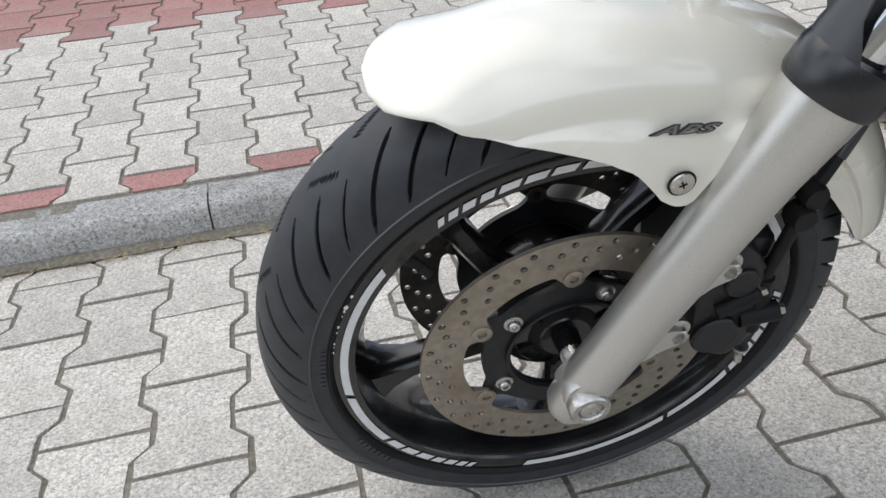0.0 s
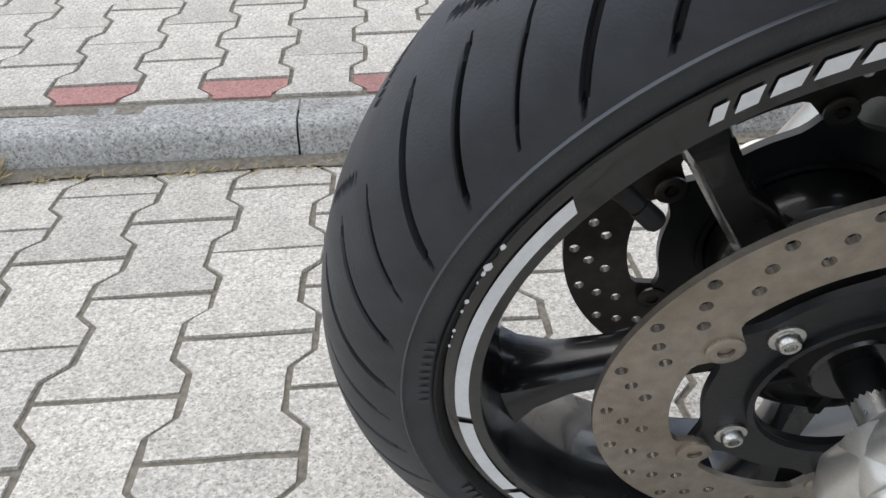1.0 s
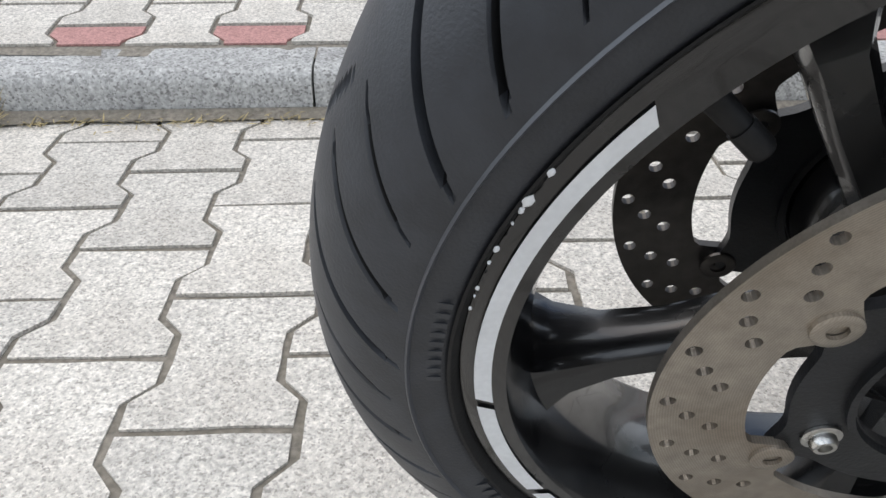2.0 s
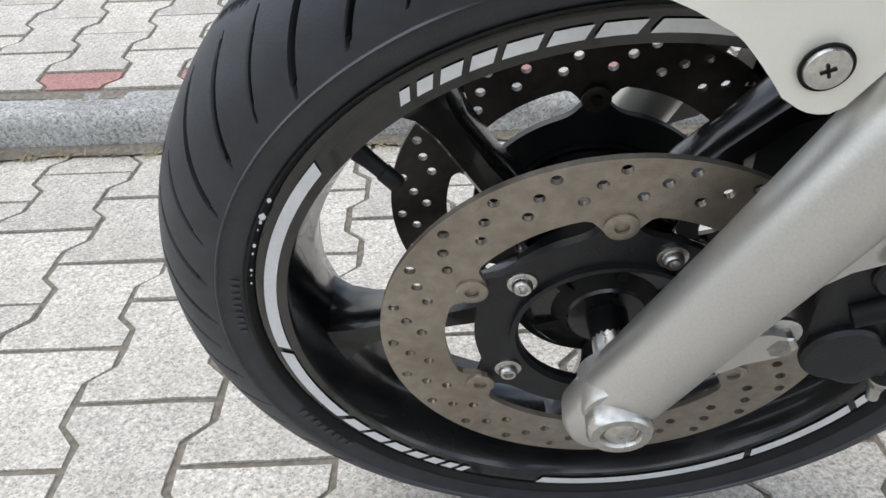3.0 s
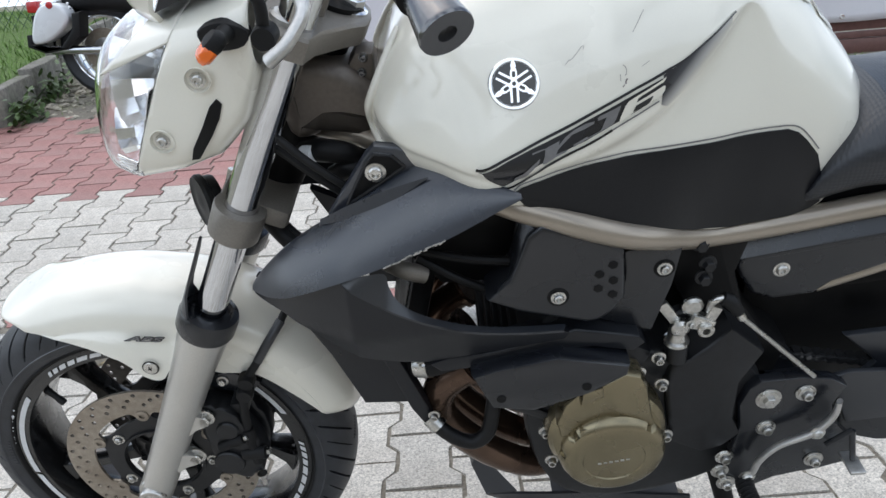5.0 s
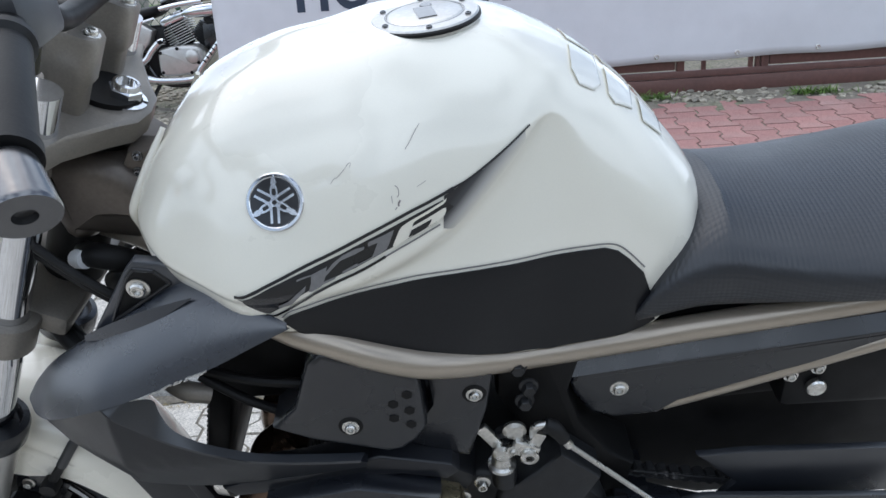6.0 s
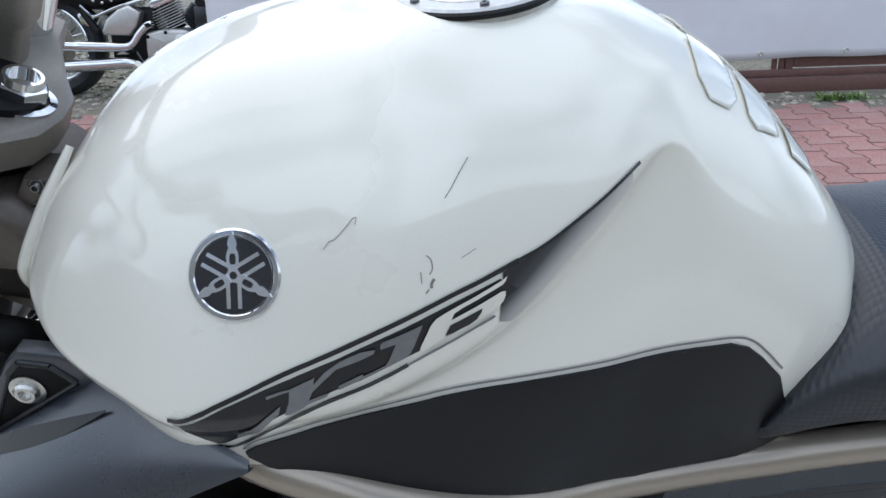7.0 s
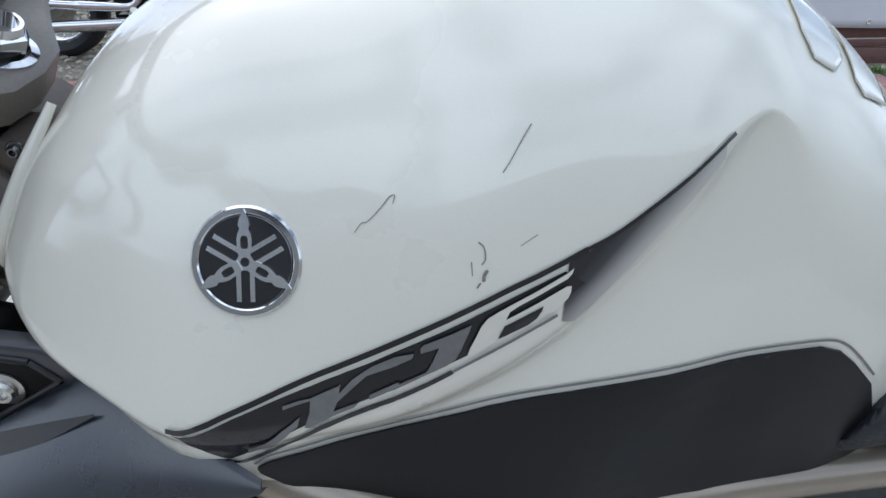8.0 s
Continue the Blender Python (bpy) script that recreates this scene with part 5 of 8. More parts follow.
# meter visor over the headlight
bm = BM()
rings = []
for u, hw, x, z in ((0, 0.085, 0.150, 1.012), (0.12, 0.098, 0.146, 1.030), (0.4, 0.100, 0.156, 1.068), (0.75, 0.092, 0.180, 1.115), (1.0, 0.075, 0.205, 1.150)):
    line = []
    for k in range(13):
        a = -1 + 2 * k / 12
        line.append((x + 0.055 * abs(a) ** 2.4, hw * a * 1.04, z - 0.010 * abs(a) ** 2))
    rings.append([Vector(p) for p in line] + [Vector((p[0] + 0.004, p[1] * 0.96, p[2] + 0.0015)) for p in reversed(line)])
loft(bm, rings)
visor = part("meter_visor", bm, WHITE, bike, "pearl white meter visor", 45)
bm = BM()
lathe(bm, [(0.0, 0.003), (0.009, 0.003), (0.0105, 0.0), (0.0, 0.0)], 20, along((0.206, -0.098, 1.054), (0.200, -0.130, 1.056)))
part("visor_screw", bm, STEEL, visor)
bm = BM()
rings = [[Vector((x + dx, y, z + dz)) for dx, dz in ((0, 0), (0.08, 0.03), (0.10, 0.10), (0.03, 0.05))] for x, y, z in ((0.205, -0.098, 1.018), (0.190, -0.05, 1.014), (0.185, 0.0, 1.012), (0.190, 0.05, 1.014), (0.205, 0.098, 1.018))]
loft(bm, rings)
part("meter_housing", bm, PLASTIC, bike, "black plastic meter housing")

# top yoke, risers, bars
TOPZ = 1.000
bm = BM()
ty = leg(TOPZ, 0)
outline = [(-0.032, -0.105), (-0.028, -0.138), (0.0, -0.143), (0.028, -0.138), (0.036, -0.105), (0.062, -0.055), (0.078, -0.030), (0.082, 0.0)]
full = outline + [(x, -y) for x, y in reversed(outline[:-1])]
low_r = [Vector((x, y, -0.014)) for x, y in full]
top_r = [Vector((x, y, 0.010)) for x, y in full]
top_i = [Vector((x * 0.93 + 0.001, y * 0.97, 0.013)) for x, y in full]
loft(bm, [low_r, top_r, top_i])
ym = Matrix.Translation((ty.x - 0.013, 0, ty.z - 0.010)) @ pose(0, 0, 0, 0, 26, 0)
bmesh.ops.transform(bm, matrix=ym, verts=bm.verts)
yoke = part("top_yoke", bm, TAUPE, bike, "taupe cast top yoke")
bm = BM()
nm = ym @ Matrix.Translation((0.052, 0, 0.012))
lathe(bm, [(0.0, 0.0), (0.024, 0.0), (0.024, 0.003), (0.019, 0.004)], 30, nm)
bolt(bm, nm, 0.0175, 0.016, flange=False)
lathe(bm, [(0.011, 0.016), (0.011, 0.021), (0.0135, 0.021), (0.0145, 0.016)], 24, nm)
part("stem_nut", bm, CHROME, yoke, "chrome steering stem nut")
for sgn in (-1, 1):
    bm = BM()
    cm = ym @ Matrix.Translation((0.0, 0.105 * sgn, 0.010))
    lathe(bm, [(0.0205, 0.0), (0.0205, 0.008), (0.017, 0.011), (0.0, 0.011)], 28, cm)
    bolt(bm, cm @ Matrix.Translation((0, 0, 0.010)), 0.009, 0.006, flange=False)
    part("fork_cap", bm, ALU, yoke, "aluminium fork cap")
    bm = BM()
    rm = ym @ Matrix.Translation((0.012, 0.048 * sgn, 0.012))
    rings = [[rm @ Vector((sx * math.copysign(abs(math.cos(a)) ** 0.5, math.cos(a)), sy * math.copysign(abs(math.sin(a)) ** 0.5, math.sin(a)), z)) for a in (2 * math.pi * k / 24 for k in range(24))] for sx, sy, z in ((0.020, 0.016, 0), (0.020, 0.016, 0.03), (0.024, 0.0185, 0.036), (0.025, 0.019, 0.078), (0.022, 0.017, 0.083))]
    loft(bm, rings)
    riser = part("bar_riser", bm, TAUPE, yoke, "taupe handlebar riser clamp")
    for dx in (-0.014, 0.014):
        bm = BM()
        bolt(bm, rm @ Matrix.Translation((dx, 0, 0.082)), 0.006, 0.006, "socket")
        part("clamp_bolt", bm, STEEL, riser)
bm = BM()
bar = [(0.492, -0.360, 1.104), (0.458, -0.27, 1.132), (0.425, -0.18, 1.128), (0.402, -0.09, 1.092), (0.393, 0.0, 1.085), (0.402, 0.09, 1.092), (0.425, 0.18, 1.128), (0.458, 0.27, 1.132), (0.492, 0.360, 1.104)]
tube(bm, bar, 0.011, 16)
hbar = part("handlebar", bm, DARK, bike, "black tubular handlebar")
for sgn in (-1, 1):
    a, b = Vector((0.502, 0.379 * sgn, 1.101)), Vector((0.456, 0.268 * sgn, 1.133))
    bm = BM()
    m = along(b, a)
    L = (a - b).length
    lathe(bm, [(0.013, 0.0), (0.020, 0.002), (0.020, 0.008), (0.0165, 0.012), (0.0165, L - 0.012), (0.0185, L - 0.010), (0.0185, L), (0.0, L)], 32, m)
    part("grip", bm, SOFT, hbar, "black rubber grip")
    bm = BM()
    m2 = along(a, a + Vector((0.42, 0.76 * sgn, -0.49)))
    lathe(bm, [(0.0135, 0.0), (0.0150, 0.003), (0.0195, 0.034), (0.0200, 0.036)], 36, m2)
    lathe(bm, [(0.0200, 0.036), (0.0195, 0.0385), (0.007, 0.0385), (0.006, 0.034), (0.0, 0.034)], 36, m2)
    part("bar_end", bm, GUNMETAL, hbar, "dark polished conical bar-end weight")
    bm = BM()
    block(bm, (-0.022, -0.030, -0.020), (0.022, 0.030, 0.024), 0.007, Matrix.Translation((0.436, 0.215 * sgn, 1.132)))
    part("switch_block", bm, PLASTIC, hbar, "black switch housing")
bm = BM()
tube(bm, [(0.385, -0.165, 1.105), (0.366, -0.19, 1.100), (0.372, -0.215, 1.078), (0.392, -0.245, 1.058), (0.378, -0.262, 1.034), (0.358, -0.262, 1.018)], [0.009, 0.009, 0.0085, 0.008, 0.0085, 0.0095], 14, flat=0.7)
part("clutch_lever", bm, ALU, hbar, "bare aluminium clutch lever")
bm = BM()
tube(bm, [(0.270, -0.10, 1.10), (0.305, -0.19, 1.090), (0.332, -0.20, 1.070), (0.343, -0.20, 1.050), (0.341, -0.195, 1.022)], 0.006, 12)
lathe(bm, [(0.0, 0.010), (0.011, 0.010), (0.012, 0.006), (0.012, -0.012), (0.0, -0.012)], 20, across(0.341, -0.196, 1.018))
part("clutch_cable", bm, SOFT, bike, "black clutch cable")

# ---- the white motorcycle: frame, tank, engine ----
from mathutils.bvhtree import BVHTree

TO_BODY = Matrix.Translation((0.2, 0, 0)) @ pose(0, 0, 0, 0, 0, 2.4) @ Matrix.Translation((-0.2, 0, 0))


def mpart(name, bm, material, parent=None, label="", smooth=35):
    bmesh.ops.transform(bm, matrix=TO_BODY, verts=bm.verts)
    return part(name, bm, material, parent or bike, label, smooth)


# tank: half profiles from the rail up to the ridge, one for each station
TANK = [
    (0.410, (0.872, 0.091), (0.879, 0.098), (0.897, 0.102), (0.915, 0.102), (0.945, 0.087), 0.962),
    (0.420, (0.850, 0.105), (0.858, 0.114), (0.878, 0.121), (0.900, 0.122), (0.950, 0.101), 0.983),
    (0.441, (0.834, 0.128), (0.842, 0.138), (0.862, 0.147), (0.886, 0.149), (0.955, 0.118), 1.000),
    (0.480, (0.823, 0.155), (0.838, 0.167), (0.854, 0.174), (0.876, 0.175), (0.960, 0.132), 1.016),
    (0.530, (0.812, 0.187), (0.826, 0.1955), (0.842, 0.1985), (0.868, 0.1965), (0.960, 0.140), 1.030),
    (0.600, (0.790, 0.188), (0.822, 0.1910), (0.842, 0.1925), (0.868, 0.1925), (0.965, 0.144), 1.039),
    (0.660, (0.776, 0.188), (0.818, 0.183), (0.852, 0.181), (0.884, 0.188), (0.972, 0.151), 1.044),
    (0.720, (0.750, 0.176), (0.822, 0.166), (0.874, 0.157), (0.907, 0.167), (0.990, 0.130), 1.0455),
    (0.780, (0.722, 0.146), (0.825, 0.149), (0.918, 0.129), (0.955, 0.135), (1.004, 0.102), 1.038),
    (0.822, (0.712, 0.130), (0.830, 0.134), (0.955, 0.106), (0.980, 0.101), (1.008, 0.072), 1.021),
    (0.862, (0.710, 0.120), (0.810, 0.126), (0.905, 0.110), (0.950, 0.091), (0.982, 0.060), 0.998),
    (0.905, (0.711, 0.112), (0.790, 0.116), (0.862, 0.106), (0.908, 0.088), (0.943, 0.058), 0.962),
    (0.942, (0.716, 0.098), (0.772, 0.104), (0.828, 0.098), (0.868, 0.082), (0.903, 0.054), 0.921),
    (0.972, (0.762, 0.088), (0.795, 0.090), (0.826, 0.080), (0.846, 0.068), (0.868, 0.048), 0.884),
    (0.988, (0.818, 0.050), (0.828, 0.052), (0.838, 0.048), (0.846, 0.042), (0.854, 0.030), 0.860),
]


def tank_half(row):
    x, *ctrl, zt = row
    pts = [Vector((0, y, z)) for z, y in ctrl] + [Vector((0, ctrl[-1][1] * 0.48, zt - (0.10 if 0.62 < x < 0.80 else 0.22) * (zt - ctrl[-1][0]))), Vector((0, 0, zt))]
    # the upper front of the tank rakes backwards
    rake = 0.5 * min(1.0, max(0.0, (0.60 - x) / 0.19))
    pts = [Vector((x + rake * max(0.0, p.z - 0.90), p.y, p.z)) for p in pts]
    return spline(pts, 7)


half_rows = [tank_half(r) for r in TANK]
cols = list(zip(*half_rows))
smooth_cols = [spline(c, 6) for c in cols]
rows = list(zip(*smooth_cols))
bm = BM()
rings = []
for r in rows:
    left = [Vector((p.x, -p.y, p.z)) for p in r]
    right = [Vector((p.x, max(p.y, 0), p.z)) for p in reversed(r[:-1])]
    rings.append(left + right)
loft(bm, rings)
bmesh.ops.recalc_face_normals(bm, faces=bm.faces)
bm.normal_update()
SKIN = BVHTree.FromBMesh(bm)
tank = mpart("fuel_tank", bm, WHITE, label="pearl white fuel tank with scratches", smooth=70)


def skin(x, z):
    for step in range(8):
        hit = SKIN.ray_cast(Vector((x, -0.6, z + 0.0015 * step)), Vector((0, 1, 0)))
        if hit[0] is not None:
            return hit[0].y, hit[1] if hit[1].y < 0 else -hit[1]
    return -0.1, Vector((0, -1, 0))


def skin_top(x, y):
    hit = SKIN.ray_cast(Vector((x, y, 1.4)), Vector((0, 0, -1)))
    if hit[0] is None:
        return 0.9, Vector((0, 0, 1))
    return hit[0].z, hit[1] if hit[1].z > 0 else -hit[1]


def sticker(name, outline, material, parent, lift=0.0006, cuts=2, label="", thick=0.0, from_top=False):
    """A flat sticker or pad laid onto the tank."""
    bm = BM()
    f = bm.faces.new([bm.verts.new((x, 0, z)) for x, z in outline])
    f.normal_update()
    bmesh.ops.triangulate(bm, faces=[f], ngon_method="EAR_CLIP")
    for _ in range(cuts + 2):
        coarse = [e for e in bm.edges if e.calc_length() > 0.005]
        if not coarse:
            break
        bmesh.ops.subdivide_edges(bm, edges=coarse, cuts=1)
        bmesh.ops.triangulate(bm, faces=[f for f in bm.faces if len(f.verts) > 3])
    for v in bm.verts:
        if from_top:
            z, nrm = skin_top(v.co.x, v.co.z)
            v.co = Vector((v.co.x, v.co.z, z)) + nrm * (lift + thick)
        else:
            y, nrm = skin(v.co.x, v.co.z)
            v.co = Vector((v.co.x, y, v.co.z)) + nrm * (lift + thick)
    if thick:
        ext = bmesh.ops.extrude_face_region(bm, geom=bm.faces[:])
        for v in ext["geom"]:
            if isinstance(v, bmesh.types.BMVert):
                if from_top:
                    v.co.z -= thick
                else:
                    v.co.y += thick
    return mpart(name, bm, material, parent, label, 60)


def band(points, width):
    """A thin strip outline along points in the side plane."""
    pts = spline([Vector((x, 0, z)) for x, z in points], 5)
    up, lo = [], []
    for i, p in enumerate(pts):
        t = (pts[min(i + 1, len(pts) - 1)] - pts[max(i - 1, 0)]).normalized()
        nrm = Vector((-t.z, 0, t.x))
        up.append((p.x + nrm.x * width / 2, p.z + nrm.z * width / 2))
        lo.append((p.x - nrm.x * width / 2, p.z - nrm.z * width / 2))
    return up + lo[::-1]


KNEE_TOP = [(0.5598, 0.8258), (0.5661, 0.8301), (0.5766, 0.8331), (0.5885, 0.8358), (0.6032, 0.8398), (0.6178, 0.8428), (0.6323, 0.8449), (0.6468, 0.8458), (0.6790, 0.8450), (0.7220, 0.8407), (0.7868, 0.8374), (0.8498, 0.8345), (0.8749, 0.8322), (0.8892, 0.8254), (0.9020, 0.8128), (0.9185, 0.7923)]
KNEE_LOW = [(0.928, 0.765), (0.934, 0.738), (0.938, 0.7200), (0.926, 0.7155), (0.90, 0.7122), (0.87, 0.7112), (0.82, 0.7135), (0.77, 0.7275), (0.72, 0.7510), (0.66, 0.7770), (0.60, 0.7910), (0.582, 0.7985), (0.570, 0.8055), (0.5605, 0.8200)]
sticker("knee_pad", KNEE_TOP + KNEE_LOW, KNEE, tank, 0.0010, 4, "matt black side pad", 0.0016)
sticker("pad_line", band([(0.5588, 0.8280), (0.5656, 0.8339), (0.5761, 0.8369), (0.5880, 0.8396), (0.6027, 0.8436), (0.6173, 0.8466), (0.6318, 0.8487), (0.6463, 0.8496), (0.6790, 0.8492), (0.7218, 0.8446), (0.7862, 0.8415), (0.8489, 0.8386), (0.8778, 0.8357), (0.8920, 0.8295), (0.9049, 0.8166), (0.9201, 0.7978)], 0.0016), GREY_INK, tank, 0.0010, 3)
UP_LINE = [(0.5198, 0.8566), (0.5251, 0.8561), (0.5321, 0.8578), (0.5425, 0.8618), (0.5511, 0.8653), (0.5651, 0.8702), (0.5792, 0.8755), (0.5932, 0.8807), (0.6074, 0.8861), (0.6215, 0.8923), (0.6355, 0.8990), (0.6492, 0.9054), (0.6627, 0.9111), (0.6761, 0.9161), (0.6895, 0.9207), (0.7030, 0.9246), (0.7166, 0.9290), (0.7275, 0.9330), (0.7440, 0.9394), (0.7713, 0.9547), (0.7860, 0.9635), (0.8004, 0.9719)]
LOW_LINE = [(0.5453, 0.8340), (0.5536, 0.8323), (0.5660, 0.8374), (0.5752, 0.8422), (0.5910, 0.8521), (0.6056, 0.8588), (0.6200, 0.8650), (0.6342, 0.8706), (0.6483, 0.8771), (0.6621, 0.8837), (0.6759, 0.8894), (0.6896, 0.8944), (0.7034, 0.8996), (0.7132, 0.9033)]
FIELD_TOP = [(0.5217, 0.8543), (0.5269, 0.8535), (0.5346, 0.8554), (0.5436, 0.8592), (0.5536, 0.8634), (0.5649, 0.8672), (0.5789, 0.8720), (0.5930, 0.8766), (0.6071, 0.8819), (0.6213, 0.8878), (0.6353, 0.8947), (0.6491, 0.9010), (0.6626, 0.9065), (0.6760, 0.9115), (0.6895, 0.9161), (0.7031, 0.9203), (0.7167, 0.9244)]
FIELD_LOW = [(0.5267, 0.8522), (0.5316, 0.8444), (0.5378, 0.8399), (0.5456, 0.8356), (0.5491, 0.8354), (0.5578, 0.8391), (0.5771, 0.8520), (0.5916, 0.8579), (0.6060, 0.8639), (0.6203, 0.8700), (0.6345, 0.8757), (0.6485, 0.8825), (0.6622, 0.8886), (0.6693, 0.8912), (0.6896, 0.8986), (0.7034, 0.9038), (0.7095, 0.9056)]
sticker("stripe", band(UP_LINE[:-4], 0.0028), INK, tank, 0.0013, 4, "black pinstripe")
sticker("stripe", band(UP_LINE[-5:], 0.0019), INK, tank, 0.0013, 4)
sticker("stripe", band(LOW_LINE[:10], 0.0026), INK, tank, 0.0013, 4)
sticker("stripe", band(LOW_LINE[9:], 0.0015), GREY_INK, tank, 0.0013, 4)
sticker("stripe_field", FIELD_TOP + [(0.7268, 0.9170)] + FIELD_LOW[::-1], INK, tank, 0.0011, 4, "black graphic band")
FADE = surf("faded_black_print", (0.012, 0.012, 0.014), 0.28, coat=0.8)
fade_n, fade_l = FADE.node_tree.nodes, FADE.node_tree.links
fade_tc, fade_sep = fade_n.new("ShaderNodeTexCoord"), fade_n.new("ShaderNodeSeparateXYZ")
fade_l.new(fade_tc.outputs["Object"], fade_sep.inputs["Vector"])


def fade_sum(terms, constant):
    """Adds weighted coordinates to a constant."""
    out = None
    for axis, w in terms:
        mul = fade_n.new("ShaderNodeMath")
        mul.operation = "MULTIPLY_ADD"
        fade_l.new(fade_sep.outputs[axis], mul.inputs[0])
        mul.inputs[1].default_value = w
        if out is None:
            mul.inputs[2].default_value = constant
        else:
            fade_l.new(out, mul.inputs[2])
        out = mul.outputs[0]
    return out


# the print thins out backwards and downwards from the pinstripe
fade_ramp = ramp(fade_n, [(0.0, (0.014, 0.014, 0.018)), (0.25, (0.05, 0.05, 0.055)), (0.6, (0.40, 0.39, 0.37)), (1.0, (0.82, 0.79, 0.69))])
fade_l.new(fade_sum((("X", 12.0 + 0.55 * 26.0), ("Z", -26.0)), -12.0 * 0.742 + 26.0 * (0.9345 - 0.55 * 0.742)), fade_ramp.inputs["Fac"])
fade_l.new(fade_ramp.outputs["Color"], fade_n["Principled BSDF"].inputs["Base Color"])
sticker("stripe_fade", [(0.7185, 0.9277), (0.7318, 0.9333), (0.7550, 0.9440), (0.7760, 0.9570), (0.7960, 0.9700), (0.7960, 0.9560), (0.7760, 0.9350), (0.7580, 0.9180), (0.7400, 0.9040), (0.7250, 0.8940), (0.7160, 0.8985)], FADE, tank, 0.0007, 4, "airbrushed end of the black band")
GLYPHS = [([(0.5581, 0.8409), (0.5593, 0.8463), (0.5699, 0.8503), (0.5776, 0.8559), (0.5867, 0.8621), (0.5852, 0.8576), (0.5785, 0.8522), (0.5703, 0.8453)], GREY_INK), ([(0.5788, 0.8665), (0.5789, 0.8682), (0.5870, 0.8703), (0.5926, 0.8711), (0.6068, 0.8769), (0.6080, 0.8781), (0.6069, 0.8732), (0.6140, 0.8805), (0.6240, 0.8874), (0.6352, 0.8927), (0.6443, 0.8947), (0.6434, 0.8922), (0.6350, 0.8880), (0.6210, 0.8825), (0.6059, 0.8690), (0.6035, 0.8643), (0.6164, 0.8690), (0.6140, 0.8663), (0.6031, 0.8619), (0.5914, 0.8563), (0.5887, 0.8565), (0.5918, 0.8640), (0.5925, 0.8700)], GREY_INK), ([(0.6217, 0.8706), (0.6219, 0.8730), (0.6290, 0.8764), (0.6363, 0.8801), (0.6368, 0.8790), (0.6499, 0.8851), (0.6528, 0.8903), (0.6562, 0.8973), (0.6475, 0.8947), (0.6476, 0.8973), (0.6490, 0.8990), (0.6625, 0.9039), (0.6714, 0.9071), (0.6700, 0.9034), (0.6664, 0.8955), (0.6636, 0.8908), (0.6595, 0.8880), (0.6485, 0.8834), (0.6345, 0.8766)], GREY_INK), ([(0.6693, 0.8924), (0.6705, 0.8958), (0.6727, 0.8995), (0.6760, 0.9058), (0.6792, 0.9093), (0.6841, 0.9115), (0.6895, 0.9136), (0.7031, 0.9183), (0.7168, 0.9236), (0.7203, 0.9257), (0.7193, 0.9231), (0.7171, 0.9211), (0.7031, 0.9158), (0.6936, 0.9125), (0.6895, 0.9105), (0.6876, 0.9069), (0.7032, 0.9122), (0.7169, 0.9175), (0.7192, 0.9174), (0.7190, 0.9146), (0.7177, 0.9117), (0.7144, 0.9086), (0.7089, 0.9063), (0.6896, 0.9001), (0.6732, 0.8926), (0.6710, 0.8918)], CREAM_INK)]
for pts, mt in GLYPHS:
    sticker("graphic", pts, mt, tank, 0.0026, 4)
sticker("graphic", [(0.6835, 0.8984), (0.6852, 0.9016), (0.6868, 0.9042), (0.7054, 0.9103), (0.7047, 0.9082), (0.7019, 0.9047), (0.6978, 0.9024)], INK, tank, 0.0032, 4)
# rolled front edge of the tank cover
for sgn in (-1, 1):
    bm = BM()
    tube(bm, [(x, y * sgn, z) for x, y, z in ((0.4475, 0.070, 0.972), (0.4310, 0.089, 0.943), (0.4165, 0.102, 0.915), (0.4090, 0.103, 0.897), (0.4090, 0.094, 0.873), (0.4190, 0.107, 0.849), (0.4405, 0.131, 0.833), (0.4795, 0.158, 0.822), (0.5300, 0.189, 0.8105))], [0.0026, 0.0048, 0.0056, 0.0056, 0.0054, 0.0054, 0.0052, 0.0046, 0.0030], 12)
    mpart("front_lip", bm, WHITE, tank)
# scratches
BARE = surf("scraped_paint", (0.24, 0.21, 0.20), 0.7, var=0.4, scale=300)
for line, w in (([(0.6181, 0.9464), (0.6215, 0.9505), (0.6248, 0.9518), (0.6317, 0.9584), (0.6350, 0.9620), (0.6375, 0.9630), (0.6366, 0.9597)], 0.0004), ([(0.6870, 0.9710), (0.6908, 0.9755), (0.6958, 0.9824), (0.7005, 0.9880)], 0.0005), ([(0.6951, 0.9397), (0.7033, 0.9434)], 0.0004), ([(0.6755, 0.9440), (0.6781, 0.9413), (0.6786, 0.9363), (0.6769, 0.9339)], 0.0006), ([(0.6795, 0.9311), (0.6779, 0.9287), (0.6778, 0.9262)], 0.0016), ([(0.6762, 0.9257), (0.6745, 0.9236)], 0.0008), ([(0.6721, 0.9358), (0.6725, 0.9294)], 0.0005)):
    if len(line) < 3:
        line = [line[0], ((line[0][0] + line[1][0]) / 2, (line[0][1] + line[1][1]) / 2), line[1]]
    sticker("scratch", band(line, w), BARE, tank, 0.0005, 1, "dark scratch in the paint")
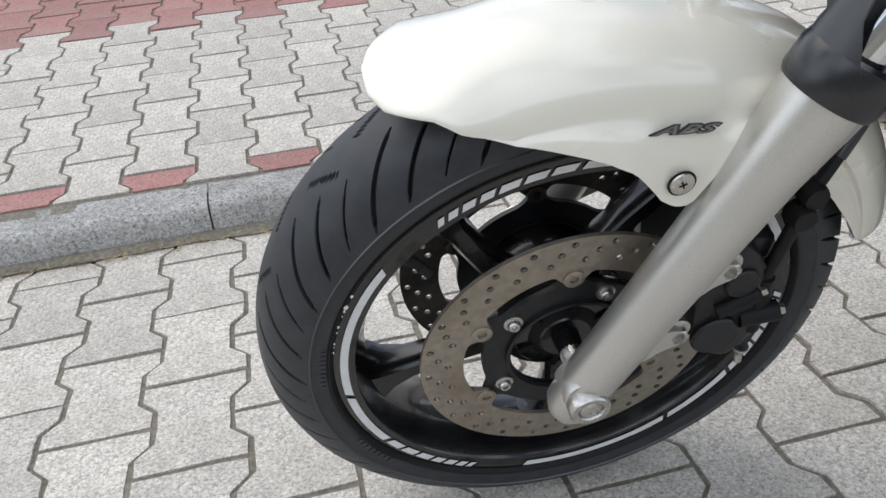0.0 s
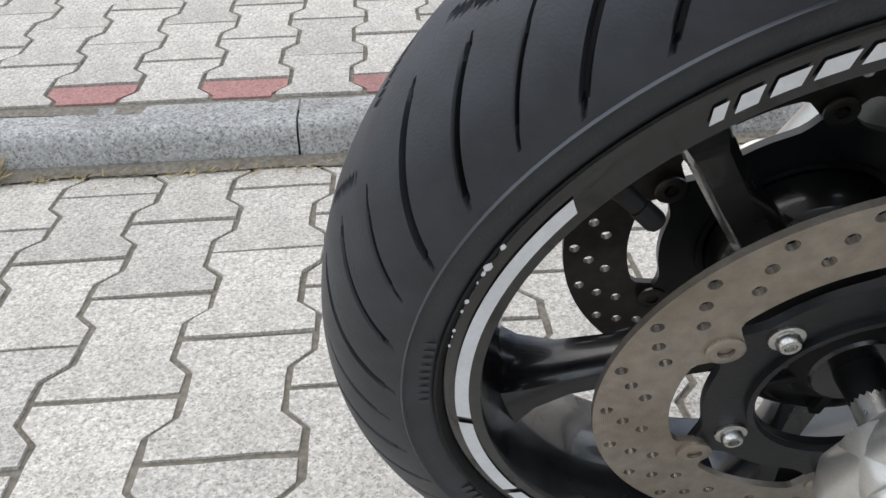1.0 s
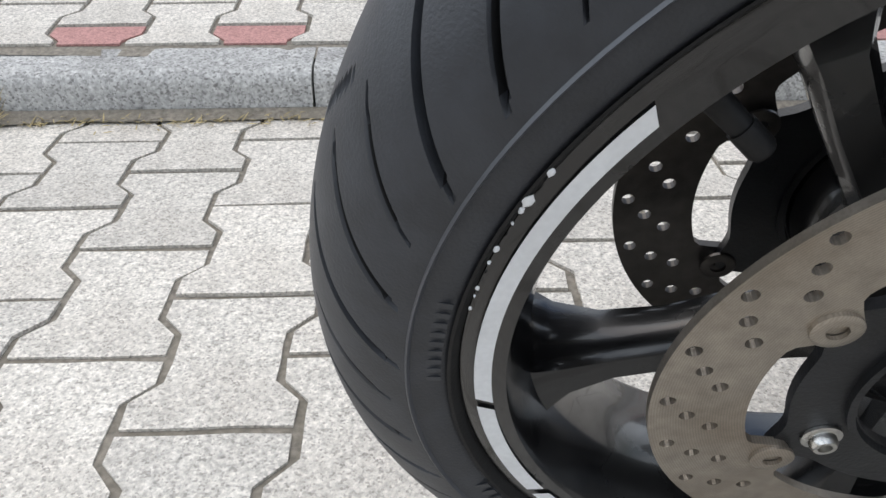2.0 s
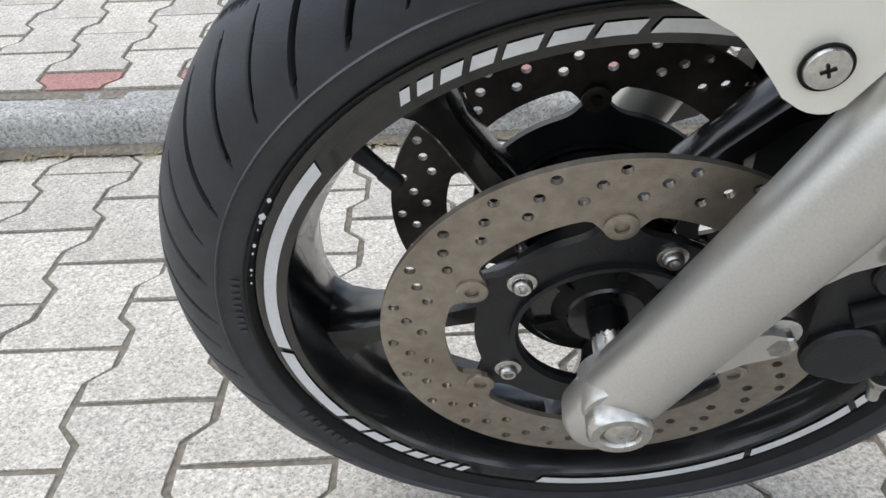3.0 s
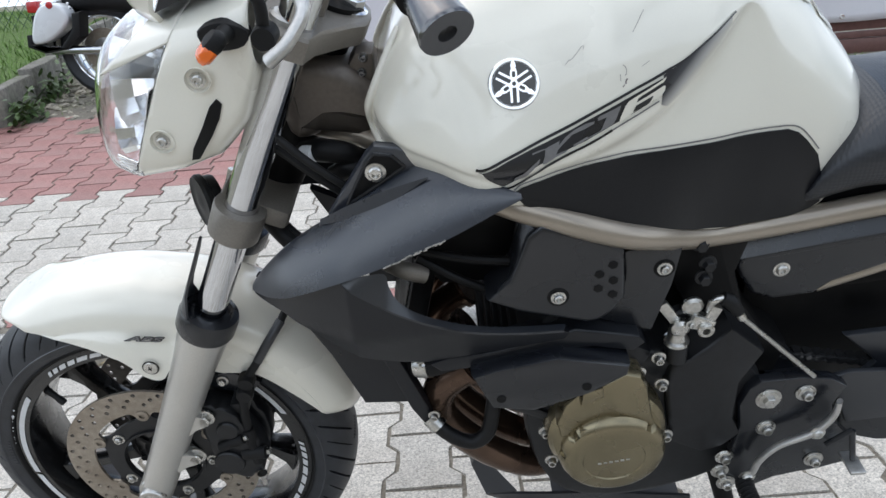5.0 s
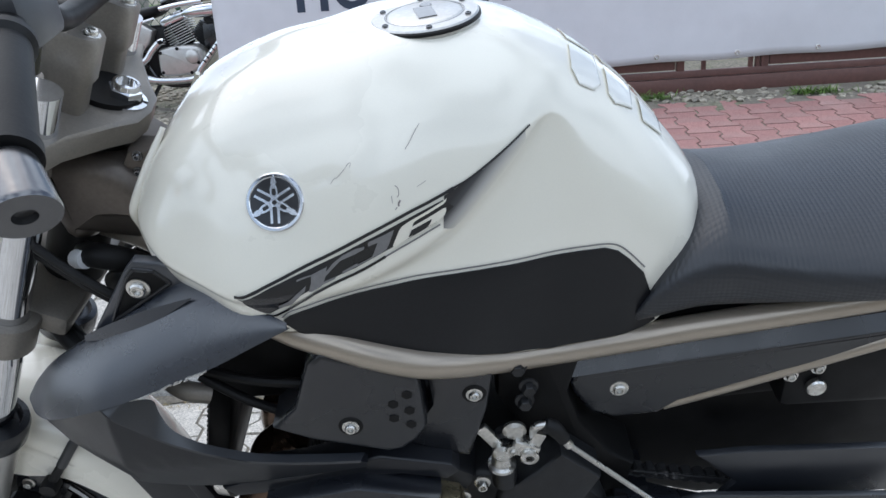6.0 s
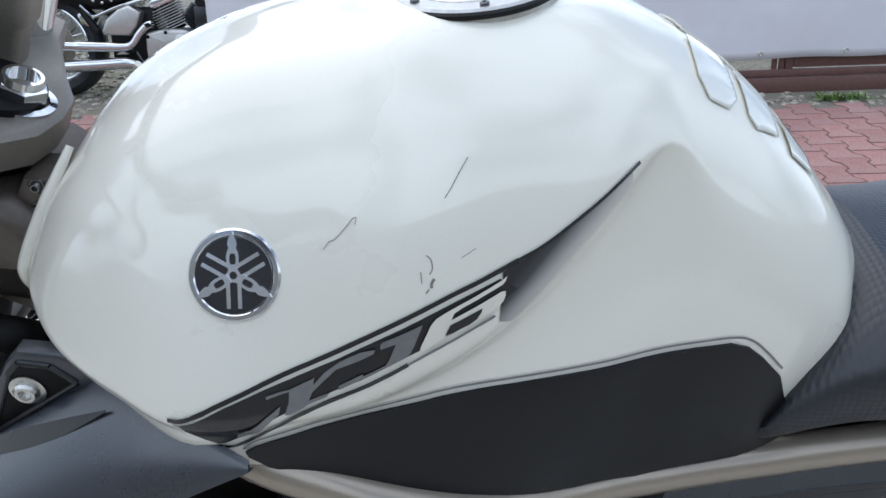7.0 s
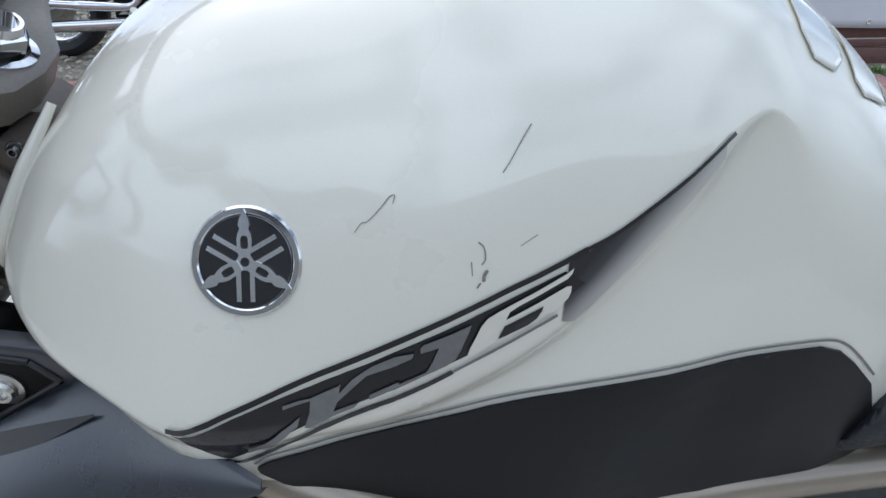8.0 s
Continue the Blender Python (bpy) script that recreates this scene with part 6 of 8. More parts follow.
# round badge
ey, en = skin(0.5655, 0.9325)
em = along((0.5655, ey, 0.9325), Vector((0.5655, ey, 0.9325)) + en) @ Matrix.Diagonal((0.78, 0.78, 1, 1))
bm = BM()
lathe(bm, [(0.0, 0.0), (0.0345, 0.0), (0.0345, 0.0015), (0.0330, 0.0030), (0.0300, 0.0030), (0.0285, 0.0020), (0.0, 0.0020)], 60, em @ Matrix.Translation((0, 0, -0.0012)))
badge = mpart("badge", bm, CHROME, tank, "round chrome and black tank badge")
bm = BM()
lathe(bm, [(0.0, 0.0014), (0.0283, 0.0014), (0.0283, 0.0)], 48, em)
mpart("badge_field", bm, INK, badge)
for k in range(3):
    rot = em @ pose(0, 0, 0, 0, 0, 120 * k + 90)
    for dy in (-0.0042, 0.0042):
        bm = BM()
        block(bm, (-0.0245, dy - 0.0015, 0.0014), (-0.005, dy + 0.0015, 0.0020), 0, rot)
        mpart("badge_bar", bm, SILVER, badge)
    prong = [(0.0036, 0.0036), (0.0080, 0.0044), (0.0138, 0.0047), (0.0174, 0.0040), (0.0203, 0.0026), (0.0225, 0.0036), (0.0261, 0.0029), (0.0325, 0)]
    slot = [(0.0082, 0.0016), (0.0098, 0.0023), (0.0142, 0.0023), (0.0160, 0.0015)]
    bm = flat_ring([pts + [(x, -y) for x, y in reversed(pts) if y > 0] for pts in (prong, slot)], 0.0005, rot @ Matrix.Translation((0, 0, 0.0021)))
    mpart("badge_prong", bm, SILVER, badge)
bm = BM()
lathe(bm, [(0.0028, 0.0014), (0.0028, 0.0022), (0.0052, 0.0022), (0.0052, 0.0014)], 24, em)
mpart("badge_ring", bm, SILVER, badge)
# filler cap
cm = along((0.7096, -0.011, 1.0445), (0.7096 - 0.058, -0.011 + 0.0146, 1.0445 + 1.0))
bm = BM()
lathe(bm, [(0.0, -0.008), (0.0535, -0.008), (0.0535, 0.0025), (0.0520, 0.0040), (0.0400, 0.0044), (0.0385, 0.0034), (0.0370, 0.0046), (0.0345, 0.0056), (0.0, 0.0058)], 64, cm @ Matrix.Translation((0, 0, -0.0015)))
cap = mpart("filler_cap", bm, ALU, tank, "satin silver filler cap ring with screws")
for k in range(6):
    bm = BM()
    q = cm @ pose(0.0463 * math.cos(radians(20 + 60 * k)), 0.0463 * math.sin(radians(20 + 60 * k)), 0.0026)
    bolt(bm, q, 0.0030, 0.0020, "socket", False)
    mpart("cap_screw", bm, GUNMETAL, cap)
bm = BM()
lathe(bm, [(0.0385, 0.0031), (0.0400, 0.0031)], 60, cm)
block(bm, (-0.014, -0.009, 0.0044), (0.020, 0.009, 0.0054), 0.0, cm @ pose(0, 0, 0, 0, 0, 25))
lathe(bm, [(0.0, 0.0056), (0.006, 0.0056), (0.0062, 0.0044)], 20, cm @ Matrix.Translation((-0.02, -0.004, 0)))
mpart("key_cover", bm, GREY_INK, cap, "grey key cover")
bm = BM()
lathe(bm, [(0.0535, -0.004), (0.0552, -0.003), (0.0552, -0.0005), (0.0535, 0.0008)], 64, cm)
mpart("cap_gasket", bm, SOFT, cap)
# clear pads on the rear of the tank
for pts in ([(0.846, -0.056), (0.852, -0.066), (0.868, -0.060), (0.876, -0.048), (0.876, -0.006), (0.850, -0.006)], [(0.884, -0.052), (0.890, -0.056), (0.910, -0.044), (0.914, -0.006), (0.886, -0.006)], [(0.921, -0.046), (0.944, -0.036), (0.946, -0.006), (0.922, -0.006)]):
    for sgn in (1, -1):
        o = [(x, y * sgn) for x, y in pts]
        sticker("clear_pad", o if sgn > 0 else o[::-1], FILM, tank, 0.0004, 2, "clear protective pad", 0.0018, True)

# main frame rails
for sgn in (-1, 1):
    b = BM()
    rail = [(0.330, 0.030, 0.850), (0.400, 0.060, 0.838), (0.470, 0.110, 0.823), (0.520, 0.158, 0.808), (0.560, 0.180, 0.797), (0.600, 0.189, 0.785), (0.640, 0.194, 0.771), (0.683, 0.191, 0.754), (0.720, 0.176, 0.738), (0.760, 0.151, 0.7175), (0.800, 0.131, 0.7040), (0.840, 0.120, 0.6990), (0.880, 0.113, 0.6985), (0.930, 0.108, 0.7010), (0.980, 0.106, 0.7070), (1.10, 0.105, 0.722), (1.27, 0.105, 0.746)]
    tube(b, [(x, (y - 0.002) * sgn, z - 0.002) for x, y, z in rail], 0.0152, 20)
    mpart("frame_rail", b, FRAME, label="champagne painted steel frame rail")
    b = BM()
    tube(b, [(0.960, 0.095 * sgn, 0.585), (1.05, 0.10 * sgn, 0.618), (1.16, 0.105 * sgn, 0.660), (1.27, 0.108 * sgn, 0.70)], 0.0105, 14)
    mpart("tail_rail", b, FRAME)
# head gusset plate
bm = BM()
plate(bm, smooth_outline([(0.300, 0.935), (0.345, 0.938), (0.385, 0.925), (0.43, 0.885), (0.52, 0.838), (0.52, 0.812), (0.45, 0.815), (0.405, 0.826), (0.385, 0.850), (0.355, 0.856), (0.335, 0.842), (0.305, 0.850)], 3), -0.066, 0.066, 0.020, segs=4)
mpart("head_gusset", bm, GUSSET, label="dark brown steering head gusset")
bm = BM()
plate(bm, [(0.372, 0.905), (0.395, 0.938), (0.415, 0.936), (0.412, 0.90)], -0.048, -0.010, 0.004)
mpart("tank_mount", bm, GUSSET)
for px, pz in ((0.404, 0.932), (0.400, 0.914)):
    bm = BM()
    bolt(bm, across(px, -0.048, pz), 0.0040, 0.005, "socket")
    mpart("mount_bolt", bm, GUNMETAL)
bm = BM()
tube(bm, [(0.318, -0.055, 0.822), (0.342, -0.085, 0.838), (0.372, -0.088, 0.832), (0.392, -0.070, 0.806)], 0.014, 12)
tube(bm, [(0.352, -0.080, 0.800), (0.376, -0.092, 0.815), (0.402, -0.090, 0.800)], 0.012, 12)
mpart("wiring_loom", bm, DARK, label="black taped wiring loom")
bm = BM()
tube(bm, [(0.322, -0.084, 0.834), (0.336, -0.092, 0.838)], 0.0105, 12)
mpart("connector", bm, STRIPE)

# shrouds
TOP = [(0.236, -0.130, 0.683), (0.262, -0.140, 0.716), (0.300, -0.149, 0.752), (0.361, -0.154, 0.789), (0.410, -0.150, 0.819), (0.450, -0.150, 0.840), (0.485, -0.166, 0.843), (0.525, -0.190, 0.836), (0.565, -0.213, 0.829)]
BOT = [(0.235, -0.131, 0.677), (0.262, -0.166, 0.690), (0.296, -0.192, 0.706), (0.354, -0.214, 0.735), (0.405, -0.217, 0.753), (0.450, -0.217, 0.771), (0.490, -0.217, 0.788), (0.530, -0.215, 0.808), (0.565, -0.215, 0.826)]
ts, bs = spline(TOP, 5), spline(BOT, 5)
for sgn in (-1, 1):
    bm = BM()
    rings = []
    for a, b in zip(ts, bs):
        w = (a - b).length
        ring = []
        for k in range(9):
            t = k / 8
            p = a.lerp(b, t)
            p = p + Vector((0, -0.05 * w * math.sin(math.pi * t) ** 0.9 * (0.7 + 0.6 * t), 0.07 * w * math.sin(math.pi * t)))
            ring.append(p)
        ring += [b + Vector((0.002, 0.006, -0.002)), b.lerp(a, 0.1) + Vector((0, 0.030 * min(1, w / 0.08), 0)), a + Vector((0, 0.020 * min(1, w / 0.08), -0.004)), a + Vector((0, 0.004, 0.0012))]
        rings.append([Vector((p.x, -p.y * sgn, p.z)) for p in ring])
    loft(bm, rings)
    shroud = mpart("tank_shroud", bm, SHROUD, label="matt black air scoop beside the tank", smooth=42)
    bm = BM()
    plate(bm, [(0.349, 0.786), (0.400, 0.858), (0.412, 0.870), (0.437, 0.866), (0.475, 0.848), (0.500, 0.836), (0.44, 0.812), (0.39, 0.790)], 0.150 * sgn, 0.138 * sgn, 0.004)
    mpart("shroud_tab", bm, SHROUD, shroud)
    bm = BM()
    loop = [(0.374, 0.800), (0.402, 0.852), (0.411, 0.861), (0.430, 0.857), (0.443, 0.842), (0.420, 0.828), (0.395, 0.812)]
    for p, q in zip(loop, loop[1:] + loop[:1]):
        tube(bm, [(p[0], 0.1505 * sgn, p[1]), (q[0], 0.1505 * sgn, q[1])], 0.0022, 8)
    mpart("tab_rim", bm, SATIN, shroud)
    bm = BM()
    plate(bm, loop, 0.1512 * sgn, 0.149 * sgn, 0.0)
    mpart("tab_recess", bm, DARK, shroud)
    bm = BM()
    rings = []
    for t in range(13):
        u = t / 12
        p = Vector((0.340, 0.152 * sgn, 0.782)).lerp(Vector((0.468, 0.172 * sgn, 0.838)), u)
        h = 0.0075 * math.sin(math.pi * min(1, u * 0.9 + 0.1)) + 0.0008
        rings.append([p + Vector((0, 0.6 * h * sgn, h)), p + Vector((0, 1.2 * h * sgn, -h)), p + Vector((0, -h * sgn, -h))])
    loft(bm, rings)
    mpart("shroud_ridge", bm, SHROUD, shroud)
    if sgn < 0:
        bm = BM()
        bolt(bm, across(0.4105, -0.1515, 0.8385), 0.0082, 0.006, "socket")
        mpart("shroud_screw", bm, STEEL, shroud, "large steel socket screw")
    # scuffed lower edge
    if sgn < 0:
        for k in range(26):
            t = 0.52 + 0.20 * k / 25 + random.uniform(-0.004, 0.004)
            p = bs[int(t * (len(bs) - 1))].lerp(bs[min(int(t * (len(bs) - 1)) + 1, len(bs) - 1)], (t * (len(bs) - 1)) % 1)
            b = BM()
            block(b, (-random.uniform(0.0005, 0.0028), -0.0009, -0.0005), (random.uniform(0.0005, 0.0028), 0.0009, 0.0005), 0, Matrix.Translation(p + Vector((0, -0.0014, random.uniform(-0.0004, 0.002)))) @ pose(0, 0, 0, 0, -24, 0))
            mpart("scuff", b, ALU, shroud)

    # side wing below
    def wing_y(x, z):
        front = min(1.0, max(0.0, (x - 0.235) / 0.13))
        return (-(front ** 0.8) * 0.086 + 0.40 * max(0.0, 0.655 - z) + 0.10 * max(0.0, z - 0.70)) * -sgn

    bm = BM()
    ledge_out = [(0.3552, 0.7348), (0.3700, 0.7230), (0.3872, 0.7099), (0.4167, 0.6879), (0.4350, 0.6775), (0.4538, 0.6680), (0.4985, 0.6504), (0.5575, 0.6385), (0.6106, 0.6360)]
    ledge_in = [(0.3552, 0.7352), (0.3816, 0.7310), (0.4083, 0.7300), (0.4123, 0.7106), (0.4240, 0.6861), (0.4537, 0.6643), (0.5060, 0.6440), (0.5597, 0.6335), (0.6140, 0.6310)]
    wing = [(0.238, 0.675), (0.268, 0.690), (0.300, 0.706)] + ledge_out + [(0.617, 0.632), (0.613, 0.619), (0.570, 0.610), (0.517, 0.599), (0.480, 0.592), (0.447, 0.587), (0.415, 0.592), (0.380, 0.604), (0.350, 0.620), (0.310, 0.645), (0.275, 0.664)]
    plate(bm, wing, 0.130 * sgn, 0.118 * sgn, 0.0, shape=wing_y, cuts=3)
    mpart("side_wing", bm, MOULDING_SHADED, shroud, smooth=30)
    bm = BM()
    rings = []
    for (ox, oz), (ix, iz) in zip(ledge_out, ledge_in):
        y = 0.130 * sgn + wing_y(ox, oz)
        depth = (0.016 if ix < 0.42 else 0.010) * min(1.0, (ox - 0.350) / 0.03)
        inner, iz = y - depth * sgn, iz + 0.7 * (0.021 - depth) * min(1.0, (ox - 0.350) / 0.03)
        rings.append([Vector((ox, y + 0.0006 * sgn, oz - 0.0015)), Vector((ox, y, oz + 0.0012)), Vector((ix, inner, iz)), Vector((ix, inner, iz - 0.006)), Vector((ox, y - 0.010 * sgn, oz - 0.006))])
    loft(bm, [list(r) for r in zip(*(spline(c, 4) for c in zip(*rings)))])
    # the paler black paints in the sky light on this upward ledge
    mpart("wing_edge", bm, PLASTIC, shroud, "ledge along the side wing, coloured paler for the sky light", 25)
    # radiator side cover
    bm = BM()
    plate(bm, [(0.276, 0.668), (0.312, 0.648), (0.352, 0.622), (0.392, 0.600), (0.405, 0.560), (0.432, 0.478), (0.350, 0.484), (0.318, 0.576)], 0.150 * sgn, 0.128 * sgn, 0.005)
    mpart("radiator_cover", bm, MOULDING_SHADED, shroud)
    bm = BM()
    plate(bm, [(0.372, 0.610), (0.394, 0.602), (0.448, 0.440), (0.432, 0.436), (0.412, 0.476)], 0.158 * sgn, 0.140 * sgn, 0.004)
    mpart("radiator_cover_edge", bm, MOULDING_SHADED, shroud)
    # long lower trim and engine side box
    bm = BM()
    plate(bm, [(0.446, 0.584), (0.470, 0.592), (0.531, 0.597), (0.590, 0.612), (0.628, 0.622), (0.706, 0.603), (0.714, 0.592), (0.700, 0.580), (0.650, 0.592), (0.601, 0.592), (0.492, 0.572), (0.460, 0.570)], 0.192 * sgn, 0.150 * sgn, 0.004)
    mpart("lower_trim", bm, MOULDING_SHADED, shroud)
    bm = BM()
    plate(bm, [(0.497, 0.578), (0.530, 0.588), (0.602, 0.600), (0.692, 0.578), (0.690, 0.562), (0.642, 0.534), (0.573, 0.512), (0.520, 0.522)], 0.217 * sgn, 0.160 * sgn, 0.009)
    box = mpart("engine_side_box", bm, SATIN, shroud, "satin black engine side cover")
    for hx, hz in ((0.532, 0.541), (0.638, 0.551)):
        bm = BM()
        lathe(bm, [(0.0, 0.0008), (0.0058, 0.0008), (0.0062, -0.001)], 20, across(hx, 0.2172 * sgn, hz) if sgn < 0 else across(hx, 0.2166, hz))
        mpart("box_hole", bm, DARK, box)

# radiator
bm = BM()
block(bm, (-0.014, -0.125, -0.11), (0.014, 0.125, 0.11), 0.006, Matrix.Translation((0.425, 0, 0.575)) @ pose(0, 0, 0, 0, 14, 0))
rad = mpart("radiator", bm, DARK, label="black radiator with fine fins")
for k in range(26):
    bm = BM()
    block(bm, (-0.0165, -0.115, -0.0012), (-0.0130, 0.115, 0.0012), 0, Matrix.Translation((0.425, 0, 0.575)) @ pose(0, 0, 0, 0, 14, 0) @ Matrix.Translation((0, 0, -0.10 + 0.0080 * k)))
    mpart("radiator_fin", bm, BLOCK, rad)

# air box covers
for sgn in (-1, 1):
    bm = BM()
    plate(bm, [(0.522, 0.682), (0.550, 0.708), (0.571, 0.768), (0.587, 0.783), (0.640, 0.762), (0.680, 0.741), (0.684, 0.674), (0.672, 0.654), (0.656, 0.641), (0.640, 0.638), (0.560, 0.662)], 0.201 * sgn, 0.150 * sgn, 0.0075, segs=3)
    cov = mpart("air_box_cover", bm, SATIN, label="satin black side cover with air holes")
    if sgn < 0:
        for hx, hz in ((0.667, 0.722), (0.652, 0.710), (0.668, 0.700), (0.651, 0.690), (0.668, 0.680)):
            bm = BM()
            lathe(bm, [(0.0, 0.0006), (0.0058, 0.0006), (0.0064, -0.001)], 6, across(hx, -0.2012, hz) @ pose(0, 0, 0, 0, 0, 20))
            mpart("air_hole", bm, DARK, cov, smooth=0)
        for q, yy in (((0.605, 0.682), -0.2015), ((0.735, 0.688), -0.1705)):
            bm = BM()
            lathe(bm, [(0.0, 0.0004), (0.0125, 0.0004), (0.0132, -0.001)], 28, across(q[0], yy, q[1]))
            mpart("screw_cup", bm, DARK, cov)
            bm = BM()
            bolt(bm, across(q[0], yy - 0.0005, q[1]), 0.0062, 0.006, "socket")
            mpart("cover_screw", bm, STEEL, cov, "steel socket screw")
    bm = BM()
    plate(bm, [(0.686, 0.716), (0.720, 0.722), (0.757, 0.720), (0.748, 0.662), (0.727, 0.590), (0.700, 0.600), (0.655, 0.618), (0.645, 0.634), (0.660, 0.640), (0.676, 0.652), (0.689, 0.674)], 0.170 * sgn, 0.130 * sgn, 0.006)
    mpart("air_box_cover_rear", bm, SATIN, cov)
    bm = BM()
    plate(bm, [(0.46, 0.735), (0.52, 0.75), (0.575, 0.775), (0.56, 0.70), (0.53, 0.655), (0.47, 0.655), (0.435, 0.70)], 0.125 * sgn, 0.085 * sgn, 0.008)
    tube(bm, [(0.43, 0.150 * sgn, 0.735), (0.50, 0.165 * sgn, 0.722), (0.575, 0.165 * sgn, 0.710)], 0.006, 10)
    tube(bm, [(0.445, 0.155 * sgn, 0.722), (0.49, 0.165 * sgn, 0.695), (0.535, 0.165 * sgn, 0.668)], 0.0055, 10)
    mpart("intake_duct", bm, DARK, cov)
bm = BM()
tube(bm, [(0.405, -0.150, 0.718), (0.43, -0.165, 0.712), (0.452, -0.16, 0.700)], 0.011, 12)
mpart("hose_joint", bm, TAUPE)

# engine
bm = BM()
em2 = Matrix.Translation((0.612, 0, 0.505)) @ pose(0, 0, 0, 0, 30, 0)
block(bm, (-0.075, -0.165, -0.07), (0.085, 0.165, 0.10), 0.010, em2)
engine = mpart("engine", bm, BLOCK, label="black four-cylinder engine with gold side covers")
for k in range(5):
    bm = BM()
    block(bm, (-0.085, -0.170, -0.055 + 0.02 * k), (0.095, 0.170, -0.047 + 0.02 * k), 0.002, em2)
    mpart("cooling_fin", bm, BLOCK, engine)
bm = BM()
plate(bm, smooth_outline([(0.575, 0.49), (0.70, 0.53), (0.80, 0.53), (0.885, 0.48), (0.895, 0.36), (0.85, 0.29), (0.72, 0.25), (0.62, 0.27), (0.575, 0.36)], 3), -0.152, 0.152, 0.014)
mpart("crankcase", bm, BLOCK, engine)
for x, z in ((0.592, 0.425), (0.600, 0.366), (0.7586, 0.3996), (0.7364, 0.4636), (0.7327, 0.3632), (0.7143, 0.5217), (0.7383, 0.5448), (0.7453, 0.4981)):
    bm = BM()
    bolt(bm, across(x, -0.168, z), 0.0066, 0.011, "socket")
    mpart("case_bolt", bm, STEEL, engine)
bm = BM()
m = across(0.672, -0.150, 0.430)
lathe(bm, [(0.0, -0.02), (0.0815, -0.02), (0.0820, 0.022), (0.0790, 0.036), (0.0720, 0.044), (0.0, 0.046)], 64, m)
cover = mpart("generator_cover", bm, GOLD, engine, "champagne gold generator cover with notched rim", 28)
bm = BM()
m = across(0.679, -0.190, 0.404) @ pose(0, 0, 0, 3, 0, 0)
face = []
for k in range(96):
    a = 360 * k / 96
    dip = max(math.exp(-(((a - n + 180) % 360 - 180) / 2.6) ** 2) for n in (8, 48, 140, 172, 212, 252, 290, 330))
    face.append((a, 0.0715 - 0.0095 * dip))
rings = []
for dr, h in ((0.004, -0.012), (0.001, 0.004), (-0.001, 0.010), (-0.006, 0.0165), (-0.012, 0.0190), (-0.026, 0.0195)):
    rings.append([m @ Vector(((r + dr) * math.cos(radians(a)), (r + dr) * math.sin(radians(a)), h)) if h < 0.0165 else m @ Vector(((0.0715 + dr) * math.cos(radians(a)), (0.0715 + dr) * math.sin(radians(a)), h)) for a, r in face])
for r, h in ((0.0425, 0.0195), (0.0410, 0.0178), (0.0, 0.0178)):
    rings.append([m @ Vector((max(r, 0.0005) * math.cos(radians(a)), max(r, 0.0005) * math.sin(radians(a)), h)) for a, _ in face])
loft(bm, rings)
mpart("cover_face", bm, GOLD, cover, smooth=30)
bm = BM()
plate(bm, [(0.603, 0.470), (0.614, 0.500), (0.633, 0.522), (0.663, 0.536), (0.690, 0.548), (0.711, 0.541), (0.719, 0.525), (0.728, 0.476), (0.734, 0.450), (0.705, 0.452), (0.678, 0.462), (0.668, 0.474), (0.637, 0.462), (0.624, 0.440), (0.608, 0.440)], -0.200, -0.150, 0.008)
mpart("cover_neck", bm, GOLD, cover, smooth=28)
bm = BM()
plate(bm, [(0.618, 0.428), (0.634, 0.460), (0.668, 0.474), (0.680, 0.462), (0.672, 0.440), (0.640, 0.420)], -0.207, -0.180, 0.006)
mpart("cover_step", bm, GOLD, cover, smooth=28)
bm = BM()
plate(bm, [(0.632, 0.512), (0.634, 0.534), (0.660, 0.542), (0.661, 0.524)], -0.213, -0.180, 0.004)
mpart("cover_boss", bm, GOLD, cover, smooth=28)
for k, h in enumerate((0.003, 0.0022, 0.0030, 0.0022, 0.0034, 0.0022)):
    bm = BM()
    block(bm, (-0.0024, -h / 2, 0.0), (0.0024, h / 2, 0.0006), 0, m @ Matrix.Translation((-0.019 + 0.0076 * k, -0.008 + 0.001 * k, 0.0178)))
    mpart("raised_mark", bm, ALU, cover)

# sprocket cover, shift linkage
bm = BM()
plate(bm, [(0.752, 0.490), (0.760, 0.520), (0.780, 0.534), (0.803, 0.549), (0.830, 0.580), (0.878, 0.535), (0.852, 0.4825), (0.852, 0.415), (0.866, 0.385), (0.842, 0.360), (0.812, 0.352), (0.768, 0.378), (0.760, 0.430)], -0.166, -0.12, 0.007)
mpart("sprocket_cover", bm, BLOCK, engine, "matt black front sprocket cover")
bm = BM()
lathe(bm, [(0.0, 0.0), (0.017, 0.0), (0.017, 0.012), (0.013, 0.015), (0.0, 0.015)], 26, across(0.770, -0.140, 0.590))
lathe(bm, [(0.0, 0.0), (0.0145, 0.0), (0.0150, 0.030), (0.0, 0.030)], 24, Matrix.Translation((0.765, -0.156, 0.5295)))
mpart("clutch_boss", bm, BLOCK, engine)
bm = BM()
block(bm, (-0.007, -0.004, -0.026), (0.007, 0.004, 0.026), 0.002, Matrix.Translation((0.7535, -0.158, 0.603)) @ pose(0, 0, 0, 0, -34, 0))
lathe(bm, [(0.0, 0.0), (0.012, 0.0), (0.012, 0.008), (0.008, 0.011), (0.0, 0.011)], 22, across(0.7635, -0.160, 0.5890))
lathe(bm, [(0.0, 0.0), (0.0165, 0.0), (0.0165, 0.004), (0.0125, 0.006), (0.0115, 0.018), (0.0, 0.018)], 24, Matrix.Translation((0.7625, -0.158, 0.5600)))
mpart("clutch_arm", bm, STEEL, engine, "zinc plated clutch arm")
bm = BM()
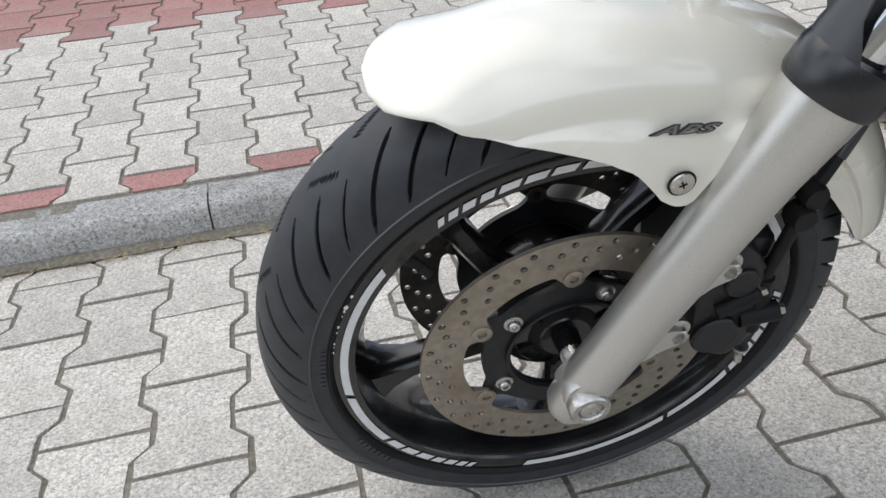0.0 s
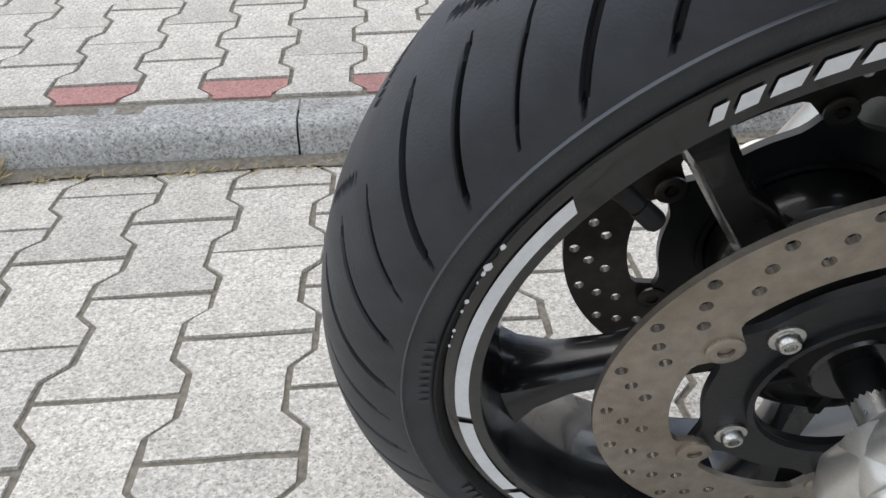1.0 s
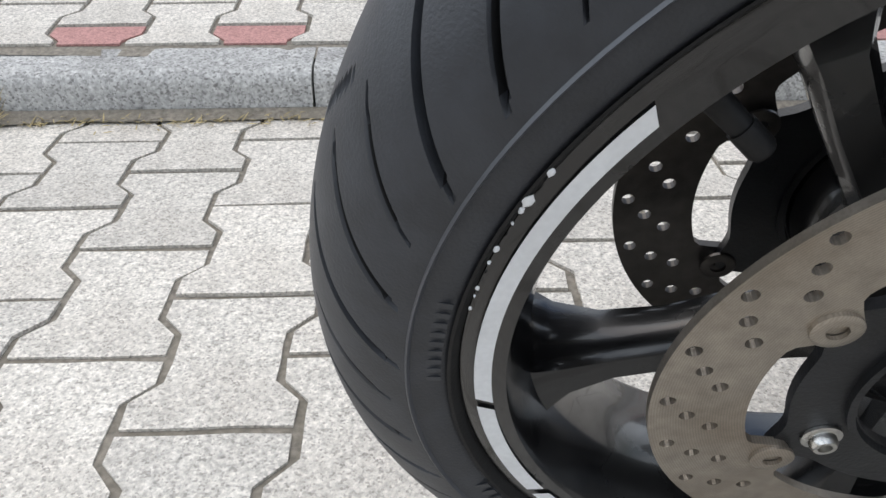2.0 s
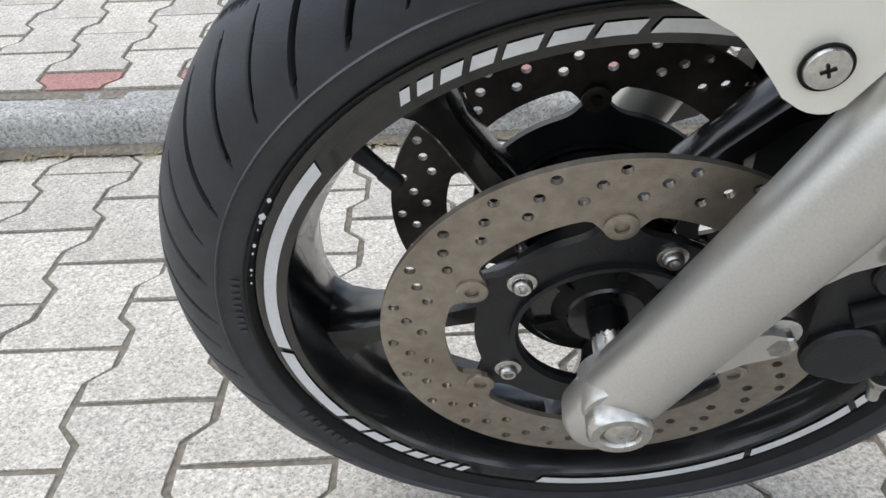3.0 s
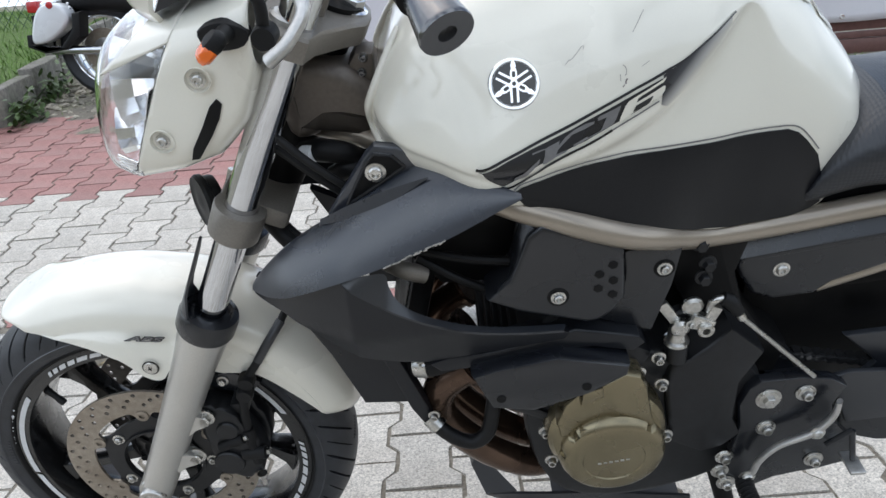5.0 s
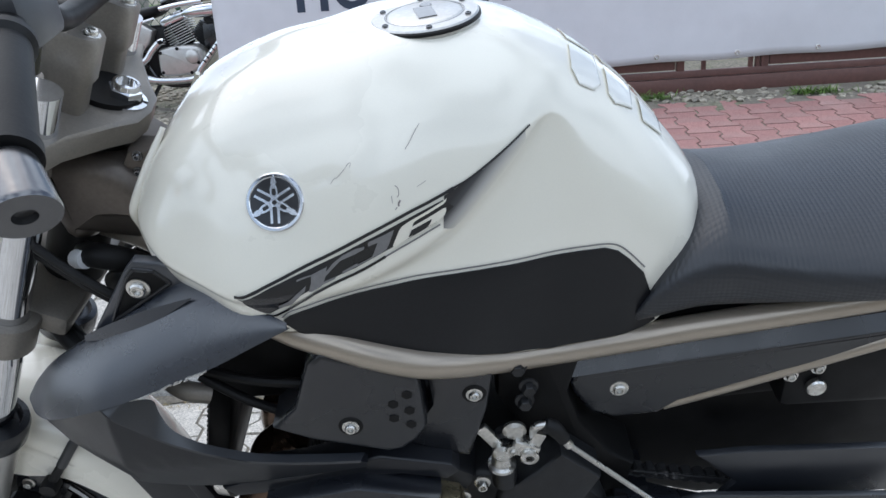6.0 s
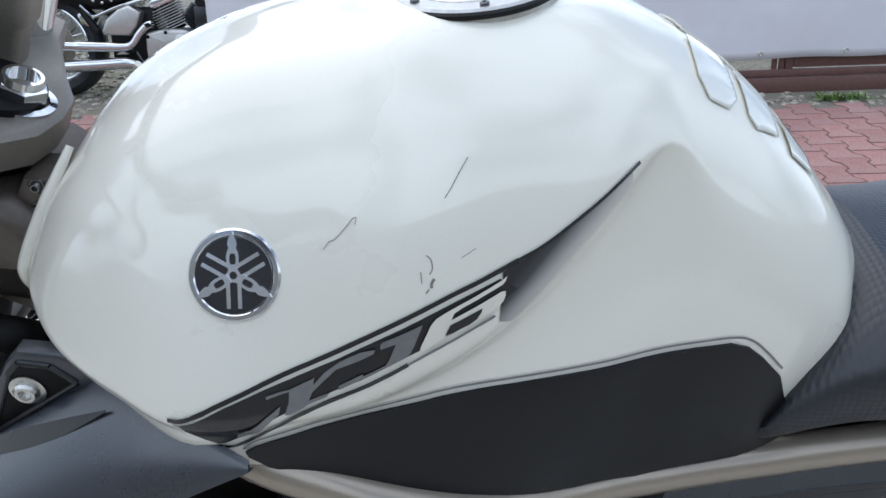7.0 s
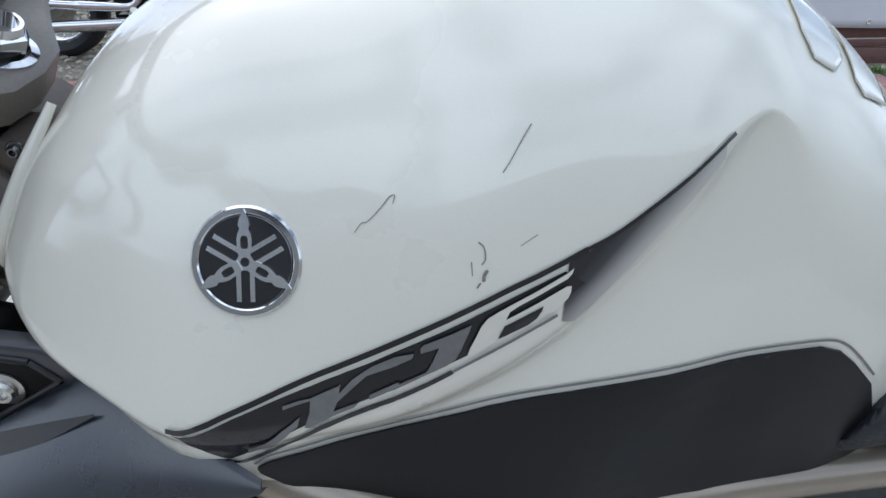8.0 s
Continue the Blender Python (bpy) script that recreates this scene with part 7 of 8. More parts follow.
block(bm, (-0.016, -0.009, -0.010), (0.016, 0.009, 0.010), 0.003, Matrix.Translation((0.7885, -0.163, 0.5955)) @ pose(0, 0, 0, 0, 24, 0))
block(bm, (-0.007, -0.007, -0.014), (0.007, 0.007, 0.014), 0.002, Matrix.Translation((0.8010, -0.163, 0.6070)) @ pose(0, 0, 0, 0, 24, 0))
lathe(bm, [(0.0045, 0.0), (0.0105, 0.0), (0.0105, 0.005), (0.0085, 0.0065), (0.0050, 0.0065), (0.0045, 0.004)], 24, across(0.7930, -0.171, 0.5890))
tube(bm, [(0.798, -0.163, 0.610), (0.799, -0.165, 0.624), (0.804, -0.167, 0.631), (0.8156, -0.168, 0.633)], 0.0048, 12)
lathe(bm, [(0.0, 0.0), (0.0135, 0.0), (0.0135, 0.004), (0.0095, 0.007), (0.0, 0.007)], 22, across(0.7775, -0.158, 0.6180))
bolt(bm, across(0.7740, -0.172, 0.5990), 0.0042, 0.005, "socket")
mpart("shift_arm", bm, STEEL, engine, "zinc plated shift arm")
bm = BM()
tube(bm, [(0.810, -0.169, 0.6345), (0.821, -0.170, 0.628), (0.832, -0.171, 0.611)], [0.0085, 0.0095, 0.0075], 14)
mpart("rod_boot", bm, SOFT, engine)
bm = BM()
tube(bm, [(0.831, -0.171, 0.612), (0.838, -0.171, 0.601)], 0.0055, 12)
tube(bm, [(0.834, -0.171, 0.6055), (0.945, -0.172, 0.4925)], 0.0032, 10)
mpart("shift_rod", bm, STEEL, engine, "slim steel shift rod")
for x, z, y in ((0.783, 0.702, -0.145), (0.795, 0.672, -0.145), (0.790, 0.655, -0.15)):
    bm = BM()
    bolt(bm, across(x, y, z), 0.0075, 0.012)
    mpart("bracket_bolt", bm, BLOCK, engine)
bm = BM()
plate(bm, [(0.765, 0.72), (0.81, 0.72), (0.86, 0.69), (0.845, 0.63), (0.86, 0.58), (0.90, 0.52), (0.93, 0.50), (0.92, 0.45), (0.88, 0.45), (0.80, 0.55), (0.76, 0.63)], -0.118, 0.118, 0.010)
mpart("rear_engine_mount", bm, DARK, engine)

# exhaust headers and clamps
for y in (-0.125, -0.045, 0.045, 0.125):
    bm = BM()
    tube(bm, [(0.500, y, 0.520), (0.458, y, 0.487), (0.447, y * 0.99, 0.446), (0.458, y * 0.97, 0.408), (0.492, y * 0.92, 0.357), (0.535, y * 0.85, 0.310), (0.585, y * 0.75, 0.276), (0.66, y * 0.5, 0.258), (0.75, y * 0.4, 0.258)], [0.024, 0.024, 0.0235, 0.023, 0.023, 0.023, 0.022, 0.020, 0.020], 20)
    head = mpart("exhaust_header", bm, PIPE, label="heat-browned steel exhaust header")
    bm = BM()
    lathe(bm, [(0.0, 0.0), (0.030, 0.0), (0.030, 0.008), (0.022, 0.010), (0.0, 0.010)], 22, along((0.498, y, 0.519), (0.465, y, 0.495)))
    mpart("header_flange", bm, PIPE, head)
bm = BM()
tube(bm, [(0.575, -0.02, 0.276), (0.70, -0.01, 0.262), (0.83, 0.0, 0.262)], [0.045, 0.055, 0.055], 24)
mpart("exhaust_collector", bm, PIPE)
# coolant hose with clamps
bm = BM()
tube(bm, [(0.400, -0.110, 0.530), (0.425, -0.140, 0.540), (0.445, -0.150, 0.545), (0.480, -0.150, 0.555)], 0.015, 16)
tube(bm, [(0.415, -0.120, 0.470), (0.440, -0.155, 0.447), (0.465, -0.165, 0.425), (0.492, -0.168, 0.414), (0.513, -0.165, 0.428), (0.523, -0.155, 0.465), (0.530, -0.14, 0.51)], 0.0105, 16)
mpart("coolant_hose", bm, SOFT, label="black coolant hose")
for a, b, r in (((0.428, -0.142, 0.541), (0.446, -0.150, 0.546), 0.0172), ((0.436, -0.152, 0.452), (0.448, -0.160, 0.440), 0.0130)):
    bm = BM()
    tube(bm, [a, b], r, 20)
    bolt(bm, across(a[0] + 0.006, a[1] - r * 0.6, a[2] + r * 0.9), 0.0055, 0.008, "socket")
    mpart("hose_clamp", bm, STEEL, label="steel hose clamp")

# belly pan: a pointed nose, a post up to the headers and two low side walls
pan_top = [(0.5056, 0.044, 0.142), (0.553, 0.046, 0.1415), (0.609, 0.050, 0.140), (0.710, 0.060, 0.143), (0.835, 0.095, 0.165)]
pan_low = [(0.5060, 0.041, 0.138), (0.532, 0.041, 0.124), (0.596, 0.044, 0.100), (0.724, 0.054, 0.092), (0.835, 0.088, 0.100)]
for sgn in (-1, 1):
    bm = BM()
    rings = []
    for (x0, y0, z0), (x1, y1, z1) in zip(pan_top, pan_low):
        rings.append([Vector((x0, sgn * y0, z0)), Vector((x0, sgn * (y0 - 0.004), z0 + 0.0015)), Vector((x1, sgn * (y1 - 0.006), z1 + 0.004)), Vector((x1, sgn * y1, z1))])
    loft(bm, [list(r) for r in zip(*(spline(c, 3) for c in zip(*rings)))])
    mpart("belly_pan", bm, PLASTIC, label="black plastic belly pan", smooth=25)
# nose between the walls
bm = BM()
tip, crest = Vector((0.4836, 0.0, 0.141)), Vector((0.4930, 0.0, 0.192))
tip.y, crest.y = 0.0235, 0.006
for sgn in (-1, 1):
    corner, back = Vector((0.5056, 0.044 * sgn, 0.142)), Vector((0.553, 0.044 * sgn, 0.143))
    quad = [tip, corner, back, crest]
    inside = [p + Vector((0.005, 0, 0.004)) for p in quad]
    loft(bm, [quad, inside])
bmesh.ops.recalc_face_normals(bm, faces=bm.faces)
mpart("pan_nose", bm, PLASTIC, smooth=15)
bm = BM()
loft(bm, [[Vector((0.4836, 0.0235, 0.141)), Vector((0.4930, 0.004, 0.190)), Vector((0.505, 0.010, 0.192)), Vector((0.500, 0.030, 0.145))], [Vector((0.4770, 0.0235, 0.213)), Vector((0.4900, 0.001, 0.223)), Vector((0.505, 0.008, 0.223)), Vector((0.495, 0.030, 0.213))], [Vector((0.4841, 0.0235, 0.232)), Vector((0.492, 0.001, 0.245)), Vector((0.507, 0.008, 0.245)), Vector((0.500, 0.030, 0.236))]])
mpart("pan_post", bm, PLASTIC, smooth=15)
bm = BM()
loft(bm, [[Vector((x, y, z)) for y in (-w, 0, w)] + [Vector((x, y, z - 0.004)) for y in (w, 0, -w)] for x, w, z in ((0.62, 0.043, 0.110), (0.70, 0.050, 0.104), (0.77, 0.064, 0.104), (0.835, 0.084, 0.108))])
mpart("pan_floor", bm, PLASTIC)

# foot-rest bracket, bolts, lever, stand
bm = BM()
plate(bm, [(0.866, 0.470), (0.880, 0.482), (0.936, 0.484), (0.975, 0.478), (0.998, 0.462), (0.984, 0.430), (0.992, 0.395), (1.03, 0.352), (1.035, 0.312), (0.985, 0.300), (0.925, 0.286), (0.880, 0.262), (0.850, 0.300), (0.862, 0.400), (0.856, 0.440)], -0.166, -0.150, 0.004)
hang = mpart("foot_rest_bracket", bm, SATIN, label="black foot rest bracket with steel bolts")
for x, z, r in ((0.893, 0.452, 0.012), (0.942, 0.458, 0.0095), (0.897, 0.396, 0.0095), (0.976, 0.322, 0.0095), (0.846, 0.342, 0.009), (0.843, 0.312, 0.009), (0.855, 0.285, 0.0095)):
    bm = BM()
    lathe(bm, [(0.0, 0.0), (r * 1.45, 0.0), (r * 1.45, 0.0016), (0.0, 0.0016)], 24, across(x, -0.1665, z))
    bolt(bm, across(x, -0.168, z), r * 0.78, 0.010, "hex" if r > 0.011 else "socket")
    mpart("bracket_bolt", bm, STEEL, hang, "bright steel bolt")
bm = BM()
tube(bm, [(0.881, -0.188, 0.329), (0.888, -0.189, 0.356), (0.910, -0.190, 0.384), (0.952, -0.190, 0.405), (0.974, -0.189, 0.432), (0.978, -0.188, 0.459)], [0.0085, 0.0085, 0.0085, 0.010, 0.009, 0.007], 14, flat=0.55)
lev = mpart("gear_lever", bm, ALU, hang, "bare aluminium gear lever")
bm = BM()
bolt(bm, across(0.955, -0.194, 0.408), 0.0075, 0.006, "socket")
mpart("lever_bolt", bm, STEEL, lev)
bm = BM()
bolt(bm, across(0.872, -0.192, 0.326), 0.008, 0.007, "socket")
mpart("lever_bolt", bm, STEEL, lev)
bm = BM()
tube(bm, [(0.868, -0.190, 0.318), (0.872, -0.235, 0.312)], 0.0115, 16)
for k in range(6):
    lathe(bm, [(0.0115, 0.0), (0.0130, 0.001), (0.0130, 0.003), (0.0115, 0.004)], 16, along((0.868, -0.196 - 0.006 * k, 0.3175 - 0.0008 * k), (0.872, -0.235, 0.312)))
mpart("lever_rubber", bm, SOFT, lev)
bm = BM()
block(bm, (-0.010, -0.02, -0.0028), (0.012, 0.02, 0.0028), 0.002, Matrix.Translation((1.014, -0.195, 0.3420)))
mpart("foot_rest", bm, ALU, hang, "bare aluminium folding foot rest")
for a, b in (((1.004, -0.192, 0.404), (1.016, -0.192, 0.346)), ((0.972, -0.192, 0.380), (1.004, -0.192, 0.406))):
    bm = BM()
    tube(bm, [a, b], 0.0042, 10)
    mpart("foot_rest_bar", bm, SATIN, hang)
bm = BM()
tube(bm, [(0.850, -0.120, 0.290), (0.870, -0.165, 0.200), (0.885, -0.222, 0.095), (0.892, -0.262, 0.046)], [0.015, 0.014, 0.0135, 0.013], 16)
stand = mpart("side_stand", bm, DARK, label="black side stand lowered to the ground")
bm = BM()
block(bm, (-0.026, -0.030, -0.004), (0.030, 0.024, 0.004), 0.002, Matrix.Translation((0.895, -0.270, 0.078)) @ pose(0, 0, 0, -BIKE_LEAN))
mpart("stand_foot", bm, DARK, stand)

# swing arm, chain, shock, guards
bm = BM()
plate(bm, [(0.885, 0.60), (0.96, 0.62), (1.32, 0.60), (1.32, 0.36), (1.04, 0.35), (0.885, 0.40)], -0.050, 0.050, 0.012)
mpart("tyre_hugger", bm, DARK, label="dark mudguard in front of the rear wheel")
bm = BM()
for sgn in (-1, 1):
    rings = [[Vector((x, sgn * (y + a * 0.014), z + b * h)) for a, b in ((1, 1), (-1, 1), (-1, -1), (1, -1))] for x, y, z, h in ((0.905, 0.105, 0.425, 0.030), (0.98, 0.115, 0.390, 0.044), (1.08, 0.122, 0.362, 0.044), (1.28, 0.125, 0.335, 0.030))]
    loft(bm, rings)
loft(bm, [[Vector((x, y, z)) for x, z in ((0.88, 0.45), (0.95, 0.45), (0.95, 0.38), (0.88, 0.38))] for y in (-0.11, 0.11)])
arm = mpart("swing_arm", bm, SATIN, label="black box-section swing arm")
bm = BM()
plate(bm, [(0.985, 0.462), (1.010, 0.470), (1.27, 0.452), (1.27, 0.385), (1.02, 0.372)], -0.148, -0.140, 0.003)
mpart("swing_arm_cover", bm, PLASTIC, arm)
bm = BM()
plate(bm, [(1.005, 0.5086), (1.069, 0.512), (1.27, 0.505), (1.27, 0.425), (1.036, 0.423), (1.059, 0.456)], -0.118, -0.108, 0.004)
mpart("chain_guard", bm, PLASTIC, arm, "black chain guard")
for k in range(17):
    bm = BM()
    x = 0.905 + 0.0159 * k
    z = 0.475 - 0.215 * (x - 0.92)
    lathe(bm, [(0.0, 0.009), (0.0040, 0.009), (0.0042, 0.0075), (0.0082, 0.007), (0.0082, -0.007), (0.0, -0.007)], 12, across(x, -0.100, z))
    block(bm, (-0.009, -0.0085, -0.0045), (0.009, -0.0065, 0.0045), 0.001, Matrix.Translation((x, -0.100, z)) @ pose(0, 0, 0, 0, 9.6, 0))
    mpart("chain_link", bm, GUNMETAL, arm)
bm = BM()
m = along((1.02, 0.02, 0.47), (0.985, 0.02, 0.66))
for k in range(7):
    lathe(bm, [(0.026, 0.0), (0.031, 0.004), (0.031, 0.009), (0.026, 0.013)], 20, m @ Matrix.Translation((0, 0, 0.02 + 0.022 * k)))
lathe(bm, [(0.0, 0.0), (0.02, 0.0), (0.02, 0.19), (0.0, 0.19)], 20, m)
mpart("rear_shock", bm, DARK, label="black rear shock absorber")
bm = BM()
plate(bm, [(0.93, 0.60), (0.99, 0.585), (1.10, 0.62), (1.27, 0.68), (1.27, 0.56), (1.05, 0.545), (0.95, 0.545)], -0.06, 0.06, 0.012)
block(bm, (1.10, -0.10, 0.565), (1.27, 0.10, 0.66), 0.012)
mpart("inner_mudguard", bm, DARK)
for x, z in ((1.105, 0.622), (1.135, 0.632)):
    bm = BM()
    bolt(bm, across(x, -0.102, z), 0.006, 0.006, "socket")
    mpart("guard_screw", bm, STEEL)
bm = BM()
lathe(bm, [(0.0, 0.0), (0.0115, 0.0), (0.0115, 0.006), (0.0095, 0.008), (0.0, 0.008)], 24, across(1.135, -0.104, 0.606))
mpart("helmet_lock", bm, STEEL)

# side cover under the seat rail
for sgn in (-1, 1):
    bm = BM()
    plate(bm, [(0.8457, 0.640), (0.850, 0.650), (0.860, 0.654), (0.95, 0.664), (1.077, 0.679), (1.27, 0.702), (1.27, 0.690), (1.087, 0.637), (0.974, 0.599), (0.9526, 0.582), (0.90, 0.578), (0.8705, 0.590), (0.852, 0.620)], 0.113 * sgn, 0.080 * sgn, 0.007, segs=3)
    sc = mpart("side_cover", bm, SATIN, label="satin black side cover below the seat")
    bm = BM()
    rings = [[Vector((x, 0.1135 * sgn, z - 0.016)), Vector((x, 0.100 * sgn, z)), Vector((x, 0.086 * sgn, z - 0.004)), Vector((x, 0.096 * sgn, z - 0.018))] for x, z in ((0.848, 0.6655), (0.95, 0.679), (1.077, 0.694), (1.27, 0.717))]
    loft(bm, rings)
    mpart("cover_edge", bm, SATIN, sc)
    if sgn < 0:
        bm = BM()
        bolt(bm, across(0.903, -0.113, 0.628), 0.0075, 0.006, "socket")
        mpart("cover_screw", bm, STEEL, sc, "steel socket screw")

# seat
SEAT = [(0.912, 0.112, 0.706, 0.766), (0.920, 0.119, 0.706, 0.790), (0.936, 0.122, 0.707, 0.812), (0.956, 0.124, 0.712, 0.829), (0.985, 0.126, 0.719, 0.838), (1.02, 0.128, 0.722, 0.836), (1.06, 0.136, 0.728, 0.830), (1.13, 0.150, 0.737, 0.826), (1.20, 0.160, 0.746, 0.828), (1.28, 0.166, 0.756, 0.838)]
bm = BM()
rings = []
for x, hw, z0, z1 in SEAT:
    ring = []
    for k in range(32):
        a = 2 * math.pi * k / 32
        ca, sa = math.cos(a), math.sin(a)
        p = 2.7
        ring.append(Vector((x + (0.030 if sa > 0 else 0.0) * (z1 - z0 > 0.05) * abs(sa) * (1 if x < 1.0 else 0), math.copysign(abs(ca) ** (2 / p), ca) * hw * (1.0 if sa < 0.3 else 1 - 0.12 * (sa - 0.3)), (z0 + z1) / 2 + math.copysign(abs(sa) ** (2 / p), sa) * (z1 - z0) / 2)))
    rings.append(ring)
cols = [spline(c, 4) for c in zip(*rings)]
loft(bm, list(zip(*cols)))
mpart("seat", bm, VINYL, label="black embossed vinyl seat", smooth=60)
bm = BM()
block(bm, (0.93, -0.085, 0.68), (1.27, 0.085, 0.745), 0.012)
mpart("seat_base", bm, DARK)

# ---- the dark cruiser motorcycle standing on the gravel behind ----
CRUISER_Y = 3.95
cruiser = thing("cruiser_motorcycle", "black cruiser motorcycle with chrome exhaust pipes and white pannier", "motorcycle", m=pose(-1.865, CRUISER_Y, up_z(-1.865, CRUISER_Y) - 0.01))
CR_BASE = pose(-1.865, CRUISER_Y, up_z(-1.865, CRUISER_Y) - 0.01).inverted()
cruiser.matrix_world = pose(-1.805, CRUISER_Y, up_z(-1.805, CRUISER_Y) - 0.01)
PANNIER = surf("white_pannier_paint", (0.72, 0.73, 0.75), 0.25, var=0.02, scale=200, coat=0.8, stain=(0.6, 0.6, 0.6), stain_amount=0.2, stain_scale=8)
BLACK_PAINT = surf("gloss_black_paint", (0.008, 0.008, 0.010), 0.18, var=0.1, scale=60, coat=0.8, stain=(0.02, 0.02, 0.022), stain_amount=0.2, stain_scale=8)


def cpart(name, bm, material, parent=None, label="", smooth=35):
    bmesh.ops.transform(bm, matrix=CR_BASE, verts=bm.verts)
    return part(name, bm, material, parent or cruiser, label, smooth)


def cy(x, z, dy=0.0):
    return across(x, CRUISER_Y + dy, z)


bm = BM()
lathe(bm, [(0.215, 0.058), (0.235, 0.072), (0.262, 0.076), (0.286, 0.060), (0.300, 0.030), (0.303, 0.0), (0.300, -0.030), (0.286, -0.060), (0.262, -0.076), (0.235, -0.072), (0.215, -0.058)], 72, cy(-1.865, 0.663))
cwheel = cpart("rear_tyre", bm, RUBBER, label="wide black rear tyre")
bm = BM()
lathe(bm, [(0.222, 0.060), (0.214, 0.064), (0.204, 0.056), (0.196, 0.030), (0.192, 0.0), (0.196, -0.030), (0.204, -0.056), (0.214, -0.064), (0.222, -0.060)], 64, cy(-1.865, 0.663))
cpart("rim", bm, CHROME, cwheel, "chrome wheel rim")
bm = BM()
lathe(bm, [(0.0, 0.085), (0.03, 0.085), (0.045, 0.070), (0.075, 0.060), (0.078, 0.0), (0.075, -0.06), (0.0, -0.085)], 32, cy(-1.865, 0.663))
cpart("hub", bm, ALU, cwheel)
for k in range(20):
    a = radians(18 * k)
    b2 = a + radians(14 if k % 2 else -14)
    bm = BM()
    tube(bm, [(-1.865 + 0.07 * math.cos(b2), CRUISER_Y + (0.04 if k % 2 else -0.04), 0.663 + 0.07 * math.sin(b2)), (-1.865 + 0.197 * math.cos(a), CRUISER_Y, 0.663 + 0.197 * math.sin(a))], 0.003, 6)
    cpart("wire_spoke", bm, CHROME, cwheel)
bm = BM()
lathe(bm, [(0.135, 0.004), (0.135, -0.004), (0.075, -0.004), (0.075, 0.004)], 40, cy(-1.865, 0.663, -0.055), closed_profile=True)
cpart("brake_ring", bm, DISC, cwheel)
# fender over the wheel
bm = BM()
rings = []
for k in range(19):
    a = radians(188 - 150 * k / 18)
    ring = []
    for q in range(9):
        s = -1 + 2 * q / 8
        r = 0.345 - 0.050 * abs(s) ** 2.6
        ring.append(Vector((-1.865 + r * math.cos(a), CRUISER_Y + 0.105 * s, 0.675 + r * math.sin(a))))
    ring += [p + Vector((-0.004 * math.cos(a), 0, -0.004 * math.sin(a))) for p in reversed(ring)]
    rings.append(ring)
loft(bm, rings)
cpart("rear_fender", bm, BLACK_PAINT, label="gloss black rear fender")
# pannier with dark lower shell
bm = BM()
plate(bm, smooth_outline([(-2.230, 0.744), (-2.205, 0.860), (-2.150, 0.945), (-2.070, 0.965), (-2.000, 0.935), (-1.985, 0.860), (-2.050, 0.790), (-2.150, 0.738)], 4), CRUISER_Y - 0.235, CRUISER_Y - 0.115, 0.022, segs=3)
pannier = cpart("pannier", bm, PANNIER, label="white hard pannier")
bm = BM()
plate(bm, [(-2.262, 0.790), (-2.240, 0.735), (-2.165, 0.695), (-2.060, 0.712), (-1.975, 0.800), (-1.955, 0.900), (-1.900, 0.905), (-1.930, 0.76), (-2.03, 0.69), (-2.17, 0.675), (-2.27, 0.72)], CRUISER_Y - 0.228, CRUISER_Y - 0.110, 0.010)
cpart("lower_shell", bm, SOFT, pannier)
# leather-look black bag and seat
bm = BM()
rings = []
for x, hw, z0, z1 in ((-2.06, 0.10, 0.93, 1.03), (-1.95, 0.125, 0.90, 1.06), (-1.80, 0.135, 0.885, 1.05), (-1.66, 0.14, 0.870, 1.02), (-1.55, 0.15, 0.852, 0.985), (-1.40, 0.15, 0.880, 0.965), (-1.29, 0.12, 0.910, 0.975), (-1.235, 0.07, 0.935, 0.985)):
    rings.append([Vector((x, CRUISER_Y + math.copysign(abs(math.cos(a)) ** 0.7, math.cos(a)) * hw, (z0 + z1) / 2 + math.copysign(abs(math.sin(a)) ** 0.7, math.sin(a)) * (z1 - z0) / 2)) for a in (2 * math.pi * k / 24 for k in range(24))])
cols = [spline(c, 3) for c in zip(*rings)]
loft(bm, list(zip(*cols)))
cseat = cpart("seat", bm, SOFT, label="black studded seat", smooth=60)
for x, z in ((-1.535, 0.905), (-1.485, 0.893), (-1.60, 0.93), (-1.43, 0.905), (-2.00, 0.955), (-1.995, 0.93)):
    bm = BM()
    lathe(bm, [(0.0, 0.006), (0.006, 0.004), (0.009, 0.0), (0.0, 0.0)], 12, across(x, CRUISER_Y - 0.152, z))
    cpart("stud", bm, CHROME, cseat)
bm = BM()
tube(bm, [(-1.61, CRUISER_Y - 0.160, 0.882), (-1.565, CRUISER_Y - 0.165, 0.840), (-1.535, CRUISER_Y - 0.165, 0.820), (-1.47, CRUISER_Y - 0.165, 0.842), (-1.38, CRUISER_Y - 0.160, 0.873), (-1.26, CRUISER_Y - 0.135, 0.905)], 0.0085, 10)
cpart("seat_trim", bm, CHROME, cseat, "chrome trim under the seat")
# tail lamp
bm = BM()
block(bm, (-2.262, CRUISER_Y - 0.16, 0.915), (-2.190, CRUISER_Y - 0.06, 0.985), 0.014)
cpart("tail_lamp", bm, RED_LENS, label="red tail lamp")
bm = BM()
tube(bm, [(-2.19, CRUISER_Y - 0.11, 0.95), (-2.13, CRUISER_Y - 0.10, 0.965), (-2.05, CRUISER_Y - 0.06, 0.985)], 0.022, 14)
cpart("lamp_stalk", bm, CHROME, label="chrome lamp stalk")
bm = BM()
block(bm, (-2.275, CRUISER_Y - 0.10, 0.70), (-2.255, CRUISER_Y + 0.10, 0.90), 0.004)
cpart("number_plate_holder", bm, SOFT)
bm = BM()
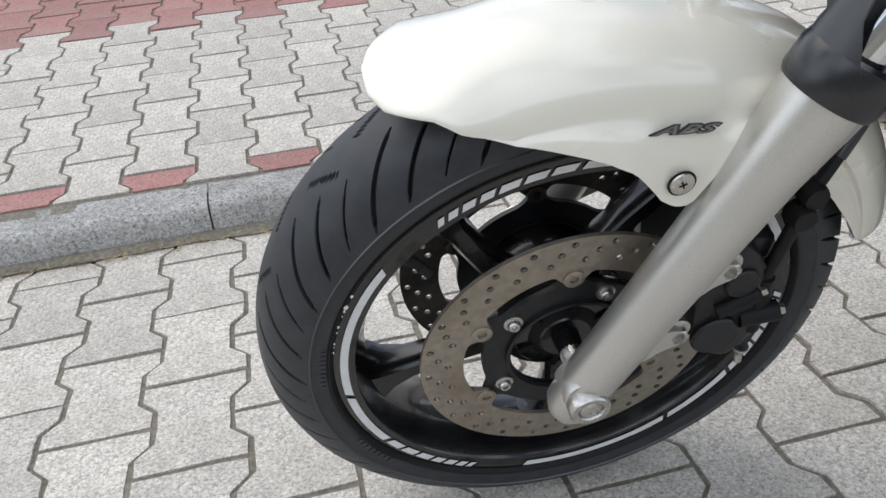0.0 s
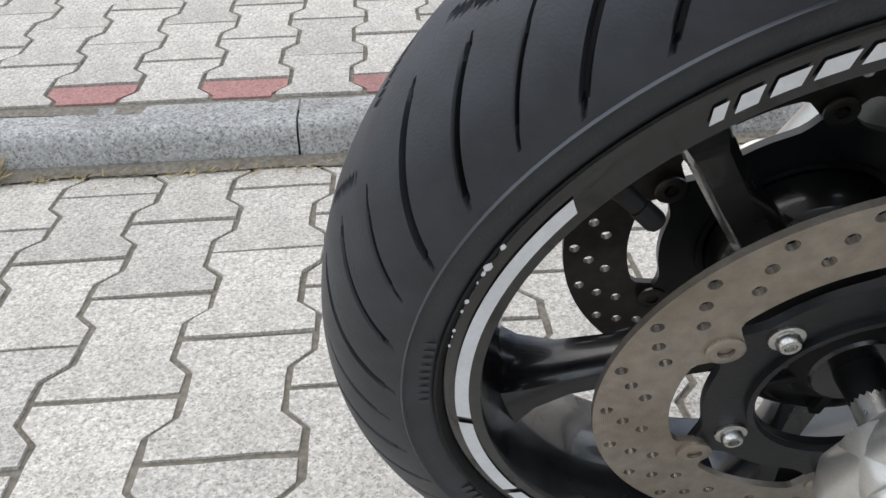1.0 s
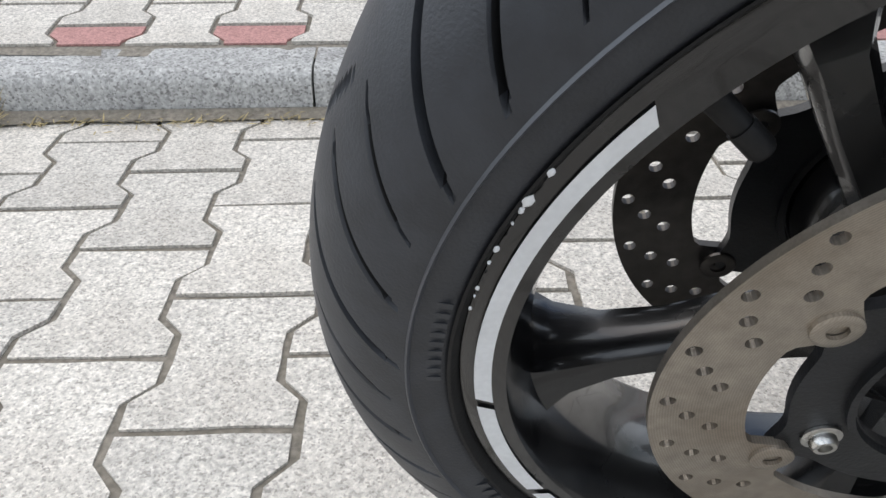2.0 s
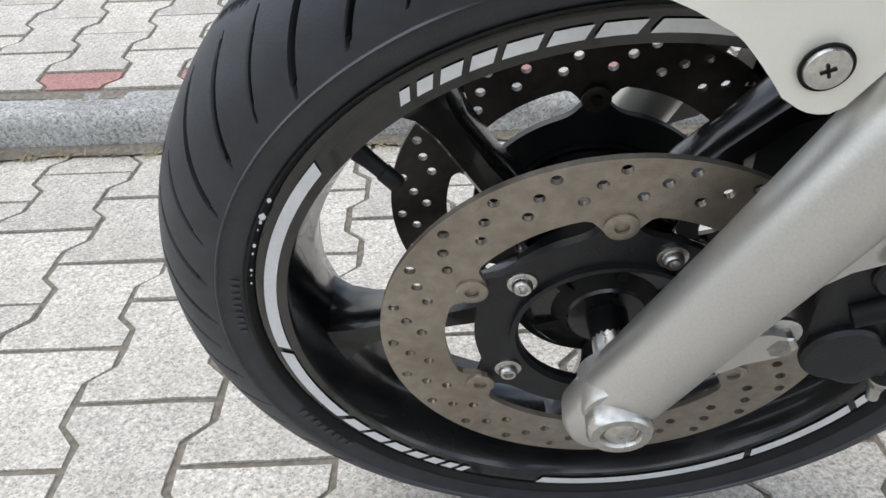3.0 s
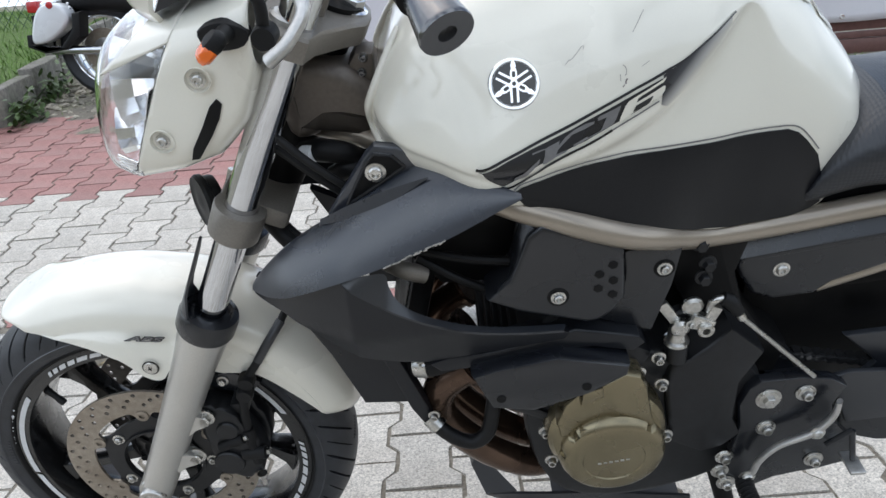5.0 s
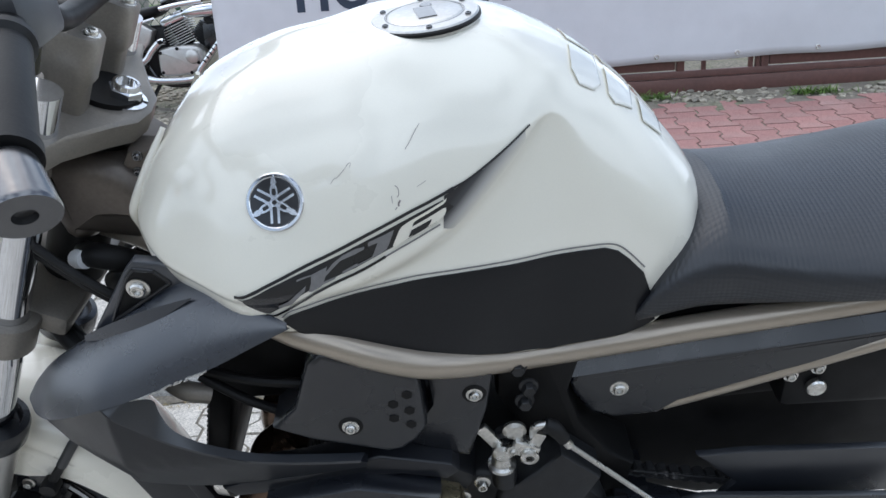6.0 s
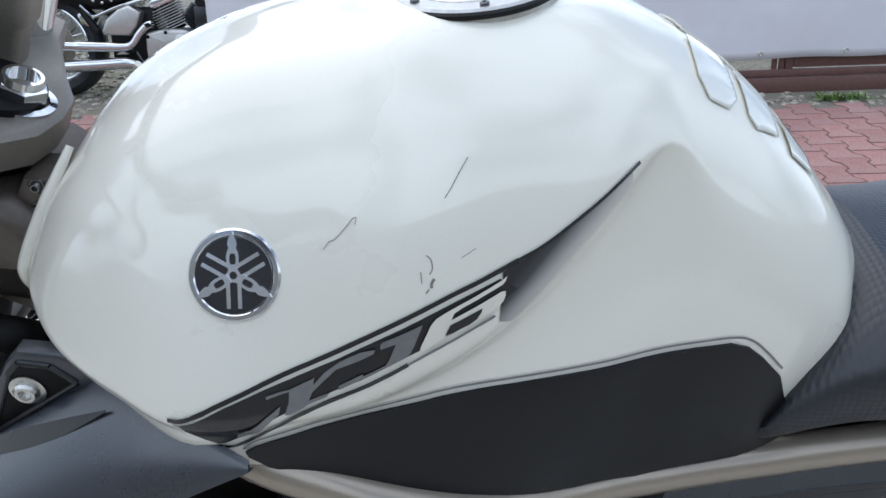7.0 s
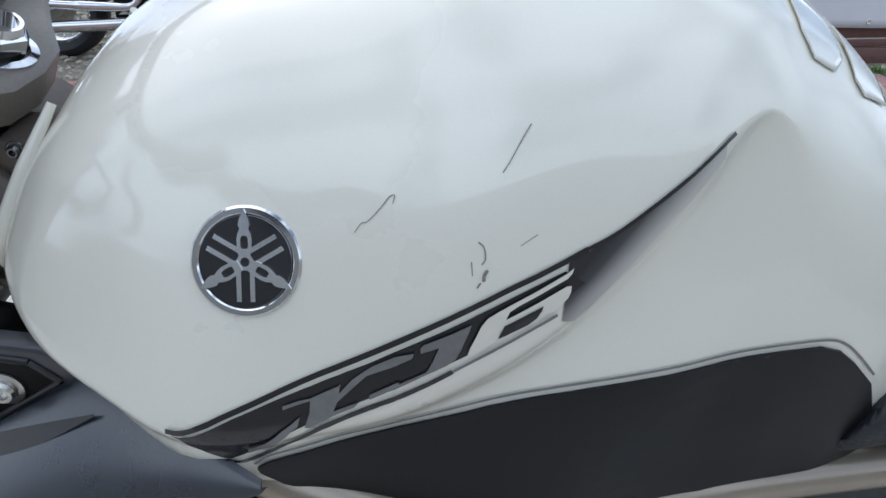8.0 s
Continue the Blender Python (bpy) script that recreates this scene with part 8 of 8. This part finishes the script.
lathe(bm, [(0.0, 0.016), (0.016, 0.012), (0.022, 0.0), (0.0, 0.0)], 18, across(-2.075, CRUISER_Y - 0.235, 0.955))
cpart("side_reflector", bm, RED_LENS, pannier)
# side cover
bm = BM()
plate(bm, [(-1.505, 0.742), (-1.470, 0.808), (-1.395, 0.860), (-1.330, 0.876), (-1.268, 0.836), (-1.300, 0.762), (-1.345, 0.712), (-1.495, 0.718)], CRUISER_Y - 0.175, CRUISER_Y - 0.10, 0.016, segs=3)
cpart("side_cover", bm, ALU, label="silver side cover")
bm = BM()
plate(bm, [(-1.655, 0.835), (-1.60, 0.860), (-1.55, 0.815), (-1.575, 0.760), (-1.64, 0.775)], CRUISER_Y - 0.13, CRUISER_Y - 0.06, 0.012)
cpart("chrome_cap", bm, CHROME)
bm = BM()
tube(bm, [(-1.62, CRUISER_Y - 0.13, 0.86), (-1.545, CRUISER_Y - 0.13, 0.735)], 0.022, 14)
cpart("shock_absorber", bm, SOFT, label="black rear shock absorber")
# frame
for pts, r in (([(-1.52, CRUISER_Y - 0.05, 0.86), (-1.40, CRUISER_Y - 0.07, 0.70), (-1.30, CRUISER_Y - 0.08, 0.53), (-1.10, CRUISER_Y - 0.08, 0.50), (-0.90, CRUISER_Y - 0.08, 0.53), (-0.78, CRUISER_Y - 0.05, 0.80)], 0.018), ([(-1.865, CRUISER_Y - 0.10, 0.663), (-1.60, CRUISER_Y - 0.10, 0.655), (-1.36, CRUISER_Y - 0.09, 0.63)], 0.024)):
    bm = BM()
    tube(bm, pts, r, 14)
    cpart("frame_tube", bm, BLACK_PAINT)
bm = BM()
block(bm, (-1.50, CRUISER_Y - 0.09, 0.56), (-1.22, CRUISER_Y + 0.09, 0.86), 0.02)
cpart("battery_box", bm, SOFT)
# engine
bm = BM()
plate(bm, smooth_outline([(-1.252, 0.700), (-1.235, 0.728), (-1.160, 0.738), (-1.010, 0.736), (-0.980, 0.690), (-0.992, 0.640), (-1.030, 0.590), (-1.090, 0.568), (-1.230, 0.566), (-1.256, 0.600)], 3), CRUISER_Y - 0.190, CRUISER_Y + 0.14, 0.020, segs=3)
mill = cpart("engine", bm, ALU, label="silver V-twin engine case")
bm = BM()
lathe(bm, [(0.0, 0.020), (0.030, 0.019), (0.040, 0.012), (0.044, 0.0), (0.0, 0.0)], 30, across(-1.040, CRUISER_Y - 0.190, 0.676))
cpart("timing_cover", bm, ALU, mill)
for x, z in ((-1.235, 0.590), (-1.235, 0.705), (-1.06, 0.582), (-1.13, 0.726), (-1.01, 0.640)):
    bm = BM()
    bolt(bm, across(x, CRUISER_Y - 0.190, z), 0.007, 0.008, "socket")
    cpart("case_bolt", bm, DARK, mill)
for bx, bz, tx, tz in ((-1.115, 0.735, -1.185, 0.915), (-1.02, 0.735, -0.905, 0.86)):
    ax = Vector((tx - bx, 0, tz - bz))
    L = ax.length
    base = along((bx, CRUISER_Y - 0.02, bz), (tx, CRUISER_Y - 0.02, tz))
    bm = BM()
    lathe(bm, [(0.0, 0.0), (0.048, 0.0), (0.048, L * 0.75), (0.0, L * 0.75)], 28, base)
    barrel = cpart("cylinder", bm, DARK, mill, "finned engine cylinder")
    for k in range(9):
        bm = BM()
        block(bm, (-0.066, -0.085, -0.0024), (0.066, 0.085, 0.0024), 0.001, base @ Matrix.Translation((0, 0, 0.012 + k * L * 0.70 / 9)))
        cpart("cooling_fin", bm, ALU if bx < -1.05 else BLOCK, barrel)
    bm = BM()
    block(bm, (-0.060, -0.080, L * 0.74), (0.060, 0.080, L * 1.03), 0.016, base)
    cpart("rocker_cover", bm, CHROME if bx < -1.05 else BLOCK, barrel)
# chrome air cleaner below the fuel tank
bm = BM()
rings = []
for x, r, z in ((-1.085, 0.006, 0.925), (-1.06, 0.022, 0.928), (-1.00, 0.036, 0.933), (-0.92, 0.041, 0.937), (-0.84, 0.040, 0.939), (-0.76, 0.036, 0.940), (-0.73, 0.020, 0.940)):
    rings.append([Vector((x, CRUISER_Y - 0.15 + 0.9 * r * math.cos(a), z + r * math.sin(a))) for a in (2 * math.pi * k / 20 for k in range(20))])
loft(bm, rings)
cpart("air_cleaner", bm, CHROME, label="chrome air cleaner")
bm = BM()
rings = []
for x, hw, z0, z1 in ((-1.24, 0.05, 0.965, 1.01), (-1.10, 0.11, 0.975, 1.08), (-0.95, 0.14, 0.985, 1.13), (-0.80, 0.13, 0.995, 1.14), (-0.68, 0.08, 1.01, 1.12)):
    rings.append([Vector((x, CRUISER_Y + math.cos(a) * hw, (z0 + z1) / 2 + math.sin(a) * (z1 - z0) / 2)) for a in (2 * math.pi * k / 24 for k in range(24))])
loft(bm, rings)
cpart("fuel_tank", bm, BLACK_PAINT, label="gloss black fuel tank", smooth=60)
bm = BM()
tube(bm, [(-1.22, CRUISER_Y - 0.13, 0.955), (-1.10, CRUISER_Y - 0.14, 0.975), (-0.95, CRUISER_Y - 0.15, 0.990)], 0.015, 12)
cpart("chrome_rail", bm, CHROME)
bm = BM()
block(bm, (-0.985, CRUISER_Y - 0.11, 0.72), (-0.87, CRUISER_Y - 0.03, 0.86), 0.012)
cpart("carburettor", bm, SATIN, mill)
# exhaust pipes
for pts, rad in (([(-2.140, 0.690), (-1.90, 0.676), (-1.665, 0.663), (-1.655, 0.662), (-1.49, 0.655), (-1.375, 0.652), (-1.325, 0.672), (-1.285, 0.720), (-1.235, 0.765), (-1.20, 0.775)], [0.026, 0.026, 0.026, 0.031, 0.028, 0.022, 0.020, 0.020, 0.020, 0.020]), ([(-1.86, 0.547), (-1.765, 0.549), (-1.65, 0.553), (-1.51, 0.558), (-1.375, 0.562), (-1.265, 0.541), (-1.09, 0.540), (-1.030, 0.562), (-0.985, 0.625), (-0.855, 0.765)], [0.034, 0.034, 0.034, 0.034, 0.033, 0.022, 0.020, 0.020, 0.020, 0.020])):
    bm = BM()
    tube(bm, [(x, CRUISER_Y - 0.185, z) for x, z in pts], rad, 18, per=4)
    pipe = cpart("exhaust_pipe", bm, CHROME, label="polished chrome exhaust pipe")
    for k in range(5):
        bm = BM()
        q0, q1 = Vector(pts[-2]), Vector(pts[-1])
        c = q0.lerp(q1, 0.15 + 0.16 * k)
        block(bm, (-0.002, -0.012, -0.012), (0.002, 0.004, 0.012), 0.001, Matrix.Translation((c.x, CRUISER_Y - 0.204, c.y)) @ pose(0, 0, 0, 0, -40, 0))
        cpart("heat_shield_slot", bm, DARK, pipe)
bm = BM()
plate(bm, [(-1.44, 0.61), (-1.40, 0.635), (-1.37, 0.61)], CRUISER_Y - 0.17, CRUISER_Y - 0.15, 0.003)
cpart("pipe_bracket", bm, ALU)
bm = BM()
tube(bm, [(-1.30, CRUISER_Y - 0.09, 0.52), (-1.33, CRUISER_Y - 0.18, 0.43), (-1.36, CRUISER_Y - 0.25, up_z(-1.36, CRUISER_Y - 0.25) - 0.012)], 0.012, 10)
cpart("side_stand", bm, BLACK_PAINT, label="black side stand")
